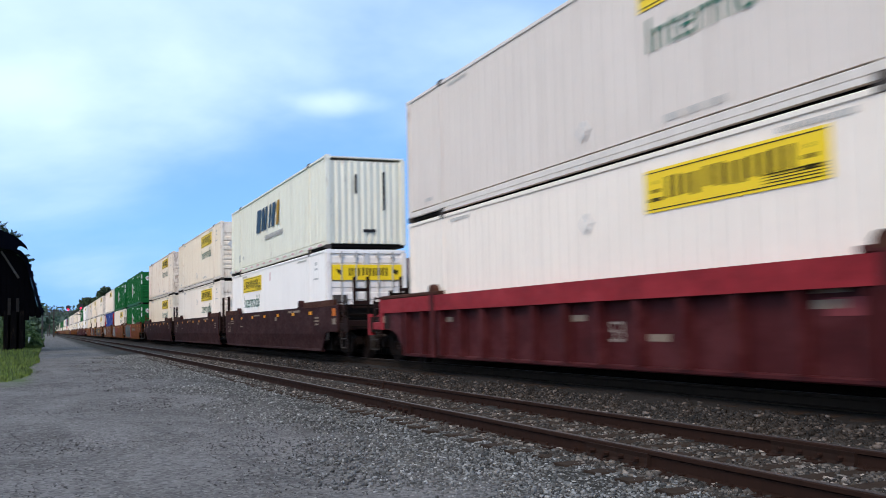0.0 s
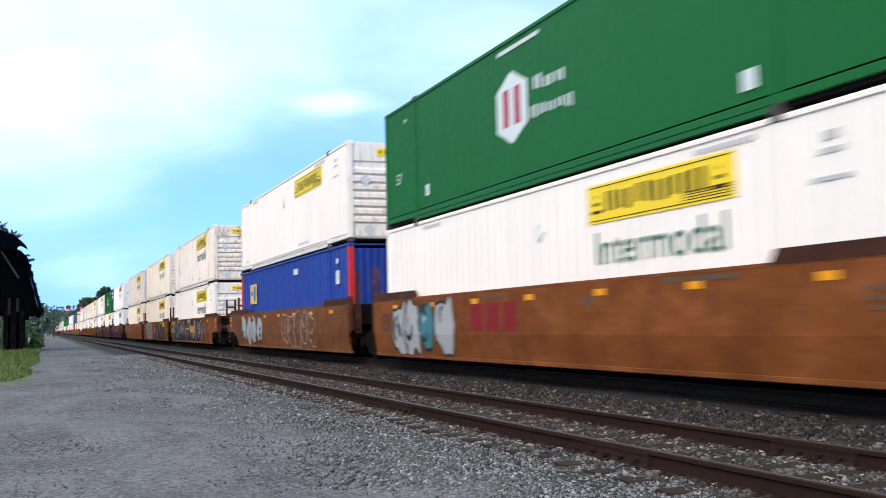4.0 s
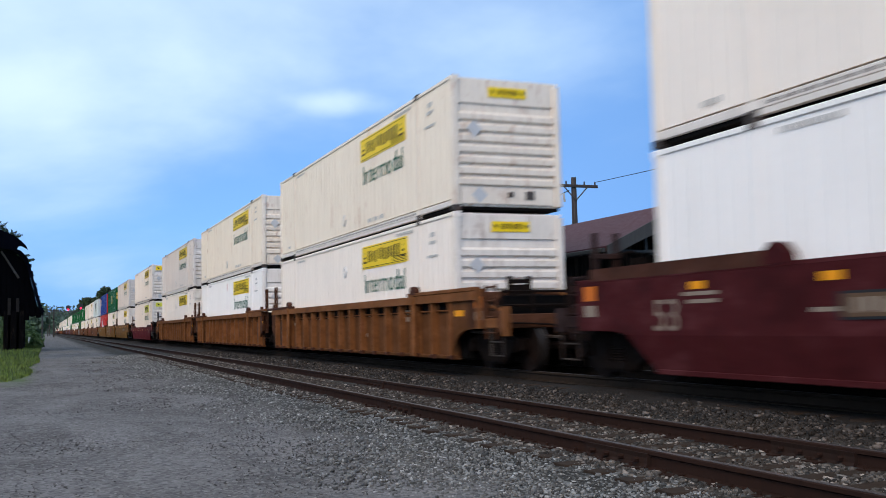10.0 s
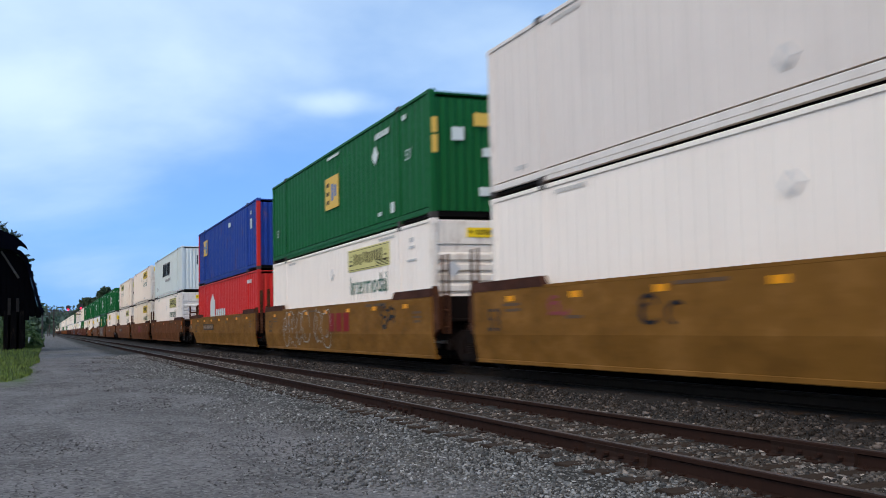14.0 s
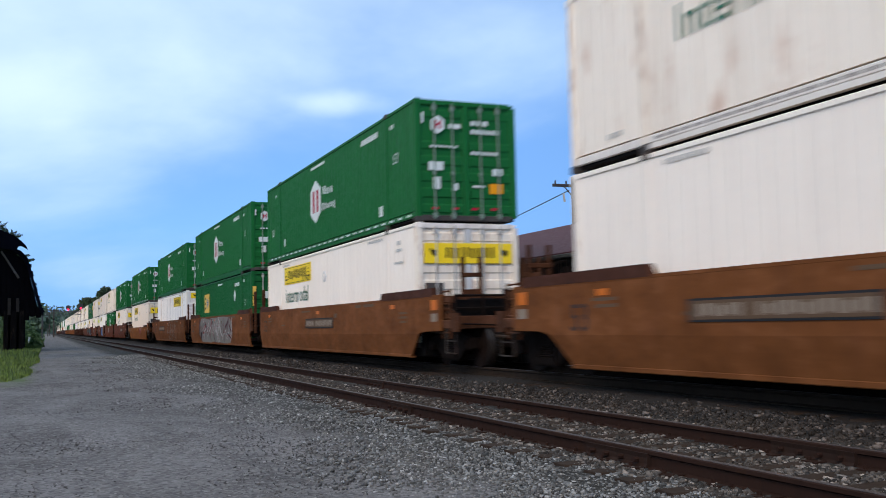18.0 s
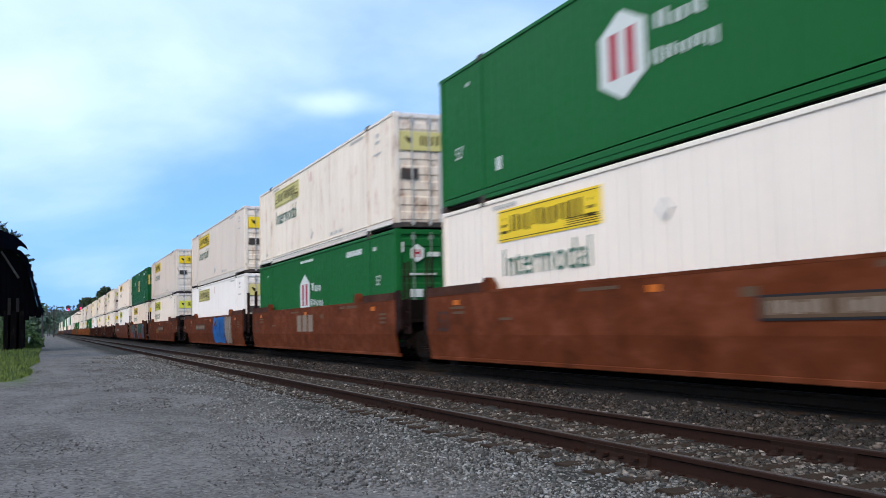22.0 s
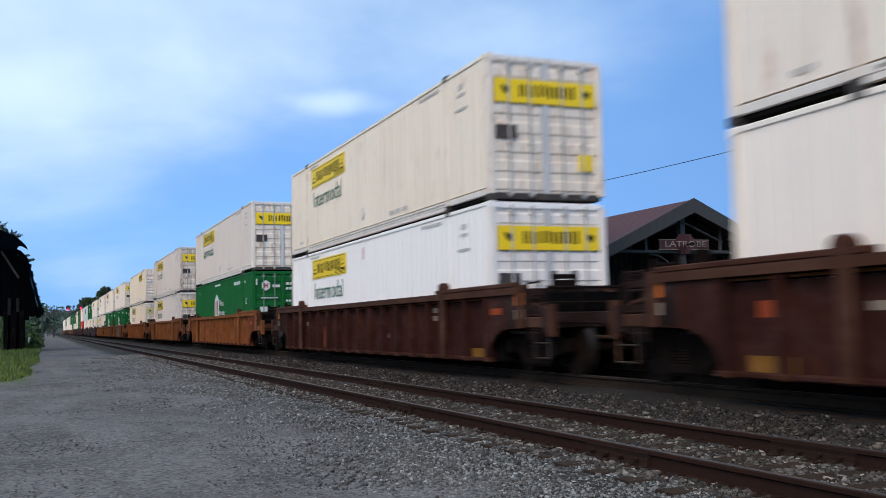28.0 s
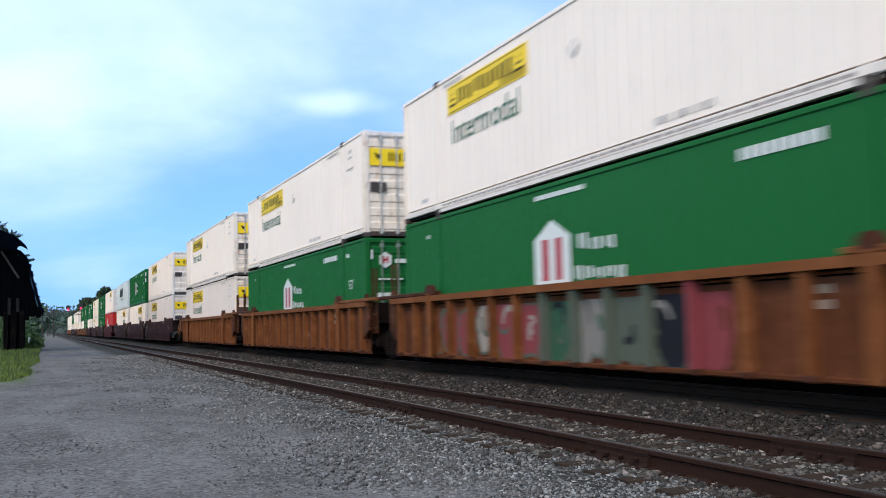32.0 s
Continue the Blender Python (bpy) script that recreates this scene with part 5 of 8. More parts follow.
def well_car(u, style, color, nb, fb, marks=(), label=""):
    car = new("well_car")
    m = CAR[color]
    turn = Matrix.Translation((0, LEN, 0)) @ Matrix.Rotation(math.pi, 4, "Z")
    P = lambda name, mb, mat, lab="", at=None: part(name, mb, mat, car, lab, at)
    P("floor", cached(("well_floor",), lambda: MB().box(-1.22, 1.22, 0.0, LEN, BOTTOM + 0.02, BOTTOM + 0.16)), GRIMESHADE)
    drop = 0.0
    if style in ("smooth", "low"):
        crease, top = LOW if style == "low" else (CREASE, TOP)
        drop = TOP - top
        P("side_plate", cached(("side_plate", nb, fb, top), lambda: smooth_side(nb, fb, crease, top)), m)
        P("side_plate", cached(("side_plate", False, False, top), lambda: smooth_side(False, False, crease, top)), m, at=turn)
        for at, a, b in ((None, nb, fb), (turn, False, False)):
            P("top_chord", cached(("top_chord", a, b, top), lambda: top_chord(a, b, top)), m, at=at)
        P("step_rail", cached(("step_rail", 0, nb, top), lambda: step_rail(False, nb, top, top + 0.15)), STEPPAINT, "raised end rail with grime and shade in its dark paint")
        P("step_rail", cached(("step_rail", 1, fb, top), lambda: step_rail(True, fb, top, top + 0.15)), STEPPAINT, "raised end rail with grime and shade in its dark paint")
        ref = cached(("reflector",), lambda: MB().box(-WIDE - 0.006, -WIDE + 0.001, -0.15, 0.15, -0.05, 0.05))
        for i in (range(0, 7, 1 if u < 20 else 3) if u < FAR_UNIT else ()):
            P("reflector", ref, REFLECT if u < 20 else DEEPORANGE, at=(0, 1.2 + i * 2.3, 1.33 - 1.15 * drop))
        st = cached(("stencil", "53"), lambda: boxes_of([(-WIDE - 0.004, y, y + dy, z, z + dz) for y, dy, z, dz in
                    ((0.2, 0.5, 1.15, 0.05), (0.2, 0.5, 1.05, 0.05), (0.25, 0.4, 0.95, 0.05), (2.6, 0.9, 1.38, 0.07), (3.7, 0.5, 1.38, 0.07), (6.0, 0.3, 1.15, 0.12), (9.0, 1.1, 1.36, 0.05), (14.6, 0.7, 1.2, 0.05), (14.6, 0.6, 1.1, 0.05), (12.5, 0.5, 0.95, 0.05))]))
        P("stencil", st, CREAMINK if color in ("maroon", "red", "brown") else PLATEGREY, at=(0, 0, -drop * 0.8))
        P("lettering", lettering("53", 0.42), CREAMINK if color in ("maroon", "red", "brown") else BLACK, at=Matrix.Translation((-WIDE - 0.003, LEN - 0.2, 0.75 + 0.4 * drop)) @ ON_SIDE)
        if color in ("maroon", "rustbrown", "brown"):
            for y in (2.6, LEN - 2.6):
                P("guide_bracket", cached(("guide_bracket",), lambda: MB().prism([(-0.22, TOP - 0.02), (0.22, TOP - 0.02), (0.16, TOP + 0.16), (0.05, TOP + 0.24), (-0.08, TOP + 0.22), (-0.2, TOP + 0.1)], "x", -WIDE - 0.01, -WIDE + 0.14)), m, at=(0, y, 0))
    else:
        slot = TOP - 0.05 if u == 0 else 1.14 if u < 20 else 1.325
        deep = 0.33 if u == 0 else 0.17 if u < 20 else 0.125
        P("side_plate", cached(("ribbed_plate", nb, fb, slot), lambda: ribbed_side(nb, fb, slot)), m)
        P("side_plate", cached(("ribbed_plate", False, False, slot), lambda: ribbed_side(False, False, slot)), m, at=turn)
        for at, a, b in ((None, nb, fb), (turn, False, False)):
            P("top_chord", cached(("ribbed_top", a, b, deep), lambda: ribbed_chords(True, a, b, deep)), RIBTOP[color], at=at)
            P("bottom_chord", cached(("ribbed_bottom", a, b), lambda: ribbed_chords(False, a, b)), m, at=at)
            if at is None:
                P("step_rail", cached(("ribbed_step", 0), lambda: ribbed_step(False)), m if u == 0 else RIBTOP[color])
                P("step_rail", cached(("ribbed_step", 1), lambda: ribbed_step(True)), STEPPAINT)
        if u:
            # near-black sheet added behind the slot to stand for its shade
            P("inner_wall", cached(("inner_wall", slot), lambda: MB().box(-WIDE + 0.186, -WIDE + 0.199, -0.1, LEN + 0.1, slot + 0.002, TOP - 0.02)), GRIMESHADE)
            P("brake_pipe", cached(("brake_pipe", slot), lambda: MB().rod((-WIDE + 0.13, -0.3, slot + 0.04), (-WIDE + 0.13, LEN + 0.3, slot + 0.04), 0.018, 6)), CAR["tan"])
        rib = cached(("rib", deep), lambda: MB().prism([(-WIDE + 0.01, -0.048), (-WIDE + 0.17, -0.068), (-WIDE + 0.17, 0.068), (-WIDE + 0.01, 0.048)], "z", BOTTOM + 0.04, TOP - deep))
        foot = cached(("rib_foot",), lambda: MB().bbox(-WIDE + 0.0, -WIDE + 0.11, -0.085, 0.085, BOTTOM - 0.03, BOTTOM + 0.06, 0.02))
        def rib_paint(y):
            for mk in marks:
                if mk[0] == "spray" and mk[1] < y < mk[2] and isinstance(mk[5], int):
                    return mk[3][mk[5]]
            # ribs lighter than the sheet behind: the light on them is in the paint
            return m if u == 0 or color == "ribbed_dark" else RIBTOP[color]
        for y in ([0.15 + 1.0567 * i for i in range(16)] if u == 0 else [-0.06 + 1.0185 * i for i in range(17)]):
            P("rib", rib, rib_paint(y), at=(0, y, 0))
            if u:
                P("rib_foot", foot, STEPPAINT, at=(0, y, 0))
        for y in (1.98, LEN - 1.98):
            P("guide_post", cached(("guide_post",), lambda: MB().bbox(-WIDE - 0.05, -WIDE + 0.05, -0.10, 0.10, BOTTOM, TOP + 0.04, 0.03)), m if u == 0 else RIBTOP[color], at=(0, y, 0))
            P("guide_lobe", cached(("guide_lobe",), lambda: MB().prism([(0.17 * math.cos(k * math.pi / 8), TOP + 0.10 + 0.13 * math.sin(k * math.pi / 8)) for k in range(16)], "x", -WIDE - 0.03, -WIDE + 0.10)), STEPPAINT, "dark rounded guide lobe", at=(0, y, 0))
        if u == 0:
            P("lettering", lettering("53", 0.31), DULLWHITE, at=Matrix.Translation((-WIDE + 0.164, 7.40, 0.58)) @ ON_SIDE)
        P("reflector", cached(("reflector", "ribbed"), lambda: MB().box(-WIDE + 0.04, -WIDE + 0.049, -0.75, -0.3, 1.05, 1.17)), REFLECT if u < 20 else FIRE)
        P("reporting_mark", cached(("reporting_mark", "ribbed"), lambda: boxes_of([(-WIDE + 0.166, y, y + 0.5, z, z + 0.10) for y, z in ((2.7, 1.15), (2.7, 0.98), (5.9, 0.6), (8.1, 0.9), (13.5, 0.95))])), CREAMINK)
    for far, big in ((False, nb), (True, fb)):
        if big:
            big_end(car, ENDPAINT[color in ("amber", "orange", "tan", "ochre", "ribbed_orange", "ribbed_tan", "ribbed_rust")], far, color, style != "ribbed", m, u >= FAR_UNIT)
            add_truck(car, -1.4 if not far else LEN + 1.4, u)
        else:
            small_end(car, ENDPAINT[color in ("amber", "orange", "tan", "ochre", "ribbed_orange", "ribbed_tan", "ribbed_rust")], far, u >= FAR_UNIT)
    if not fb:
        add_truck(car, LEN + 1.60, u)
    coats = 0
    for mk in marks:
        kind, args = mk[0], mk[1:]
        if kind == "spray":
            graffiti(car, *args, flat=None if style != "ribbed" else -WIDE + 0.168)
        elif kind == "mural":
            mural(car, *args[:5], out=coats, **args[5])
            coats += 1
        elif kind == "scribble":       # a small quick tag
            y, z, mat, seed = args
            rnd = random.Random(seed)
            mb = MB()
            for s in range(5):
                a0, tw = rnd.uniform(0, 6.28), rnd.uniform(1.5, 4)
                cy, cz = y + rnd.uniform(-0.4, 0.4), z + rnd.uniform(-0.08, 0.08)
                ribbon(mb, [(cy + 0.20 * math.cos(a0 + tw * i / 7), cz + 0.14 * math.sin(a0 + tw * i / 7)) for i in range(8)], 0.030, s, 0, None if style != "ribbed" else -WIDE + 0.168)
            part("graffiti", mb, mat, car)
        elif kind == "board":          # framed number board with unreadable plates
            y = args[0]
            P("number_board", cached(("number_board",), lambda: MB().box(-WIDE - 0.012, -WIDE + 0.001, -1.6, 1.6, 0.86, 1.16)), BLACK, at=(0, y, 0))
            P("board_plate", cached(("board_plate",), lambda: boxes_of([(-WIDE - 0.015, -1.54, 1.54, 0.89, 1.13)])), PLATEGREY, at=(0, y, 0))
            for a, b in ((-1.48, 0.40), (0.55, 1.48)):
                P("number_plate", cached(("number_plate", a), lambda: boxes_of([(-WIDE - 0.018, a + 0.15 * k, a + 0.15 * k + 0.10, 0.93 + 0.02 * (k % 3 == 1), 1.09 - 0.03 * (k % 4 == 2)) for k in range(int((b - a) / 0.15))])), CREAMINK, at=(0, y, 0))
        elif kind == "bars":           # three heavy blocks in one colour
            y, mat = args
            P("painted_mark", cached(("painted_mark", 0), lambda: boxes_of([(-WIDE - 0.004, 0.45, 1.0, 0.76, 1.28), (-WIDE - 0.004, -0.28, 0.28, 0.76, 1.28), (-WIDE - 0.004, -1.0, -0.45, 0.76, 1.28)])), mat, at=(-0.003 - 0.022 * coats, y, -0.13 if drop else 0))
        elif kind == "patch":          # repainted panels between the ribs or on the plate
            y0, y1, z0, z1, mat = args
            x = -WIDE - 0.004 - 0.022 * coats if style != "ribbed" else -WIDE + 0.166
            P("paint_patch", MB().box(x, x + 0.003 + 0.022 * coats, y0, y1, z0, z1), mat)
    for o in car.children:
        if o.name.split(".")[0] in ("stencil", "reporting_mark", "graffiti", "painted_mark", "number_plate"):
            o["kind"] = "stuff"
    tagged(car, label, "railway wagon", "well cars of the train")
    return car
# ---------------------------------------------------------------- ground
def far_steps(lo, hi, first, grow):
    out, d = [lo], first
    while out[-1] < hi:
        out.append(out[-1] + d)
        d *= grow
    return out


MAIN_X, MAIN_Z = 9.167, 0.22        # the train's track: centre line and rail top
SIDE_X = 5.63                       # the empty track in front of it; its rail top is z = 0
LOT_Z = -0.20


def ground_z(x, y):
    """Height of gravel lot, ballast shoulders and the land beyond."""
    pts = [(-8.0, -0.12), (-3.0, -0.17), (0.0, LOT_Z), (3.2, -0.205), (4.1, -0.20), (4.45, -0.172), (4.80, -0.165), (5.0, -0.178), (6.25, -0.17), (6.5, -0.15), (7.0, -0.12), (7.9, 0.04), (10.4, 0.07), (11.2, 0.0), (12.3, -0.05), (14.0, -0.05)]
    z = np.interp(x, [p[0] for p in pts], [p[1] for p in pts])
    return z


def gravel_material():
    m, nt, bs, N, lk = nodes_of("ground_gravel_and_grass")
    co = N("ShaderNodeTexCoord")
    v = co.outputs["Object"]
    sep = N("ShaderNodeSeparateXYZ")
    lk(v, sep.inputs[0])
    n_big = noisy(N, lk, v, 0.35, 5, 0.6)
    n_mid = noisy(N, lk, v, 2.2, 6, 0.62)
    n_fin = noisy(N, lk, v, 46, 3, 0.7)
    stretch = noisy(N, lk, v, 1.0, 5, 0.62, (1.3, 0.40, 1))
    vo = N("ShaderNodeTexVoronoi")
    vo.inputs["Scale"].default_value = 30
    lk(v, vo.inputs["Vector"])
    grain = N("ShaderNodeSeparateColor")
    lk(vo.outputs["Color"], grain.inputs[0])
    lot = mixed(N, lk, ramped(N, lk, n_mid, 0.38, 0.64), (0.076, 0.067, 0.066), (0.154, 0.139, 0.139))
    lot = mixed(N, lk, ramped(N, lk, stretch, 0.40, 0.66), lot, (0.172, 0.157, 0.159))
    lot = mixed(N, lk, ramped(N, lk, n_big, 0.50, 0.66, 0, 0.75), lot, (0.062, 0.052, 0.050))
    lot = mixed(N, lk, ramped(N, lk, grain.outputs[0], 0.0, 1.0, 0.0, 0.80), lot, mixed(N, lk, ramped(N, lk, grain.outputs[1], 0.3, 0.9), (0.035, 0.034, 0.035), (0.20, 0.195, 0.19)))
    lot = mixed(N, lk, ramped(N, lk, n_fin, 0.58, 0.72, 0, 0.5), lot, (0.045, 0.045, 0.047))
    vb = N("ShaderNodeTexVoronoi")
    vb.inputs["Scale"].default_value = 19
    lk(v, vb.inputs["Vector"])
    gb = N("ShaderNodeSeparateColor")
    lk(vb.outputs["Color"], gb.inputs[0])
    bal = mixed(N, lk, gb.outputs[0], (0.022, 0.021, 0.020), (0.085, 0.080, 0.074))
    bal = mixed(N, lk, ramped(N, lk, vb.outputs["Distance"], 0.15, 0.5, 0, 0.7), bal, (0.010, 0.009, 0.008))
    bal = mixed(N, lk, ramped(N, lk, n_mid, 0.45, 0.75, 0, 0.5), bal, (0.024, 0.018, 0.014))
    edge = N("ShaderNodeMath"); edge.operation = "MULTIPLY_ADD"
    lk(n_mid, edge.inputs[0]); edge.inputs[1].default_value = 2.2; lk(sep.outputs["X"], edge.inputs[2])
    is_bal = ramped(N, lk, edge.outputs[0], 4.25, 4.95)
    c = mixed(N, lk, is_bal, lot, bal)
    # oily dirt along the main track, with the train's shade painted in
    oil_and_shade = ramped(N, lk, sep.outputs["X"], 6.95, 7.5, 0.0, 0.85)
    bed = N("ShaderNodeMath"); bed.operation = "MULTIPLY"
    lk(oil_and_shade, bed.inputs[0]); lk(ramped(N, lk, sep.outputs["X"], 10.8, 11.6, 1.0, 0.0), bed.inputs[1])
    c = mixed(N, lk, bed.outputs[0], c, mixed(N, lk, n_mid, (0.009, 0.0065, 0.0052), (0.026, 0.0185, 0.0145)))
    gr = mixed(N, lk, n_mid, (0.028, 0.060, 0.009), (0.098, 0.155, 0.021))
    gr = mixed(N, lk, ramped(N, lk, n_big, 0.5, 0.8, 0, 0.6), gr, (0.06, 0.065, 0.03))
    gedge = N("ShaderNodeMath"); gedge.operation = "MULTIPLY_ADD"
    lk(n_mid, gedge.inputs[0]); gedge.inputs[1].default_value = 1.4; lk(sep.outputs["X"], gedge.inputs[2])
    left = ramped(N, lk, gedge.outputs[0], 0.45, 0.05)
    yed = N("ShaderNodeMath"); yed.operation = "MULTIPLY_ADD"
    lk(n_big, yed.inputs[0]); yed.inputs[1].default_value = 10; lk(sep.outputs["Y"], yed.inputs[2])
    ahead = ramped(N, lk, yed.outputs[0], 31, 37)
    both = N("ShaderNodeMath"); both.operation = "MULTIPLY"
    lk(left, both.inputs[0]); lk(ahead, both.inputs[1])
    c = mixed(N, lk, both.outputs[0], c, gr)
    right = ramped(N, lk, gedge.outputs[0], 22, 26)
    c = mixed(N, lk, right, c, gr)
    lk(c, bs.inputs["Base Color"])
    bs.inputs["Roughness"].default_value = 0.92
    bs.inputs["Specular IOR Level"].default_value = 0.2
    h = N("ShaderNodeMath"); h.operation = "ADD"
    lk(grain.outputs[0], h.inputs[0]); lk(n_fin, h.inputs[1])
    bumped(N, lk, bs, h.outputs[0], 0.8, 0.014)
    return m


GROUND = gravel_material()


def build_ground():
    xs = sorted(set([-x for x in far_steps(10, 4500, 4, 1.7)] + list(np.arange(-9.6, 16, 0.3)) + far_steps(16, 4500, 2, 1.6)))
    ys = sorted(set([-y for y in far_steps(4, 4500, 6, 1.7)] + list(np.arange(0, 46, 0.35)) + far_steps(46, 4500, 1.5, 1.35)))
    X, Y = np.meshgrid(xs, ys)
    Z = ground_z(X, Y)
    for j in range(len(ys)):
        for i in range(len(xs)):
            if abs(xs[i]) < 18 and -2 < ys[j] < 60:
                Z[j, i] += 0.030 * noise.noise((xs[i] * 0.7, ys[j] * 0.35, 0)) + 0.012 * noise.noise((xs[i] * 2.6, ys[j] * 2.6, 3))
    nx = len(xs)
    v = np.stack([X, Y, Z], -1).reshape(-1, 3)
    f = [(j * nx + i, j * nx + i + 1, (j + 1) * nx + i + 1, (j + 1) * nx + i) for j in range(len(ys) - 1) for i in range(nx - 1)]
    me = bpy.data.meshes.new("ground")
    me.from_pydata(v.tolist(), [], f)
    me.materials.append(GROUND)
    me.polygons.foreach_set("use_smooth", [True] * len(f))
    ob = new("ground", me)
    tagged(ob, "grey gravel lot with ballast shoulders and grass verge", "ground", kind="structure")


build_ground()

# ---------------------------------------------------------------- loose stone
def stone_material(name, tones, soil, tint=(1, 1, 1)):
    """Broken stone: five grey tones by chance, brown soil in patches."""
    m, nt, bs, N, lk = nodes_of(name)
    g = N("ShaderNodeNewGeometry")
    v = N("ShaderNodeTexCoord").outputs["Object"]
    r = N("ShaderNodeValToRGB")
    els = r.color_ramp.elements
    col = lambda k: (*(tones[k] * c for c in tint), 1)
    els[0].position, els[0].color = 0.0, col(0)
    els[1].position, els[1].color = 1.0, col(4)
    for p, k in ((0.38, 1), (0.70, 2), (0.91, 3)):
        e = els.new(p)
        e.color = col(k)
    lk(g.outputs["Random Per Island"], r.inputs[0])
    f = noisy(N, lk, v, 60, 3, 0.6)
    big = noisy(N, lk, v, 0.8, 3, 0.6)
    c = mixed(N, lk, ramped(N, lk, f, 0.4, 0.8, 0, 0.4), r.outputs[0], (tones[0], tones[0], tones[0] * 0.95))
    c = mixed(N, lk, ramped(N, lk, big, 0.45, 0.75, 0, soil), c, (0.050, 0.036, 0.026))
    lk(c, bs.inputs["Base Color"])
    bs.inputs["Roughness"].default_value = 0.9
    bs.inputs["Specular IOR Level"].default_value = 0.25
    return m


STONE = stone_material("crushed_ballast_stone", (0.012, 0.037, 0.076, 0.155, 0.33), 0.45, (1.17, 1.0, 0.88))
LOTSTONE = stone_material("pale_lot_gravel", (0.050, 0.088, 0.130, 0.175, 0.30), 0.12, (1.05, 0.98, 0.97))


def scatter_stones(name, pts, sizes, seed, label, mat):
    """Many small broken stones in one mesh."""
    rng = np.random.default_rng(seed)
    chip = np.array([(x, y, z) for z in (-1, 1) for y in (-1, 1) for x in (-1, 1)]) * 0.62
    tri = np.array([(0, 2, 3), (0, 3, 1), (4, 5, 7), (4, 7, 6), (0, 1, 5), (0, 5, 4), (2, 6, 7), (2, 7, 3), (0, 4, 6), (0, 6, 2), (1, 3, 7), (1, 7, 5)])
    n = len(pts)
    base = chip[None] + rng.uniform(-0.34, 0.34, (n, 8, 3))
    base = base * rng.uniform(0.6, 1.25, (n, 1, 3)) * np.array([1.1, 1.1, 0.78]) * sizes[:, None, None]
    a = rng.uniform(0, 2 * np.pi, n)
    b = rng.uniform(-0.7, 0.7, n)
    ca, sa, cb, sb = np.cos(a)[:, None], np.sin(a)[:, None], np.cos(b)[:, None], np.sin(b)[:, None]
    x, y, z = base[..., 0], base[..., 1], base[..., 2]
    y, z = y * cb - z * sb, y * sb + z * cb
    x, y = x * ca - y * sa, x * sa + y * ca
    v = np.stack([x, y, z], -1) + pts[:, None, :]
    f = (tri[None] + (np.arange(n) * 8)[:, None, None]).reshape(-1, 3)
    me = bpy.data.meshes.new(name)
    me.vertices.add(n * 8)
    me.vertices.foreach_set("co", v.reshape(-1))
    me.loops.add(len(f) * 3)
    me.loops.foreach_set("vertex_index", f.reshape(-1).astype(np.int32))
    me.polygons.add(len(f))
    me.polygons.foreach_set("loop_start", (np.arange(len(f)) * 3).astype(np.int32))
    me.update(calc_edges=True)
    me.materials.append(mat)
    ob = new(name, me)
    return tagged(ob, label, "stones", kind="stuff")


def stone_field(n, x0, x1, y0, y1, seed, size, keep=None, sink=0.3):
    """Stones spread so that nearer ones lie closer together."""
    rng = np.random.default_rng(seed)
    u = rng.random(n)
    y = y0 * (y1 / y0) ** u
    x = rng.uniform(x0, x1, n)
    if keep is not None:
        ok = keep(x, y, rng.random(n))
        x, y = x[ok], y[ok]
    s = size * np.clip(rng.lognormal(0, 0.32, len(x)), 0.5, 2.0) * np.interp(y, [0, 15, 60], [1, 1, 1.7])
    z = ground_z(x, y) + s * sink
    return np.stack([x, y, z], 1), s


def not_on_rails(x, y, r):
    ok = np.ones(len(x), bool)
    for c in (SIDE_X, MAIN_X):
        for s in (-1, 1):
            ok &= abs(x - (c + s * 0.753)) > 0.085
    return ok


def off_ties(x, y, r):
    """Ties of the siding lie half bare."""
    along = np.abs((y - 3.0 + 0.27) % 0.54 - 0.27)
    return not_on_rails(x, y, r) & ((along > 0.13) | (abs(x - SIDE_X) > 0.66) | (r < 0.22 + 0.2 * np.sin(x * 2.3 + y * 1.7)))


p, s = stone_field(52000, 4.5, 7.05, 5.2, 50, 11, 0.0190, off_ties, 0.35)
scatter_stones("ballast", p, s, 1, "grey and brown crushed stone ballast between the rails", STONE)
# shoulder stones: oily, and darkened further for the train's shade
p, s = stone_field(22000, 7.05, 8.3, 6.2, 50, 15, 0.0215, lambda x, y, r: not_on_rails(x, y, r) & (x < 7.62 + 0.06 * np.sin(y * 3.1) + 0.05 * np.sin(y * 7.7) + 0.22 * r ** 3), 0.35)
scatter_stones("ballast", p, s, 5, "oily ballast shoulder beside the main track with train shade in its colour", stone_material("oily_shaded_ballast", (0.0065, 0.016, 0.033, 0.064, 0.15), 0.55, (1.24, 1.0, 0.86)))
p, s = stone_field(52000, 2.1, 4.75, 5.0, 55, 12, 0.0128, lambda x, y, r: (r < np.clip((x - 2.3 + 0.5 * np.sin(y * 0.9)) / 1.4, 0, 1) ** 1.2) & not_on_rails(x, y, r), 0.4)
scatter_stones("ballast", p, s, 2, "loose grey ballast spilling over the lot's edge", stone_material("loose_edge_stone", (0.050, 0.108, 0.172, 0.250, 0.40), 0.14, (1.02, 1.0, 0.97)))
p, s = stone_field(36000, -2.4, 4.0, 4.6, 44, 13, 0.0074, lambda x, y, r: r < 0.55 + 0.45 * np.sin(x * 1.3 + 0.4 * y) * np.sin(0.9 * y - x), 0.2)
scatter_stones("gravel", p, s, 3, "fine grey gravel strewn over the lot", LOTSTONE)
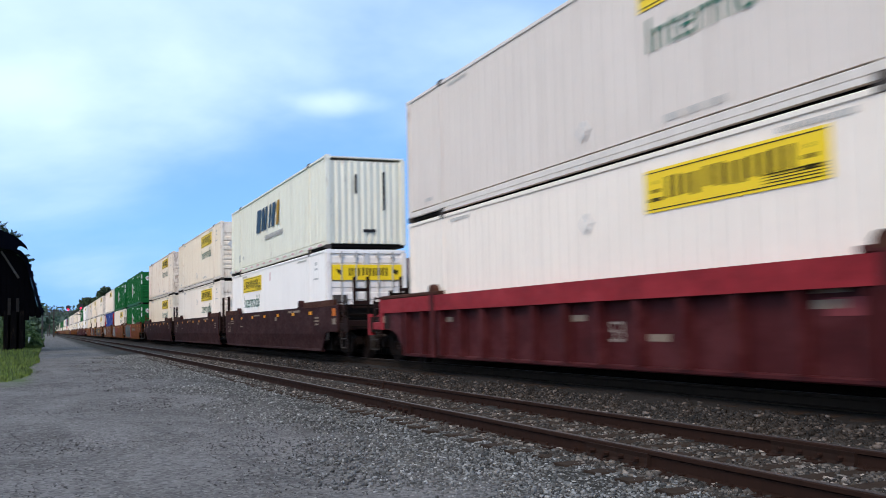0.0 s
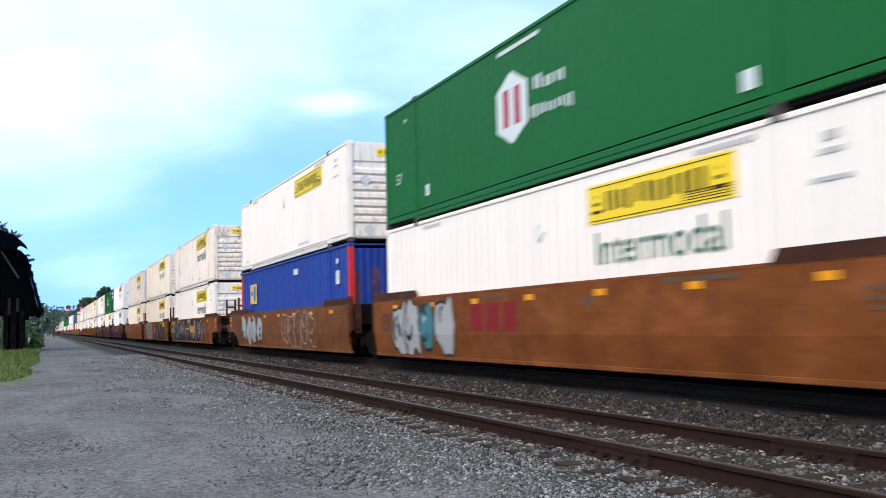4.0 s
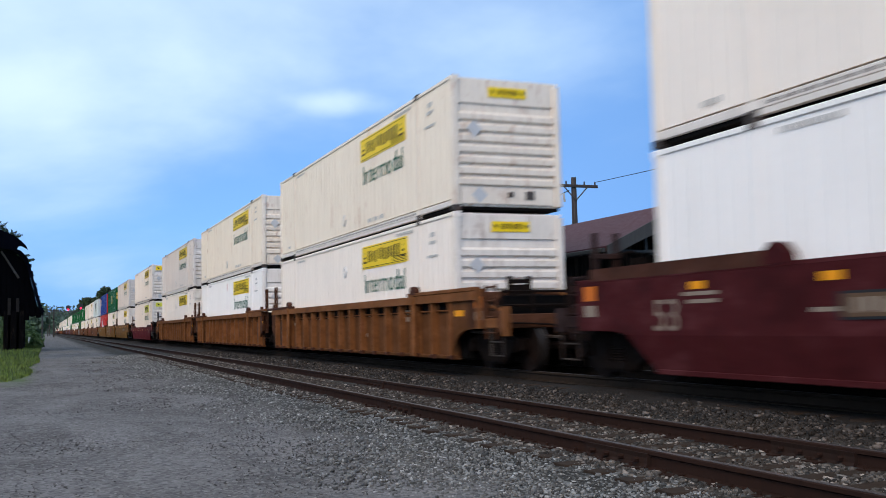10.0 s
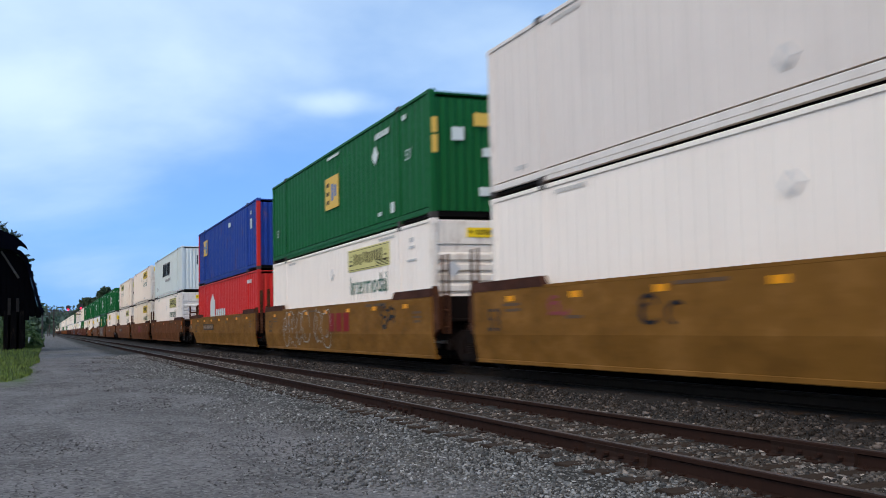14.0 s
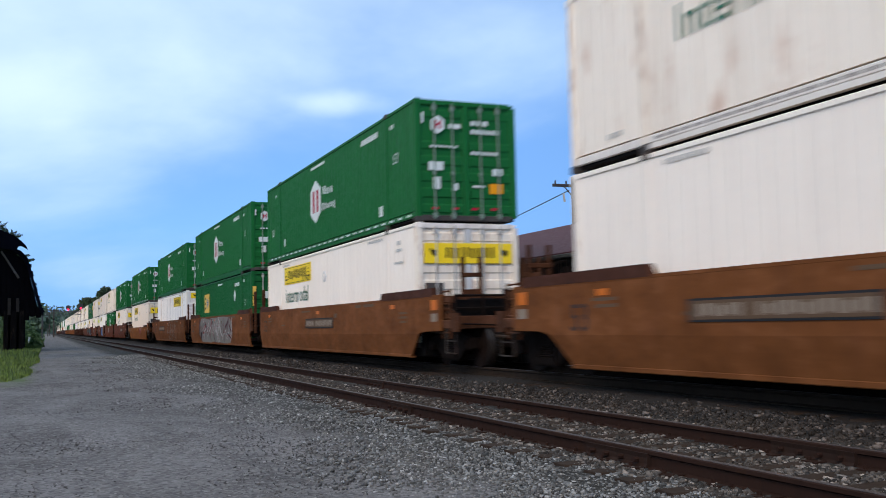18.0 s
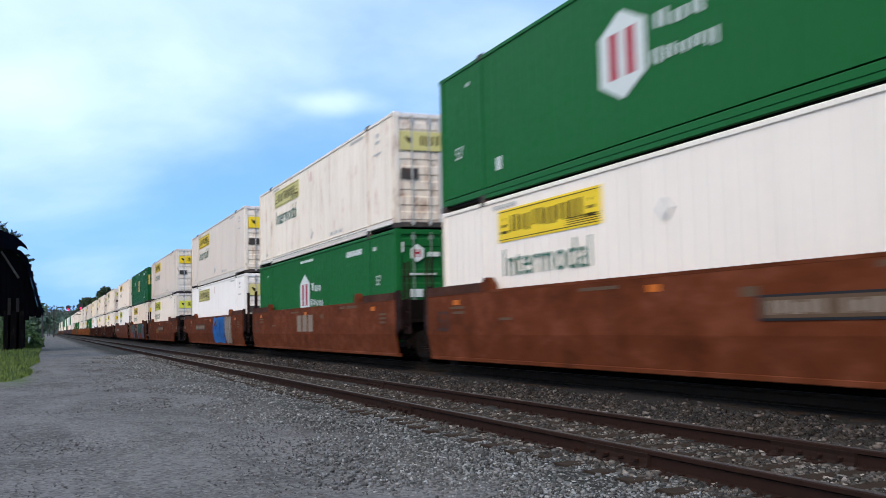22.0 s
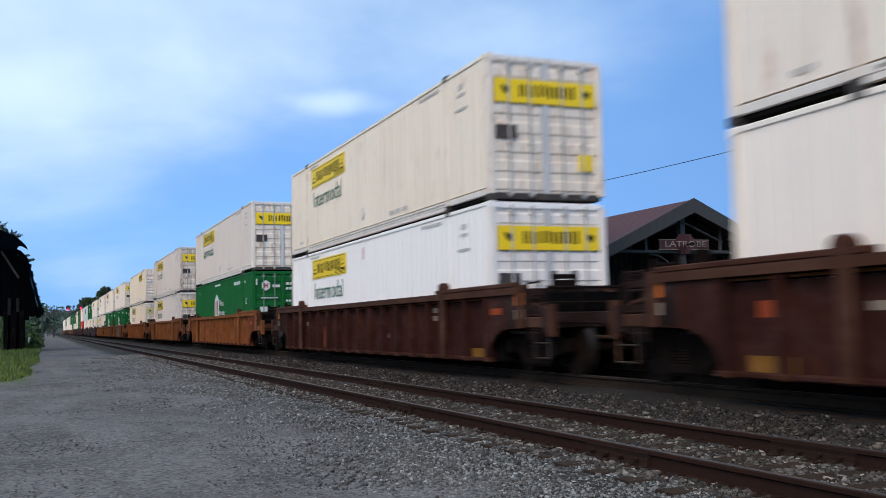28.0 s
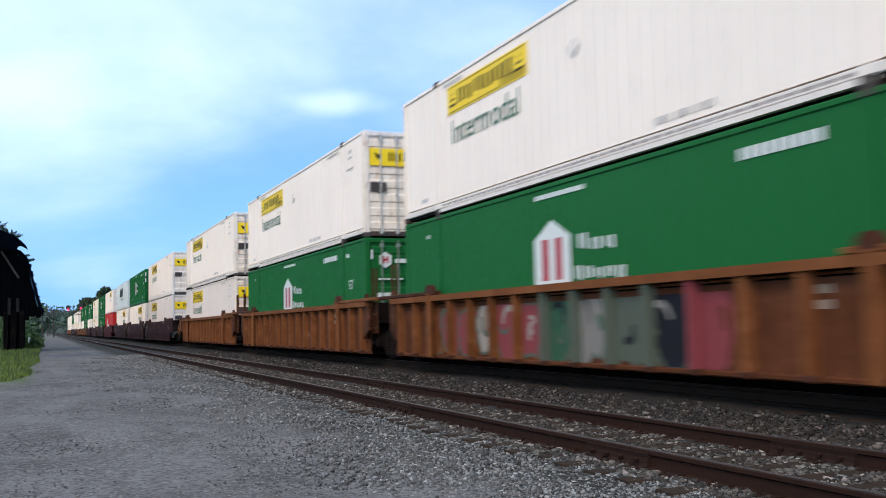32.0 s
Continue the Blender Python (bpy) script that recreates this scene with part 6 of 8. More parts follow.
p, s = stone_field(1300, 0.5, 2.6, 17, 46, 14, 0.014, lambda x, y, r: (abs(x - 1.55 - 0.01 * y) < 0.35 + 0.4 * r), 0.3)
scatter_stones("gravel", p, s, 4, "low windrow of coarse gravel along the lot", LOTSTONE)

# ---------------------------------------------------------------- tracks
RAILSTEEL = paint("rusty_rail_steel", (0.026, 0.0132, 0.0098), 0.4, 0.30, 0.75, (0.012, 0.007, 0.0055), (0.040, 0.017, 0.009), spec=0.04)
DUSTYRAIL = paint("brake_dust_rail_steel", (0.027, 0.0185, 0.0135), 0.45, 0.2, 0.85, (0.013, 0.009, 0.0066), (0.034, 0.018, 0.011), spec=0.04)
JOINTSTEEL = paint("rust_brown_joint_bar", (0.026, 0.0145, 0.011), 0.5, 0.4, 0.75, (0.010, 0.007, 0.006), (0.045, 0.020, 0.011), spec=0.05)
RAILTOP = paint("dulled_rail_head", (0.055, 0.044, 0.044), 0.3, 0.12, 0.5, metal=0.3)
TIEWOOD = paint("weathered_tie_timber", (0.034, 0.0225, 0.0165), 0.4, 0.0, 0.9, (0.01, 0.008, 0.007), spec=0.1)


def rail_profile(x, z):
    return [(x - 0.07, z - 0.172), (x + 0.07, z - 0.172), (x + 0.07, z - 0.160), (x + 0.012, z - 0.140), (x + 0.009, z - 0.05), (x + 0.036, z - 0.038), (x + 0.036, z - 0.008), (x + 0.028, z - 0.001),
            (x - 0.028, z - 0.001), (x - 0.036, z - 0.008), (x - 0.036, z - 0.038), (x - 0.009, z - 0.05), (x - 0.012, z - 0.140), (x - 0.07, z - 0.160)]


def track(cx, z, ties_from, ties_to, name, joints=()):
    tr = new("railway_track")
    for s in (-1, 1):
        x = cx + s * 0.753
        part("rail", MB().prism(rail_profile(x, z), "y", -1500, 2500), RAILSTEEL if cx < 7 else DUSTYRAIL, tr)
        part("rail_head", MB().box(x - 0.027, x + 0.027, -1500, 2500, z - 0.002, z + 0.003), RAILTOP, tr, "dull worn running surface")
    for s, y, w in joints:
        x = cx + s * 0.753
        for side in (-1, 1):
            jb = MB().prism([(x + side * 0.012, z - 0.150), (x + side * 0.075, z - 0.158), (x + side * 0.052, z - 0.12), (x + side * 0.048, z - 0.07), (x + side * 0.058, z - 0.030), (x + side * 0.012, z - 0.03)], "y", y - w / 2, y + w / 2)
            part("joint_bar", jb, JOINTSTEEL, tr, "rust-brown joint bar")
            for k in range(4):
                yy = y + (k - 1.5) * w * 0.24
                part("bolt", MB().rod((x + side * 0.045, yy, z - 0.095), (x + side * 0.105, yy, z - 0.095), 0.024, 6), RAILSTEEL, tr)
    rnd = random.Random(5)
    tie = [MB().bbox(-1.3 - 0.02 * k, 1.3 + 0.015 * k, -0.115, 0.115, -0.20, 0, 0.015).mesh("tie", TIEWOOD) for k in range(3)]
    plate = MB().box(-0.16, 0.16, -0.09, 0.09, 0, 0.012).rod((-0.1, 0.05, 0.01), (-0.1, 0.05, 0.045), 0.018, 6).rod((0.1, -0.05, 0.01), (0.1, -0.05, 0.045), 0.018, 6).mesh("tie_plate", RAILSTEEL)
    y = ties_from
    while y < ties_to:
        yy = y + rnd.uniform(-0.04, 0.04)
        t = part("tie", rnd.choice(tie), None, tr, at=Matrix.Translation((cx + rnd.uniform(-0.05, 0.05), yy, z - (0.152 if cx < 7 else 0.185))) @ Matrix.Rotation(rnd.uniform(-0.02, 0.02), 4, "Z"))
        if y < 15 and cx < 7:
            for s in (-1, 1):
                part("tie_plate", plate, None, t, at=(s * 0.753, 0, 0.0))
        y += 0.54
    return tagged(tr, name, "railway track", kind="structure")


track(SIDE_X, 0.0, 3.0, 50.0, "empty siding of rusty bolted rail on wooden ties", ((-1, 7.76, 1.02), (-1, 13.65, 1.02), (-1, 25.9, 1.02), (1, 6.93, 1.02), (1, 19.4, 1.02)))
track(MAIN_X, MAIN_Z, 3.0, 26.0, "main track of worn rail under the passing train")

# ---------------------------------------------------------------- the train
def HA(b="white", w=True, s="yellow", e="small"):
    return (b, "signed", False, w, s, e)


def HD(b="white", w=True, s="yellow", e="small"):
    return (b, "signed", True, w, s, e)


GA, GD, GS = ("green", "hexed", False, False, "", ""), ("green", "hexed", True, False, "", ""), ("green", "hexed", True, True, "", "")
EA, ED, EM = ("deepgreen", "golden", False, False, "", ""), ("deepgreen", "golden", True, False, "", ""), ("deepgreen", "golden", True, "mid", "", "")
SW, SP = ("ivory", "slanted", False, False, "", ""), ("pale", "slanted", False, False, "", "")
BL, RD = ("blue", "blue", False, False, "", ""), ("red", "red", False, False, "", "")
WORD = {"white": "white", "bright": "clean white", "grey": "greyed white", "cream": "cream-toned white", "rusty": "rust-stained white", "stained": "rust-ended greyed white"}


def spec_label(sp):
    b, liv, doors, w, s, e = sp
    if liv == "signed":
        return "%s ribbed container with %s yellow sign, %s facing ahead" % (WORD[b], "faded" if s == "faded" else "bright", "doors" if doors else "plain end")
    return {"hexed": "dark green container with white hexagon mark and small lettering", "golden": "deep green corrugated container with gold square mark",
            "slanted": "pale corrugated container with dark block marks on the side", "blue": "blue corrugated container with red corner posts and rust",
            "red": "red corrugated container with white house-shaped mark"}[liv]


# unit: car style, car colour, lower container, upper container, marks on the car
G1 = (SILVER, BLACK, TEAL)
UNITS = [
    ("ribbed", "ribbed_red", HA("white", False), HA("grey"), [("patch", 2.3, 3.0, 0.9, 1.1, DULLROSE)]),
    ("smooth", "brown", HD("bright", True, "yellow"), SW, []),
    ("smooth", "brown", HA("white"), HA("cream"), []),
    ("smooth", "brown", HA("cream", True, "yellow"), HA("rusty"), []),
    ("smooth", "orange", GA, GA, [("mural", 13.4, 14.9, DULLROSE, ((ROSE, 2), (CAR["orange"], 1)), 41, dict(count=5)), ("mural", 8.0, 9.0, ROSE, ((DULLROSE, 2), (CAR["orange"], 1)), 42, dict(count=4)), ("mural", 8.7, 14.3, WASHGREY, ((TEAL, 3), (PALEGREY, 3), (GREYGREEN, 2), (DULLBLUE, 1)), 43, dict(count=34, wide=0.075)), ("board", 5.2)]),
    ("smooth", "orange", HA("white"), GA, [("spray", 11.6, 15.2, (TEAL, SILVER, BLACK), 51, None), ("bars", 9.6, DARKRED)]),
    ("smooth", "tan", BL, HA("white", False), [("spray", 3.0, 7.5, (PALEGREY, SILVER), 61, "line"), ("spray", 11, 15, (SILVER, BLACK), 62, None)]),
    ("smooth", "orange", HA("white"), HA("rusty"), [("mural", 2.0, 16.6, CHARCOAL, ((PALEGREY, 4), (DULLWHITE, 3), (WASHGREY, 2), (DULLROSE, 1)), 71, dict(count=52, high=1.5, low=0.24)), ("patch", 14.3, 15.9, 1.22, 1.42, DULLGOLD), ("patch", 12.4, 13.2, 1.34, 1.46, DULLGOLD), ("patch", 7.5, 8.5, 1.30, 1.46, DULLGOLD), ("patch", 5.6, 7.5, 0.74, 1.10, DULLGOLD), ("patch", 7.8, 9.0, 0.88, 1.0, DULLGOLD), ("patch", 15.1, 15.8, 0.72, 1.0, DULLGOLD)]),
    ("smooth", "orange", HA("cream"), HA("cream"), [("mural", 9.3, 14.2, DULLWHITE, ((CHARCOAL, 5), (DULLWHITE, 2)), 81, dict(count=17, wide=0.045)), ("patch", 6.8, 9.3, 0.72, 1.14, DULLGOLD), ("bars", 8.1, DARKRED), ("mural", 1.1, 6.9, CHARCOAL, ((PALEGREY, 5), (WASHGREY, 3), (CHARCOAL, 2), (DULLROSE, 1)), 82, dict(count=18, wide=0.065, high=1.5)), ("patch", 2.75, 3.75, 1.36, 1.46, DULLGOLD), ("patch", 1.0, 2.1, 1.12, 1.46, DULLGOLD)]),
    ("smooth", "orange", HA("cream", True, "faded", "wide"), HA("grey"), [("board", 11.4)]),
    ("smooth", "maroon", HA("bright"), HA("bright"), [("patch", 8.6, 9.6, 0.9, 1.15, CREAMINK), ("patch", 6.0, 8.3, 0.9, 1.1, CREAMINK)]),
    ("smooth", "maroon", HA("white"), GA, [("patch", 5.2, 6.2, 0.9, 1.1, CREAMINK)]),
    ("smooth", "maroon", HA("bright"), HA("white"), [("board", 11.0)]),
    ("ribbed", "ribbed_tan", HA("white"), HA("cream"), [("patch", 15.29, 16.14, 0.28, 1.12, BLACK), ("patch", 15.45, 15.6, 0.55, 0.74, DULLWHITE), ("patch", 15.64, 15.79, 0.55, 0.74, DULLWHITE), ("patch", 15.83, 15.98, 0.55, 0.74, DULLWHITE)]),
    ("ribbed", "ribbed_tan", HA("bright"), HA("cream"), [("patch", 0.03, 0.87, 0.3, 1.12, BLACK), ("patch", 0.2, 0.7, 0.62, 0.68, DULLWHITE), ("patch", 0.2, 0.7, 0.80, 0.86, DULLWHITE)]),
    ("ribbed", "ribbed_tan", HA("white", False), HA("grey"), [("patch", 10.48, 11.1, 0.33, 1.07, PALEGREY), ("patch", 5.2, 5.66, 0.62, 1.01, PALEGREY), ("patch", 2.12, 2.8, 0.78, 1.04, CREAMINK), ("patch", 13.33, 13.55, 0.74, 0.98, BLACK), ("scribble", 9.65, 0.68, CREAMINK, 151), ("scribble", 8.62, 0.68, CREAMINK, 152), ("scribble", 7.6, 0.66, DULLWHITE, 153), ("scribble", 6.55, 0.70, DULLROSE, 154), ("scribble", 4.35, 0.68, CREAMINK, 155), ("scribble", 12.7, 0.85, BLACK, 156)]),
    ("low", "red", HA("white", True, "lime", "wide"), HA("white", True, "yellow", "wide"), [("patch", 9.2, 9.9, 1.05, 1.12, CREAMINK), ("patch", 9.2, 9.9, 0.86, 0.93, CREAMINK), ("patch", 7.9, 8.5, 1.08, 1.15, CREAMINK)]),
    ("smooth", "ochre", HA("white"), HA("grey"), [("board", 3.9), ("scribble", 10.3, 1.05, CHARCOAL, 171), ("scribble", 13.4, 1.1, DULLROSE, 172)]),
    ("smooth", "ochre", HA("white", True, "faded"), EA, [("spray", 10.0, 13.6, (PALEGREY, SILVER), 181, "line"), ("spray", 7.6, 9.4, (PALEGREY, SILVER), 182, "line"), ("bars", 6.7, DARKRED), ("scribble", 2.5, 1.2, BLACK, 183), ("scribble", 2.4, 0.95, BLACK, 184)]),
    ("smooth", "ochre", RD, BL, [("board", 11.4)]),
    ("smooth", "tan", HA("white", True, "faded"), SP, []),
    ("smooth", "tan", HA("cream"), HA("white", True, "yellow", "wide"), [("bars", 7.5, DARKRED)]),
    ("smooth", "tan", HA("white", True, "faded"), HD("rusty", True, "faded"), [("board", 11.3)]),
    ("smooth", "tan", HD("white"), GS, [("board", 8.0)]),
    ("smooth", "tan", EM, GD, [("mural", 3.4, 13.3, PALEGREY, ((CHARCOAL, 4), (SILVER, 4), (WASHGREY, 2), (DARKRED, 1)), 241, dict(count=36, slant=0.9, wide=0.075))]),
    ("smooth", "tan", HA("bright", False, "yellow", "striped"), GD, [("spray", 3.5, 8.0, (DULLWHITE, PALEGREY), 251, "line"), ("board", 11.5)]),
    ("low", "amber", HD("white"), GS, [("patch", 3.9, 6.2, 0.88, 1.12, DULLWHITE), ("bars", 5.05, DARKRED)]),
    ("smooth", "rustbrown", HD("white"), GD, [("board", 4.4)]),
    ("smooth", "rustbrown", GD, HD("rusty", True, "faded"), [("bars", 8.2, CREAMINK)]),
    ("smooth", "rustbrown", HD("bright", False, "faded"), HD("grey"), [("mural", 3.5, 7.3, SKYBLUE, ((DEEPBLUE, 4), (PALEBLUE, 3), (CAR["rustbrown"], 2), (SKYBLUE, 3)), 291, dict(count=22, wide=0.06)), ("mural", 2.0, 3.6, CREAMINK, ((CAR["rustbrown"], 2), (DULLWHITE, 1), (CREAMINK, 2)), 292, dict(count=9)), ("board", 11.5)]),
    ("smooth", "rustbrown", HD("white", True, "lime"), HD("grey"), [("patch", 8.6, 10.4, 0.70, 1.02, CAR["ochre"]), ("board", 7.4)]),
    ("smooth", "rustbrown", HD("white"), ED, [("mural", 1.5, 3.0, PALEBLUE, ((DEEPBLUE, 2), (SKYBLUE, 3), (DULLROSE, 1)), 313, dict(count=9)), ("mural", 2.6, 6.4, LEAFGREEN, ((TEAL, 2), (CHARCOAL, 3), (LEAFGREEN, 3), (GREYGREEN, 2)), 311, dict(count=20, foot=FIRE, wide=0.05, low=0.24)), ("mural", 6.1, 7.0, PALEBLUE, ((DEEPBLUE, 2), (TEAL, 2)), 314, dict(count=4)), ("mural", 10.2, 13.9, LEAFGREEN, ((TEAL, 2), (PALEBLUE, 2), (GREYGREEN, 2), (FIRE, 1)), 312, dict(count=14, foot=FIRE, wide=0.05)), ("mural", 9.4, 10.4, PALEBLUE, ((TEAL, 1), (CAR["rustbrown"], 2)), 315, dict(count=4)), ("mural", 0.2, 1.3, PALEBLUE, ((CAR["rustbrown"], 3), (CREAMINK, 1)), 316, dict(count=5)), ("board", 8.1)]),
    ("smooth", "rustbrown", HD("bright", True, "lime"), HD("white"), [("board", 13.4)]),
    ("ribbed", "ribbed_dark", HD("white"), HD("rusty", True, "faded"), []),
    ("ribbed", "ribbed_dark", HD("white", True, "lime"), HD("rusty", True, "faded"), [("patch", 4.4, 6.5, 0.2, 1.35, CAR["ochre"]), ("patch", 12.2, 12.9, 0.4, 1.1, DULLBLUE), ("patch", 9.0, 9.7, 0.3, 0.8, CAR["ribbed_orange"]), ("patch", 15.1, 15.9, 0.24, 0.45, CAR["ochre"]), ("patch", 15.32, 15.7, 0.9, 1.1, FIRE)]),
    ("ribbed", "ribbed_dark", HD("bright"), HD("cream"), [("patch", 0.3, 1.0, 0.2, 0.42, CAR["ochre"]), ("patch", 11.3, 12.0, 0.3, 0.9, CAR["ribbed_orange"])]),
    ("ribbed", "ribbed_orange", GD, HD("grey"), [("patch", 9.2, 10.02, 0.7, 1.2, DULLBLUE), ("patch", 10.22, 11.04, 0.7, 1.2, DULLBLUE)]),
    ("ribbed", "ribbed_orange", HD("stained"), HD("stained"), [("patch", 6.15, 6.98, 0.79, 1.22, PALEGREY), ("patch", 5.13, 5.94, 0.64, 1.22, DULLBLUE), ("patch", 4.12, 4.92, 0.46, 1.23, DULLBLUE), ("patch", 3.1, 3.9, 0.62, 1.22, DULLBLUE)]),
    ("ribbed", "ribbed_orange", HD("cream", True, "faded"), HA("cream", False), [("patch", 10.24, 11.0, 0.72, 1.22, PALEGREY), ("patch", 9.3, 10.02, 0.72, 1.2, PALEGREY)]),
    ("ribbed", "ribbed_rust", GD, HD("white"), [("spray", 5.3, 9.3, (GREYGREEN, CHARCOAL, PALEGREY, LEAFGREEN, CHARCOAL, GREYGREEN), 391, 0), ("spray", 4.45, 5.25, (DULLROSE, CAR["ribbed_rust"], DULLROSE), 392, 0), ("spray", 9.4, 14.6, (CAR["tan"], DULLROSE, DULLWHITE, GREYGREEN), 393, 0)]),
    ("ribbed", "ribbed_rust", GD, HD("white"), []),
    ("ribbed", "ribbed_rust", HD("grey"), HD("white"), []),
    ("smooth", "brown", HD("grey"), HD("white"), []),
    ("smooth", "brown", HA("white"), GA, []),
    ("smooth", "brown", HA("white"), SP, []),
    ("smooth", "maroon", RD, HA("white"), []),
    ("smooth", "brown", GD, GD, []),
    ("smooth", "brown", HD("white"), HD("cream"), []),
    ("smooth", "brown", HA("white"), GA, []),
    ("smooth", "tan", GD, GD, []),
    ("smooth", "tan", HD("white"), GD, []),
    ("smooth", "tan", HD("white"), HD("grey"), []),
    ("smooth", "brown", HD("cream"), HA("white"), []),
    ("smooth", "brown", HA("white"), HA("white"), []),
    ("smooth", "brown", HA("grey"), GA, []),
    ("smooth", "orange", HA("white"), HA("cream"), []),
    ("smooth", "orange", HD("white"), HD("white"), []),
    ("smooth", "orange", HD("grey"), HD("white"), []),
]
# where each unit's leading container end stands at the start, in metres along the track
START = [5.22, 28.6, 47.83, 67.03, 90.48, 109.96, 129.36, 152.75, 172.19, 191.38, 214.79, 234.21, 253.44, 276.79, 296.19, 315.52, 338.82, 362.38, 381.65, 400.75, 424.24,
         443.63, 462.98, 486.26, 505.65, 525.62, 549.17, 572.41, 591.62, 610.95, 634.29, 653.5, 672.8, 696.05, 719.0, 742.25, 765.46, 788.68, 811.79, 835.08, 854.38]
while len(START) < len(UNITS):
    START.append(START[-1] + (23.3 if (len(START) - 42) % 3 == 0 else 19.35))
LEADS = [i == 0 or START[i] - START[i - 1] > 21 for i in range(len(UNITS))]


def travelled(t):
    return 25.7695 * t + 0.0049 * t * t


DECK, SECOND = 0.375, 3.275        # container bases above the train's rail top
MOVERS = []
TEMPLATES = {}


def place_container(sp, y, z):
    lite = y > 880
    if (sp, lite) in TEMPLATES:
        ob = copy_thing(TEMPLATES[sp, lite], pose(MAIN_X, y, MAIN_Z + z))
    else:
        ob = container(*sp, lite=lite, label=spec_label(sp))
        TEMPLATES[sp, lite] = ob
        ob.matrix_basis = pose(MAIN_X, y, MAIN_Z + z)
    MOVERS.append((ob, y, MAIN_Z + z))


CAR_LABEL = {"low": "%s low-sided well car carrying two stacked containers", "smooth": "%s plate-sided well car carrying two stacked containers", "ribbed": "%s rib-sided well car carrying two stacked containers"}
CAR_WORD = {"maroon": "maroon", "red": "dark red", "brown": "dark brown", "rustbrown": "rusty brown", "amber": "bright orange", "orange": "orange-brown", "tan": "tan-brown", "ochre": "ochre", "ribbed_red": "maroon red-topped", "ribbed_orange": "weathered orange", "ribbed_tan": "weathered tan-orange", "ribbed_rust": "rusted brown", "ribbed_dark": "dark rusty"}
for u, (style, color, low, high, marks) in enumerate(UNITS):
    fb = u + 1 < len(UNITS) and LEADS[u + 1] or u + 1 == len(UNITS)
    lab = CAR_LABEL[style] % CAR_WORD[color]
    if any(k[0] in ("spray", "mural") for k in marks):
        lab = "graffiti-sprayed " + lab
    c = well_car(u, style, color, LEADS[u], fb, marks, lab)
    c.matrix_basis = pose(MAIN_X, START[u], MAIN_Z)
    MOVERS.append((c, START[u], MAIN_Z))
    place_container(low, START[u], DECK)
    place_container(high, START[u], SECOND)
# ---------------------------------------------------------------- station side
BRICKRED = paint("faded_red_roofing", (0.062, 0.015, 0.020), 0.3, 0.0, 0.7, (0.06, 0.03, 0.03))
GREYWOOD = paint("weathered_grey_timber", (0.046, 0.047, 0.046), 0.4, 0.0, 0.8, (0.07, 0.065, 0.055))
# near-black: shade under canopy and train is put into this timber
DARKWOOD = paint("shade_dark_timber", (0.0045, 0.004, 0.004), 0.4, 0.0, 0.85)
GREENWALL = paint("grey_green_siding", (0.0095, 0.0145, 0.0138), 0.3, 0.0, 0.7)
BOARDRED = paint("faded_dark_red_board", (0.060, 0.018, 0.017), 0.3, 0.0, 0.6)
WHITETRIM = paint("white_fascia_paint", (0.72, 0.72, 0.70), 0.1, 0.0, 0.5)
POLEWOOD = paint("creosoted_pole_timber", (0.040, 0.032, 0.030), 0.4, 0.0, 0.85)


def platform():
    """Unseen raised platform beyond the train, added so its dark edge wall blackens the gap."""
    pf = new("platform")
    part("edge_wall", MB().box(11.35, 11.6, -40, 120, -0.3, 0.60), DARKWOOD, pf)
    part("paving", MB().box(11.6, 19.5, -40, 120, -0.3, 0.56), GREYWOOD, pf)
    tagged(pf, "unseen low platform added beyond the train to darken the gap under it", "platform", kind="structure")


platform()


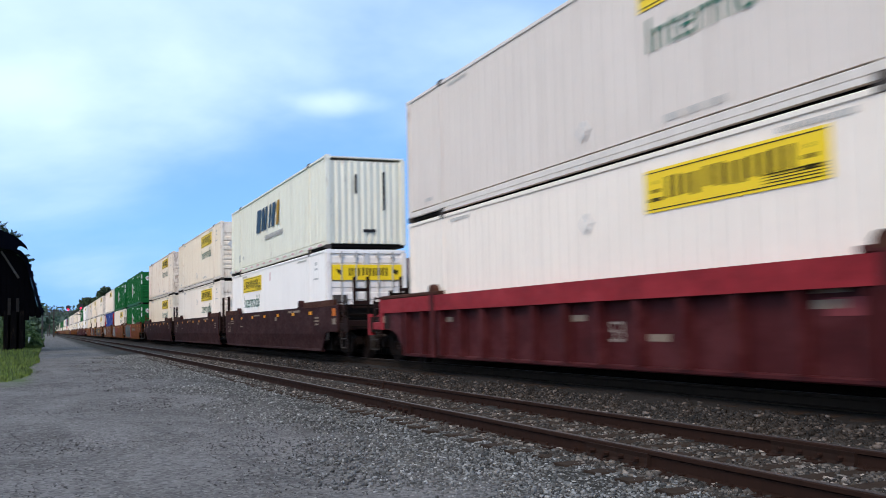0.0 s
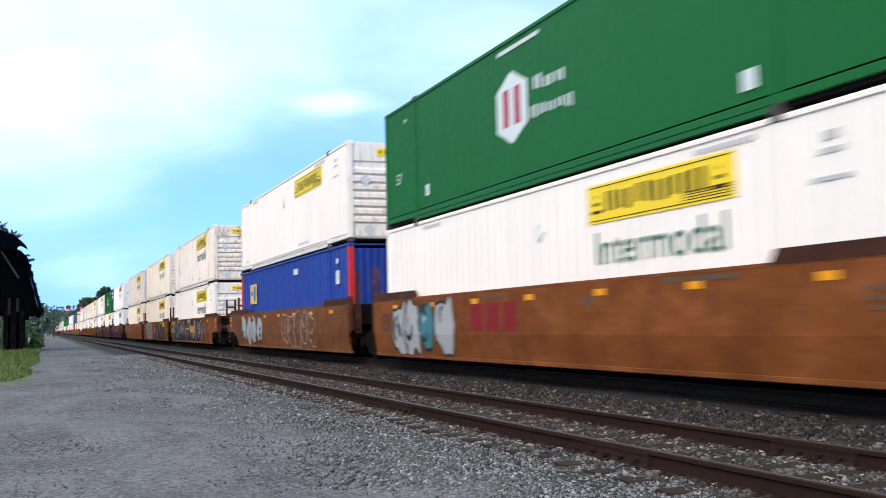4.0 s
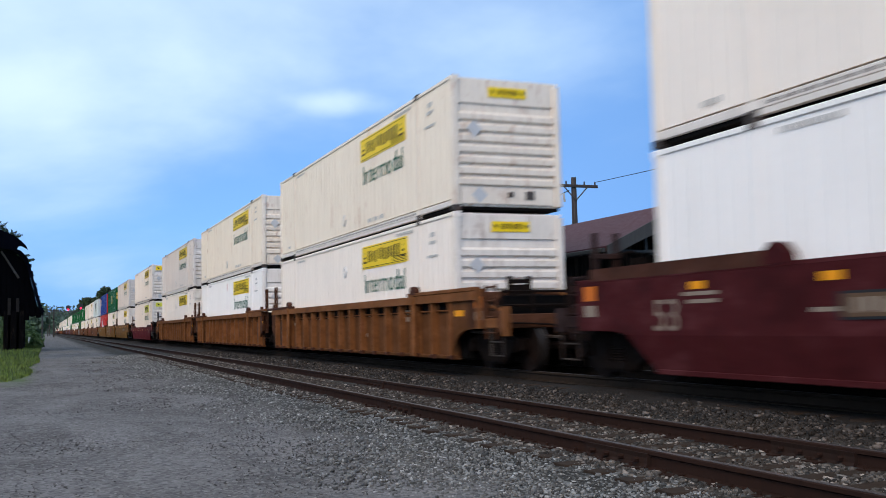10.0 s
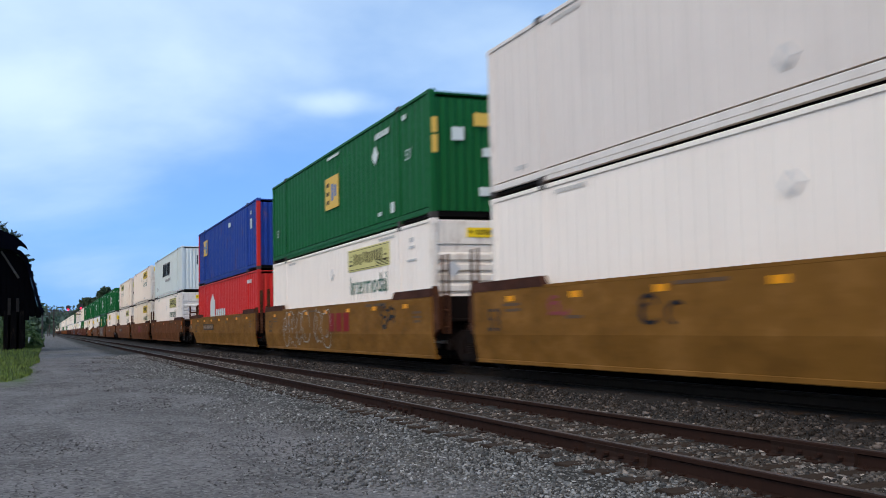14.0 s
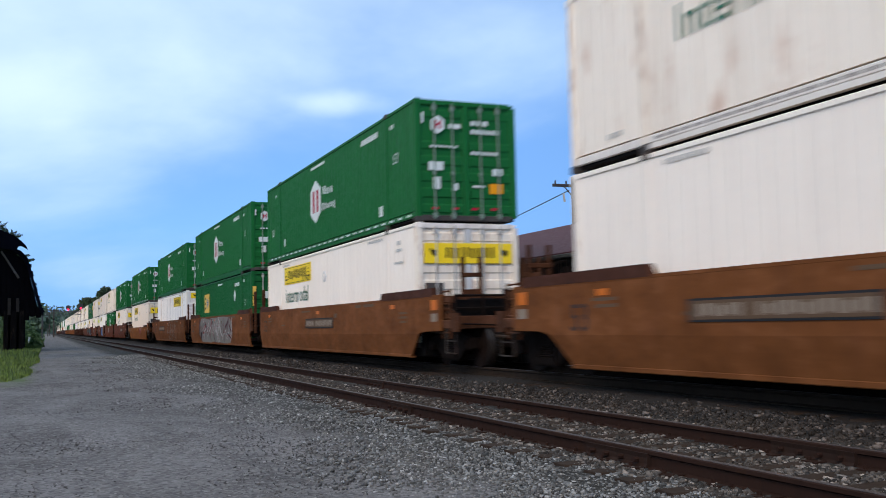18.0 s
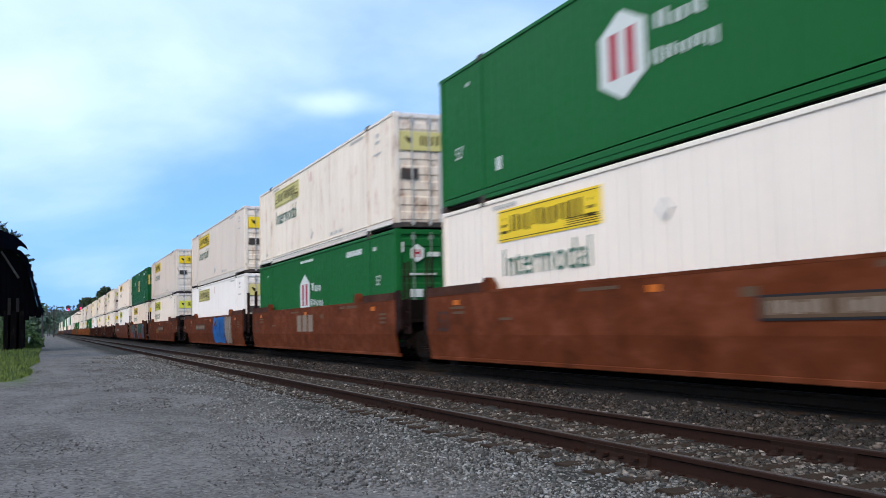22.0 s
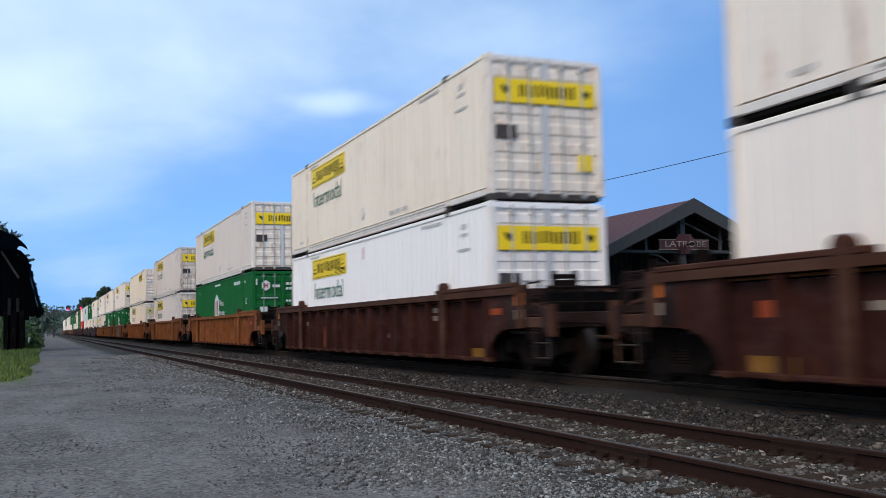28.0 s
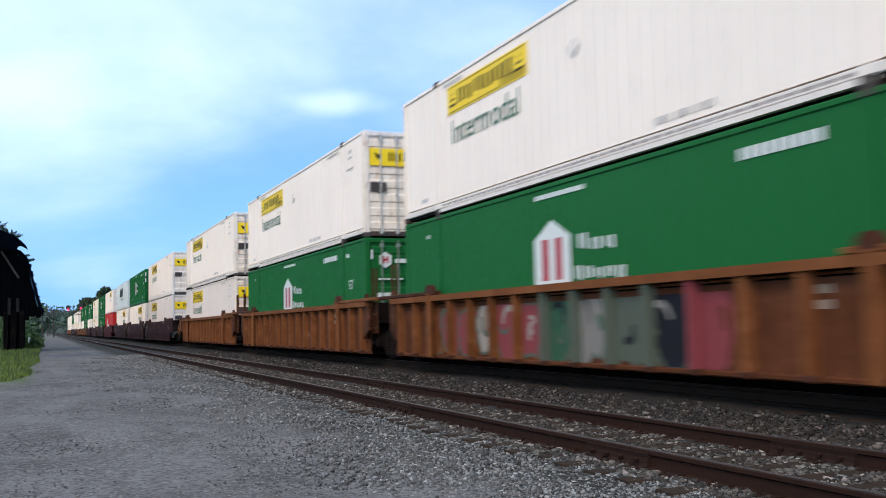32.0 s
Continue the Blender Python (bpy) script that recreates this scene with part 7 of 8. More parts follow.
def station():
    st = new("station_canopy")
    y0, y1 = 20.84, 62.0
    xl, xa, xr, ze, za = 13.0, 15.30, 17.65, 2.95, 4.02
    t = 0.14
    P = lambda name, mb, mat, lab="": part(name, mb, mat, st, lab)
    for s, (xa0, xe) in ((0, (xa, xl)), (1, (xa, xr))):
        ex = -0.28 if s == 0 else 0.28
        dz = 0.14
        P("roof_slope", MB().prism([(xa, za + t), (xe + ex, ze - dz + t), (xe + ex, ze - dz), (xa, za)], "y", y0 - 0.35, y1), BRICKRED, "faded red roofing")
        P("barge_board", MB().prism([(xa, za + t + 0.03), (xe + ex * 1.1, ze - dz + t), (xe + ex * 1.1, ze - dz - 0.16), (xa, za - 0.20)], "y", y0 - 0.42, y0 - 0.36), GREYWOOD, "peeling grey barge board")
        P("gutter", MB().bbox(xe + ex * 1.25 - 0.05, xe + ex * 1.25 + 0.05, y0 - 0.3, y1, ze - dz - 0.02, ze - dz + 0.09, 0.02), GREYWOOD)
    P("tie_beam", MB().bbox(xl + 0.1, xr - 0.1, y0 - 0.1, y0 + 0.06, 2.80, 2.88, 0.01), GREYWOOD)
    P("king_post", MB().bbox(xa - 0.25, xa - 0.09, y0 - 0.12, y0 + 0.06, -0.05, 3.80, 0.012), GREYWOOD)
    for x in (14.05, 16.35):
        P("strut", MB().bbox(x - 0.04, x + 0.04, y0 - 0.06, y0 + 0.02, 2.85, za - abs(x - xa) * 0.5 - 0.05, 0.01), GREYWOOD)
    for s in (-1, 1):
        P("rafter_tie", MB().rod((xa - 0.17 + s * 0.1, y0 - 0.02, 3.6), (xa - 0.17 + s * 1.3, y0 - 0.02, 3.1), 0.03, 6), GREYWOOD)
        arc = MB()
        pts = [(xa - 0.17 + s * (0.95 - 0.85 * math.sin(a)), y0, 1.9 + 0.88 * math.cos(a)) for a in np.linspace(0, 1.45, 8)]
        for a, b in zip(pts, pts[1:]):
            arc.rod(a, b, 0.022, 6)
        P("brace", arc, GREYWOOD)
    for y in np.arange(y0 + 6, y1, 6.5):
        P("post", MB().bbox(xa - 0.45, xa - 0.25, y - 0.1, y + 0.1, -0.05, 3.9, 0.02), DARKWOOD)
        P("tie_beam", MB().bbox(xl + 0.1, xr - 0.1, y - 0.08, y + 0.08, 2.78, 2.92, 0.01), DARKWOOD)
    P("ceiling", MB().prism([(xl, ze - 0.12), (xa, za - 0.06), (xr, ze - 0.12), (xr, ze - 0.16), (xa, za - 0.1), (xl, ze - 0.16)], "y", y0 + 0.3, y1 - 0.2), DARKWOOD)
    P("back_wall", MB().box(xr - 0.3, xr - 0.15, y0 + 1.0, y1, -0.05, ze - 0.1), DARKWOOD)
    # dark infill wall added to black out the shaded space under the roof
    P("end_wall", MB().prism([(xl + 0.4, -0.05), (xr - 0.3, -0.05), (xr - 0.3, 2.9), (xa, 3.85), (xl + 0.4, 2.9)], "y", y0 + 3.0, y0 + 3.15), DARKWOOD)
    P("front_wall", MB().box(xl + 0.5, xl + 0.62, y0 + 3.2, y1, -0.05, 2.9), DARKWOOD)
    # station name board: a keystone plate across a narrow board
    P("name_board", MB().box(14.37, 15.88, y0 - 0.17, y0 - 0.13, 2.90, 3.13), BOARDRED, "dark red name board")
    P("name_board_rim", MB().box(14.35, 15.90, y0 - 0.168, y0 - 0.128, 3.13, 3.15).box(14.35, 15.90, y0 - 0.168, y0 - 0.128, 2.88, 2.90), CREAMINK)
    P("keystone_plate", MB().prism([(14.93, 3.28), (15.33, 3.28), (15.33, 3.2), (15.40, 3.2), (15.33, 2.86), (15.26, 2.86), (15.26, 2.78), (15.0, 2.78), (15.0, 2.86), (14.93, 2.86), (14.86, 3.2), (14.93, 3.2)], "y", y0 - 0.20, y0 - 0.17), BOARDRED, "red keystone plate")
    part("lettering", lettering("LATROBE", 0.15, 1.25), DULLWHITE, st, at=(14.52, y0 - 0.205, 2.955))
    tagged(st, "open platform canopy with faded red gable roof", "station")


station()


def side_building():
    b = new("low_building")
    y0 = 36.0
    P = lambda name, mb, mat, lab="": part(name, mb, mat, b, lab)
    P("wall", MB().box(28.4, 35.0, y0, y0 + 0.2, -0.05, 4.75), GREENWALL)
    P("wall", MB().box(28.4, 28.6, y0 + 0.2, y0 + 14, -0.05, 4.9), GREENWALL)
    P("wall", MB().box(34.8, 35.0, y0 + 0.2, y0 + 14, -0.05, 4.6), GREENWALL)
    P("wall", MB().box(28.4, 35.0, y0 + 14, y0 + 14.2, -0.05, 4.6), GREENWALL)
    for i in range(20):
        P("siding_board", MB().box(28.36, 35.02, y0 - 0.025, y0 - 0.002, 0.2 + i * 0.22, 0.39 + i * 0.22), GREENWALL)
    P("roof", MB().prism([(28.0, 5.28), (35.6, 4.66), (35.6, 4.52), (28.0, 5.1)], "y", y0 - 0.5, y0 + 14.5), GREYWOOD, "low-pitched roof")
    P("fascia", MB().prism([(28.0, 5.36), (35.65, 4.74), (35.65, 4.62), (28.0, 5.24)], "y", y0 - 0.56, y0 - 0.505), WHITETRIM, "white roof edge")
    tagged(b, "low grey-green building with white roof edge", "building")


side_building()


def utility_pole(x, y, h, label):
    p = new("utility_pole")
    P = lambda name, mb, mat, lab="": part(name, mb, mat, p, lab)
    P("shaft", MB().rod((x, y, -0.1), (x, y, h), 0.19, 12, 0.14), POLEWOOD)
    P("crossarm", MB().bbox(x - 1.35, x + 1.35, y - 0.22, y - 0.10, h - 0.55, h - 0.40, 0.012), POLEWOOD)
    for s in (-1, 1):
        P("brace", MB().rod((x, y - 0.2, h - 1.25), (x + s * 0.72, y - 0.2, h - 0.52), 0.03, 6), POLEWOOD)
        for k in (0.55, 1.2):
            P("insulator", MB().rod((x + s * k, y - 0.16, h - 0.40), (x + s * k, y - 0.16, h - 0.22), 0.05, 8, 0.035), GREYWOOD)
    P("cutout", MB().rod((x - 0.75, y - 0.2, h - 0.9), (x - 0.72, y - 0.25, h - 1.35), 0.06, 8), GREYINK)
    P("bracket", MB().box(x - 0.25, x + 0.25, y - 0.24, y + 0.24, h - 2.7, h - 2.55), STEEL)
    return tagged(p, label, "utility pole")


utility_pole(26.0, 45.0, 8.75, "dark wooden utility pole with one crossarm")


def sagging(name, a, b, sag, r, label):
    a, b = Vector(a), Vector(b)
    pts = [a.lerp(b, i / 24) - Vector((0, 0, sag * 4 * (i / 24) * (1 - i / 24))) for i in range(25)]
    side = (b - a).cross(Vector((0, 0, 1))).normalized()
    mb = MB()
    ring = lambda p: [p + side * r * math.cos(k * 1.2566) + Vector((0, 0, r * math.sin(k * 1.2566))) for k in range(5)]
    for p in pts:
        mb.v += [tuple(q) for q in ring(p)]
    for i in range(24):
        mb.f += [(5 * i + k, 5 * i + (k + 1) % 5, 5 * i + 5 + (k + 1) % 5, 5 * i + 5 + k) for k in range(5)]
    mb.m = [0] * len(mb.f)
    ob = part(name, mb, BLACK)
    return tagged(ob, label, "cable")


sagging("overhead_wire", (27.2, 44.84, 8.5), (34.0, 19.5, 10.2), 0.25, 0.018, "thin dark overhead wire")
sagging("overhead_wire", (25.7, 45.0, 8.05), (39.67, 90.0, 9.66), 0.05, 0.03, "thin dark overhead wire")

# ---------------------------------------------------------------- left shed
def leaf_material(name, dark, light):
    m, nt, bs, N, lk = nodes_of(name)
    g = N("ShaderNodeNewGeometry")
    v = N("ShaderNodeTexCoord").outputs["Object"]
    big = noisy(N, lk, v, 0.6, 3)
    c = mixed(N, lk, g.outputs["Random Per Island"], dark, light)
    c = mixed(N, lk, ramped(N, lk, big, 0.4, 0.7, 0, 0.5), c, dark)
    lk(c, bs.inputs["Base Color"])
    bs.inputs["Roughness"].default_value = 0.7
    return m


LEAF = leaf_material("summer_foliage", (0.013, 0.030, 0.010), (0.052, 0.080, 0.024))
# paler, bluer leaves: distance haze is put into the colour
FARLEAF = leaf_material("hazed_summer_foliage", (0.035, 0.07, 0.045), (0.075, 0.115, 0.06))
BARK = paint("grey_brown_bark", (0.07, 0.055, 0.045), 0.4, 0.0, 0.9)
BLADE = leaf_material("verge_grass", (0.016, 0.036, 0.006), (0.150, 0.205, 0.020))
BUSHLEAF = leaf_material("verge_bush_foliage", (0.022, 0.052, 0.012), (0.095, 0.16, 0.038))


def leaves(mb_pts, size, seed):
    """Arrays for a cloud of small leaf faces at the points."""
    rng = np.random.default_rng(seed)
    n = len(mb_pts)
    a = rng.normal(size=(n, 3)); a /= np.linalg.norm(a, axis=1)[:, None]
    b = np.cross(a, rng.normal(size=(n, 3))); b /= np.linalg.norm(b, axis=1)[:, None]
    s = size * rng.uniform(0.5, 1.3, (n, 1))
    v = np.stack([mb_pts - a * s, mb_pts + b * s * 0.55, mb_pts + a * s, mb_pts - b * s * 0.55], 1)
    return v.reshape(-1, 3), np.arange(n * 4).reshape(-1, 4)


def leaf_object(name, v, f, mat, parent=None):
    me = bpy.data.meshes.new(name)
    me.from_pydata(v.tolist(), [], f.tolist())
    me.materials.append(mat)
    ob = new(name, me)
    ob.parent = parent
    return ob


def tree(x, y, z, h, r, seed, label, mat=LEAF, count=2600, size=0.16, tag="tree"):
    rng = np.random.default_rng(seed)
    t = new(tag)
    tr = MB()
    top = Vector((x + rng.uniform(-0.3, 0.3), y, z + h * 0.72))
    tr.rod((x, y, z - 0.1), (x, y, z + h * 0.35), 0.035 * h, 9, 0.026 * h).rod((x, y, z + h * 0.35), top, 0.026 * h, 8, 0.008 * h)
    blobs = []
    for k in range(9):
        a, q = rng.uniform(0, 6.28), rng.uniform(0.35, 0.95)
        tip = Vector((x + r * 0.75 * q * math.cos(a), y + r * 0.75 * q * math.sin(a), z + h * rng.uniform(0.45, 0.95)))
        tr.rod((x, y, z + h * rng.uniform(0.25, 0.5)), tip, 0.012 * h, 6, 0.004 * h)
        blobs.append((tip, r * rng.uniform(0.30, 0.52)))
    blobs.append((top + Vector((0, 0, h * 0.14)), r * 0.42))
    part("trunk", tr, BARK, t)
    pts = []
    for c, q in blobs:
        k = count // len(blobs)
        d = rng.normal(size=(k, 3)); d /= np.linalg.norm(d, axis=1)[:, None]
        pts.append(np.array(c) + d * q * (rng.random((k, 1)) ** 0.45) * np.array([1, 1, 0.85]))
    v, f = leaves(np.concatenate(pts), size, seed + 1)
    leaf_object("crown", v, f, mat, t)
    return tagged(t, label, "tree")


SHEDWOOD = paint("near_black_shed_timber", (0.003, 0.0026, 0.0032), 0.2, 0.0, 0.95, (0.004, 0.003, 0.003), spec=0.02)
BAREWOOD = paint("bare_grey_brown_timber", (0.075, 0.055, 0.045), 0.4, 0.0, 0.9, (0.03, 0.022, 0.018))
POSTWOOD = paint("half_black_timber", (0.005, 0.004, 0.004), 0.5, 0.3, 0.9, (0.004, 0.003, 0.003), (0.045, 0.03, 0.02), spec=0.03)
SPLITWOOD = paint("split_brown_timber", (0.020, 0.014, 0.011), 0.5, 0.0, 0.9, (0.004, 0.003, 0.003))
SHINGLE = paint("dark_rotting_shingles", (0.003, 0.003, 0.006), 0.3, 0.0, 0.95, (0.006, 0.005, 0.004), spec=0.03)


def old_shed():
    """A derelict trackside shed: steep ragged roof on heavy posts, open below."""
    sh = new("derelict_shed")
    rnd = random.Random(7)
    P = lambda name, mb, mat, lab="": part(name, mb, mat, sh, lab)
    y0, y1 = 75.0, 88.0
    # outline of the slope: flared eave, steep above
    slope = [(-0.12, 2.62), (-0.42, 3.5), (-0.72, 4.7), (-0.98, 5.7), (-1.16, 6.25), (-1.62, 6.82), (-3.4, 7.4), (-6.5, 8.0)]
    for (xa, za), (xb, zb) in zip(slope, slope[1:]):
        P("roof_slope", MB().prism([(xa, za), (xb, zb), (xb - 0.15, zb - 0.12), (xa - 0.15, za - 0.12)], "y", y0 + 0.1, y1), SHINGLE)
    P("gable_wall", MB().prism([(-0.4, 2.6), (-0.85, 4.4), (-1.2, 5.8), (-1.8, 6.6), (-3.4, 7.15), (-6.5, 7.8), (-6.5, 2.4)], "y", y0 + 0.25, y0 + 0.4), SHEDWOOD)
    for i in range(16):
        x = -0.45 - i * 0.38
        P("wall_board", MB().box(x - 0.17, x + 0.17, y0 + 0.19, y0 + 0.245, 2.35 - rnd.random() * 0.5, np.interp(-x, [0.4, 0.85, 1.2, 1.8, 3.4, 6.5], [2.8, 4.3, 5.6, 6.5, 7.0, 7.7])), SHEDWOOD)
    for i in range(46):              # torn shingles along the edge
        f = i / 45 * 5.99
        k = int(f)
        (xa, za), (xb, zb) = slope[k], slope[k + 1]
        x, z = xa + (xb - xa) * (f - k), za + (zb - za) * (f - k)
        w = rnd.uniform(0.10, 0.28)
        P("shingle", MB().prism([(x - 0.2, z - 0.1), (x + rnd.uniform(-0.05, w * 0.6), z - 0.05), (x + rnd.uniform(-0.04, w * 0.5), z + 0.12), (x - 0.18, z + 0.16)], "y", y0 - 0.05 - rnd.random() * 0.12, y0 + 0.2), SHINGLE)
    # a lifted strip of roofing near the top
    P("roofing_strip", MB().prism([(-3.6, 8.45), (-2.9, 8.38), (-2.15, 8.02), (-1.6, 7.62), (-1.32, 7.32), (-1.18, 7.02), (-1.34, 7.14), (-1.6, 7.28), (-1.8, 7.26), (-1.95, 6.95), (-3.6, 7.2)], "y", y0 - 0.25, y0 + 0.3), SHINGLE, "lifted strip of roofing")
    P("brace", MB().rod((-2.9, y0 + 0.1, 6.9), (-1.75, y0 + 0.1, 5.0), 0.075, 6), BAREWOOD, "bare weathered brace")
    for x, w in ((-2.55, 0.16), (-2.05, 0.2), (-1.55, 0.16)):
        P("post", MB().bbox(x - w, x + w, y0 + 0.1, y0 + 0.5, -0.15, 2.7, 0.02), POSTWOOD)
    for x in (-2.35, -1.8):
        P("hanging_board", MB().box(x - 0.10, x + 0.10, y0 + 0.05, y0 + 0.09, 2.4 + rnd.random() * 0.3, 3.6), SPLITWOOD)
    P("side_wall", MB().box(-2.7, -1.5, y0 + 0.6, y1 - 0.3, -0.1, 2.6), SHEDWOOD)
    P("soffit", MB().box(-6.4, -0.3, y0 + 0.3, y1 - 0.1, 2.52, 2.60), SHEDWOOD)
    tagged(sh, "derelict near-black shed with ragged shingle roof beside the lot", "shed")
    rg = np.random.default_rng(3)
    sprigs = []
    for x, z, h in ((-3.1, 8.3, 0.75), (-2.85, 8.35, 0.6), (-2.6, 8.2, 0.35), (-2.25, 8.0, 0.35), (-1.95, 7.85, 0.28), (-1.3, 6.5, 0.25), (-1.1, 6.2, 0.15)):
        for k in range(6):
            tip = np.array([x + rg.normal(0, 0.22), 75.1, z + h * rg.uniform(0.6, 1.1)])
            u = rg.random((18, 1))
            sprigs.append(np.array([x, 75.1, z]) * (1 - u) + tip * u + rg.normal(0, 0.035, (18, 3)))
    v, f = leaves(np.concatenate(sprigs), 0.085, 4)
    tagged(leaf_object("roof_weeds", v, f, LEAF), "small weeds growing on the shed roof", "plant", kind="stuff")


old_shed()


def bush(x, y, z, rx, rz, seed, n=900, size=0.10, mat=BUSHLEAF):
    rng = np.random.default_rng(seed)
    d = rng.normal(size=(n, 3)); d /= np.linalg.norm(d, axis=1)[:, None]
    lump = 1 + 0.35 * np.sin(d[:, :1] * 5 + seed) * np.cos(d[:, 1:2] * 4)
    pts = np.array([x, y, z]) + np.abs(d * np.array([0, 0, 1])) * rz * lump + d * np.array([1, 1, 0]) * rx * lump * rng.random((n, 1)) ** 0.3
    b = new("bush")
    st = MB()
    for k in range(5):
        st.rod((x, y, z - 0.05), (x + rng.uniform(-0.6, 0.6) * rx, y + rng.uniform(-0.6, 0.6) * rx, z + rz * rng.uniform(0.4, 0.8)), 0.03, 5, 0.012)
    part("stems", st, BARK, b)
    v, f = leaves(pts, size, seed + 5)
    leaf_object("foliage", v, f, mat, b)
    return tagged(b, "leafy green bush at the edge of the lot", "bush", "bushes beside the lot")


for i, (bx, by, rx, rz) in enumerate(((-2.4, 108, 1.6, 2.6), (-1.9, 122, 1.3, 2.0), (-1.7, 140, 1.3, 1.6), (-2.6, 96, 1.3, 1.5), (-3.2, 118, 2.4, 4.6), (-4.6, 150, 2.5, 5.0), (-2.0, 175, 1.4, 1.8), (-0.9, 98, 0.7, 0.8), (-0.9, 90, 0.5, 0.6), (-5.5, 100, 3.0, 5.0))):
    bush(bx, by, -0.2, rx, rz, 20 + i, 1100, 0.16)


def grass():
    rng = np.random.default_rng(8)
    n = 16000
    y = 29 * (130 / 29) ** rng.random(n)
    edge = -0.35 - 0.35 * np.sin(y * 0.35) * np.clip((60 - y) / 30, 0, 1) - np.clip((36 - y) / 8, 0, 1) * 1.0
    x = edge - rng.exponential(1.3, n)
    z = ground_z(x, y)
    h = rng.uniform(0.05, 0.16, n) * np.interp(y, [29, 60, 130], [0.8, 1.6, 3.5])
    a = rng.uniform(0, 6.28, n)
    w = h * 0.22
    base = np.stack([x, y, z - 0.02], 1)
    d = np.stack([np.cos(a), np.sin(a), 0 * a], 1)
    lean = np.stack([rng.normal(0, 0.25, n), rng.normal(0, 0.25, n), np.ones(n)], 1)
    v = np.stack([base - d * w[:, None], base + d * w[:, None], base + lean * h[:, None]], 1).reshape(-1, 3)
    tagged(leaf_object("grass", v, np.arange(n * 3).reshape(-1, 3), BLADE), "short bright green grass on the verge", "grass", kind="stuff")


grass()


def marker_post(x, y, h, label):
    mp = new("marker_post")
    part("post", MB().bbox(x - 0.09, x + 0.09, y - 0.05, y + 0.05, -0.2, h, 0.01), WHITETRIM, mp)
    part("cap", MB().bbox(x - 0.11, x + 0.11, y - 0.07, y + 0.07, h, h + 0.05, 0.01), GREYWOOD, mp)
    return tagged(mp, label, "post")


marker_post(-1.25, 92, 0.75, "short white post in the weeds")
marker_post(-1.75, 92, 0.55, "short white post in the weeds")

# ---------------------------------------------------------------- distance
RED_LIGHT = plain("red_signal_light", (1.0, 0.02, 0.06), 0.4, 0.0, 2.6)
GANTRY = paint("dark_gantry_steel", (0.03, 0.032, 0.036), 0.3, 0.1, 0.6)


def signal_gantry():
    g = new("signal_gantry")
    y = 250.0
    P = lambda name, mb, mat, lab="": part(name, mb, mat, g, lab)
    for x in (-0.6, 18.0):
        P("mast", MB().bbox(x - 0.2, x + 0.2, y - 0.2, y + 0.2, -0.2, 6.1, 0.03), GANTRY)
    P("truss", MB().bbox(-0.8, 18.2, y - 0.05, y + 0.05, 5.95, 6.08, 0.02).bbox(-0.8, 18.2, y - 0.05, y + 0.05, 5.15, 5.28, 0.02), GANTRY)
    for k in range(16):
        x = -0.6 + k * 1.16
        P("lattice", MB().rod((x, y, 5.2 if k % 2 else 6.0), (x + 1.16, y, 6.0 if k % 2 else 5.2), 0.05, 5), GANTRY)
    for x, zt in ((5.1, 7.2), (7.9, 7.5), (10.2, 7.0)):
        P("signal_mast", MB().rod((x, y - 0.1, 6.0), (x, y - 0.1, zt - 0.3), 0.07, 6), GANTRY)
        P("signal_head", MB().rod((x, y - 0.35, zt - 0.25), (x, y - 0.2, zt - 0.25), 0.55, 14), GANTRY, "round black signal head")
        P("signal_light", MB().rod((x, y - 0.50, zt - 0.75), (x, y - 0.3, zt - 0.75), 0.24, 12), RED_LIGHT, "glowing red signal light")
        P("hood", MB().box(x - 0.45, x + 0.45, y - 0.55, y - 0.2, zt - 0.34, zt - 0.27), GANTRY)
    tagged(g, "steel signal bridge with red lights over the tracks", "signal")


signal_gantry()
for i, (x, y, h) in enumerate(((2.0, 260, 7.0), (0.8, 330, 8.0), (1.6, 420, 9.0))):
    utility_pole(x, y, h, "distant wooden line pole beside the track")

# the tree group behind the far train, and the woods on the horizon
for i, (x, y, h, r) in enumerate(((17.8, 350, 15.8, 4.4), (21.5, 353, 16.0, 4.8), (14.6, 352, 13.0, 3.6), (12.2, 356, 10.6, 3.0), (25.5, 358, 16.0, 5.0), (30, 365, 14.0, 5.0), (10.2, 360, 8.4, 2.4))):
    tree(x, y, -0.1, h, r, 60 + i, "dark leafy tree beyond the train", LEAF, 4200, 0.45)
for i, (x, y, h, r) in enumerate(((52.2, 62, 8.3, 1.9), (53.8, 63, 8.9, 2.1), (55.4, 62.5, 9.3, 2.2), (57.2, 61, 9.6, 2.1), (58.6, 62, 9.8, 2.0), (60.2, 62, 8.3, 1.6), (61.3, 61, 7.4, 1.3))):
    tree(x, y, -0.1, h * 0.98, r, 80 + i, "leafy tree behind the low building", LEAF, 5200, 0.13)


# unseen trees along the lot from beside the shed on, added to shade the far train
for i in range(11):
    y = 52.0 + 15.5 * i
    tree(-7.4 - 0.044 * (y - 45) - 1.3 * (i % 3), y, -0.2, 18.0 + 2.2 * math.sin(i * 2.1), 4.6, 130 + i, "unseen tall leafy tree added to shade the far train", LEAF, 3600, 0.5)


def far_woods(name, pts, seed, size, label):
    rng = np.random.default_rng(seed)
    out = []
    for x, y, h, r in pts:
        k = 150
        d = rng.normal(size=(k, 3)); d /= np.linalg.norm(d, axis=1)[:, None]
        out.append(np.array([x, y, h * 0.55]) + d * np.array([r, r, h * 0.5]) * rng.random((k, 1)) ** 0.35)
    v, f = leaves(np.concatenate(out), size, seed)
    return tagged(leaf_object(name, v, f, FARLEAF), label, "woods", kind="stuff")


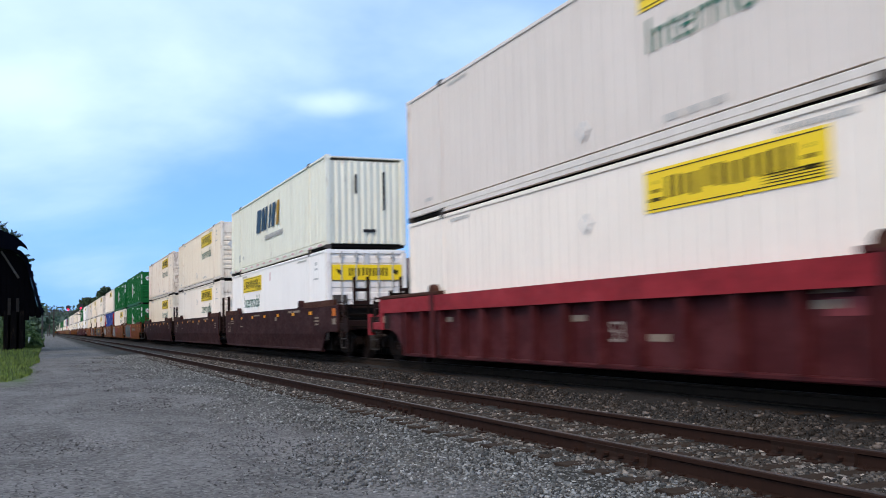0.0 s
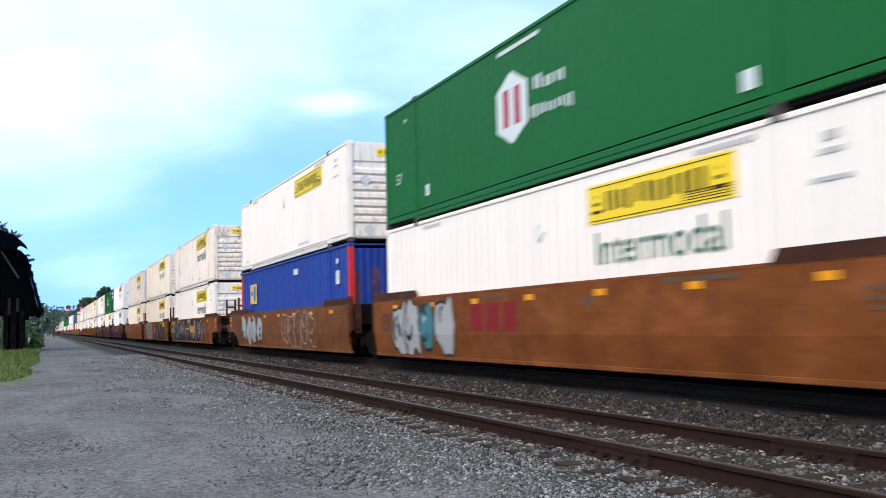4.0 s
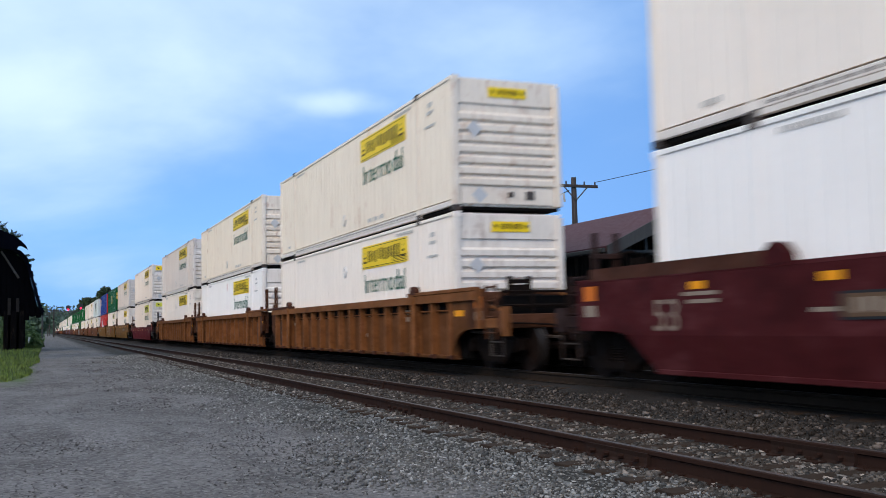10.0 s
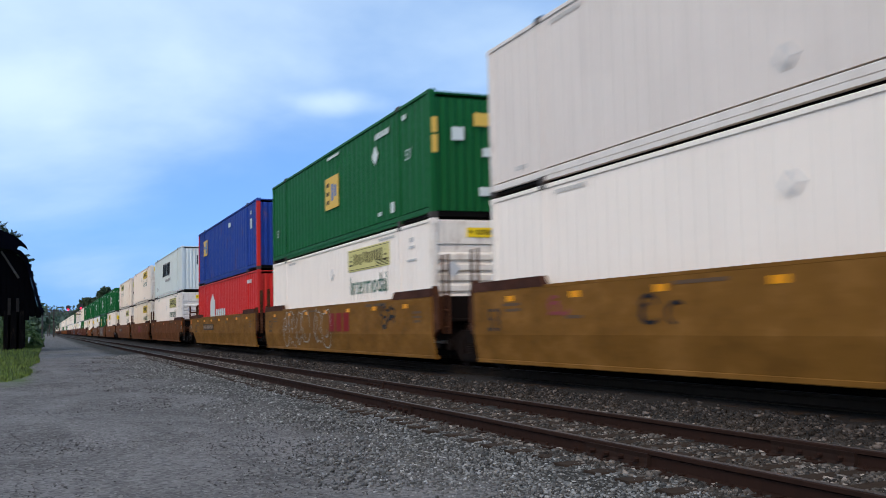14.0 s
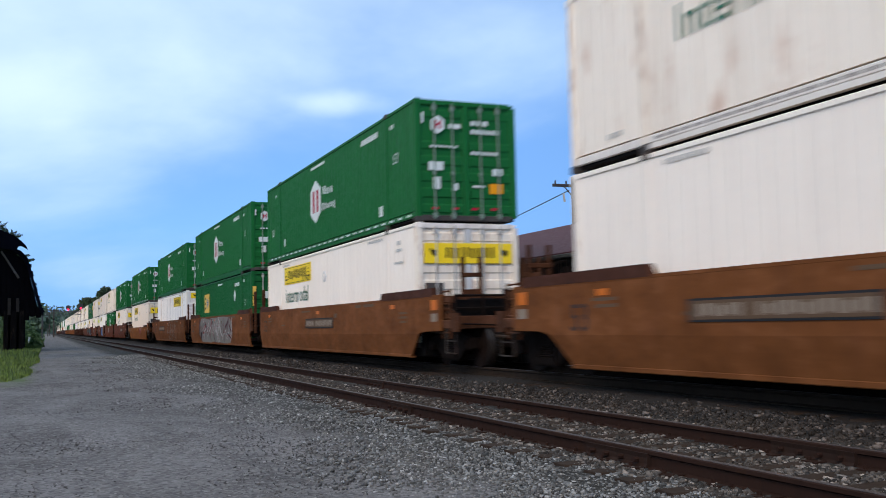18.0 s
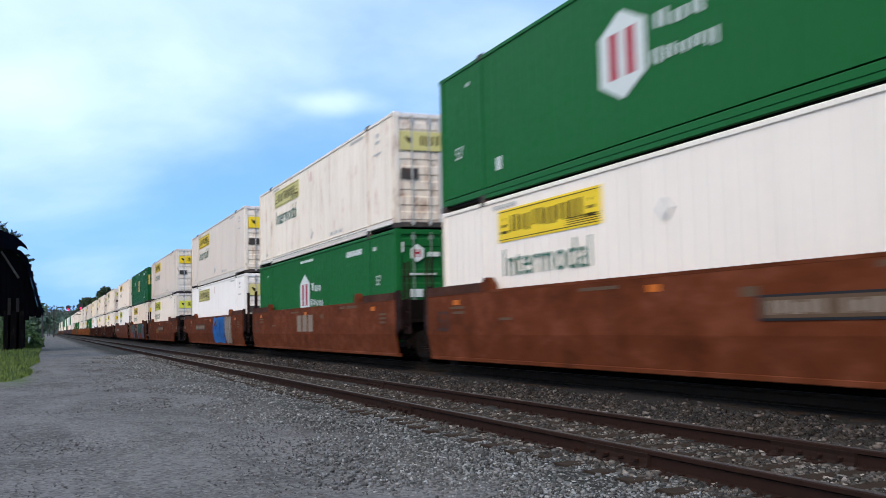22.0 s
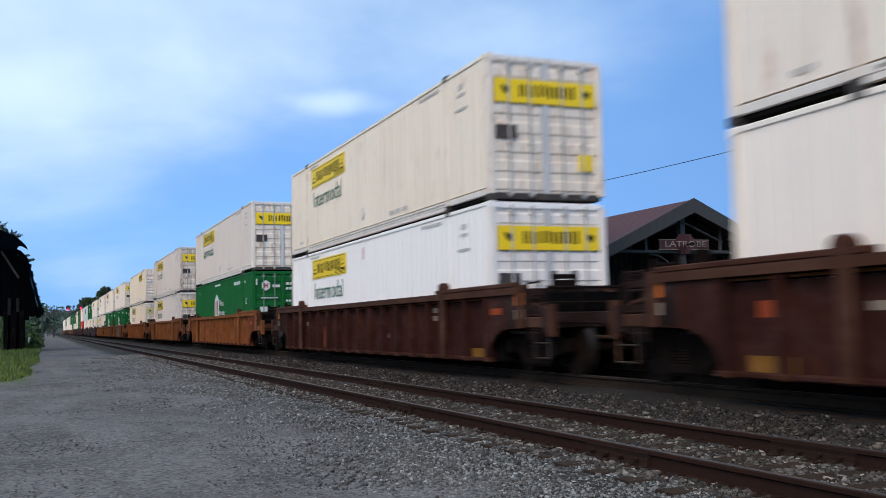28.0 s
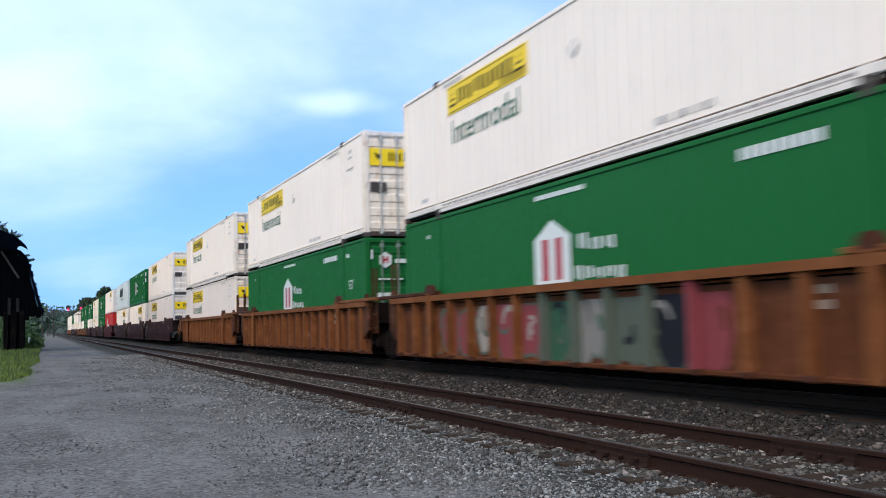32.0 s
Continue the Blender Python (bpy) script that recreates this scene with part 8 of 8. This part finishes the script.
rng = random.Random(4)
row = [(-60 + rng.uniform(0, 120), 560 + rng.uniform(0, 140), rng.uniform(11, 17), rng.uniform(4, 7)) for _ in range(70)]
row += [(-14 + rng.uniform(-30, 12), 190 + rng.uniform(0, 120), rng.uniform(5, 9), rng.uniform(2, 4)) for _ in range(34)]
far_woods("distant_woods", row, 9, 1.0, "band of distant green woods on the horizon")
row = [(-900 + rng.uniform(0, 2600), 1200 + rng.uniform(0, 260), rng.uniform(22, 40), rng.uniform(14, 26)) for _ in range(220)]
row += [(90 + rng.uniform(0, 500), 60 + rng.uniform(0, 420), rng.uniform(8, 13), rng.uniform(4, 7)) for _ in range(150)]
row += [(-60 - rng.uniform(0, 300), -200 + rng.uniform(0, 480), rng.uniform(9, 15), rng.uniform(4, 8)) for _ in range(130)]
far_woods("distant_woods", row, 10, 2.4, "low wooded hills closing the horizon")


# ridge leaves carry the blue of haze in their colour
RIDGELEAF = leaf_material("hazed_ridge_foliage", (0.012, 0.024, 0.020), (0.030, 0.050, 0.040))


def wooded_ridge():
    """A low wooded ridge closing the track's end: lumpy crowns on a steep bank."""
    xs = np.arange(-420, 700, 3.0)
    rows = ((880, 0.0), (884, 0.45), (890, 0.8), (902, 1.0), (930, 0.95), (990, 0.0))
    v = []
    for x in xs:
        top = 19 + 5 * noise.noise((x * 0.012, 3, 0)) + 3 * noise.noise((x * 0.09, 7, 0)) + 1.6 * noise.noise((x * 0.31, 1, 0))
        v += [(x, y + 5 * noise.noise((x * 0.1, y, 2)), -0.5 + top * k * (1 + 0.08 * noise.noise((x * 0.3, y, 5)))) for y, k in rows]
    n = len(rows)
    f = [(i * n + k, (i + 1) * n + k, (i + 1) * n + k + 1, i * n + k + 1) for i in range(len(xs) - 1) for k in range(n - 1)]
    me = bpy.data.meshes.new("backdrop")
    me.from_pydata(v, [], f)
    me.materials.append(RIDGELEAF)
    tagged(new("backdrop", me), "low dark wooded ridge on the skyline", "ridge", kind="structure")


wooded_ridge()


# ---------------------------------------------------------------- what moves
def motions():
    # wheels spin while their car is near; elsewhere they stand
    for w, u, off in WHEELS:
        y = START[u] + off
        arrive = (y - 45.0) / 25.77
        leave = (y - 5.0) / 25.92
        if leave < 0 or arrive > SECONDS:
            continue
        f0, f1 = max(0, int(arrive * FPS)), min(int(SECONDS * FPS), int(leave * FPS))
        x0, y0, z0 = w.matrix_basis.translation
        rows = [(0.0, pose(x0, y0, z0))] if f0 > 0 else []
        for k, f in enumerate(range(f0, f1 + 1)):
            rows.append((f / FPS, pose(x0, y0, z0, 84.0 * k)))
        if f1 < SECONDS * FPS:
            rows.append((SECONDS, rows[-1][1]))
        walk(w, rows)
    beats = [0, 4, 8, 12, 16, 20, 24, 28, 32]
    for ob, y, z in MOVERS:
        walk(ob, [(t, pose(MAIN_X, y - travelled(t), z)) for t in beats])


motions()
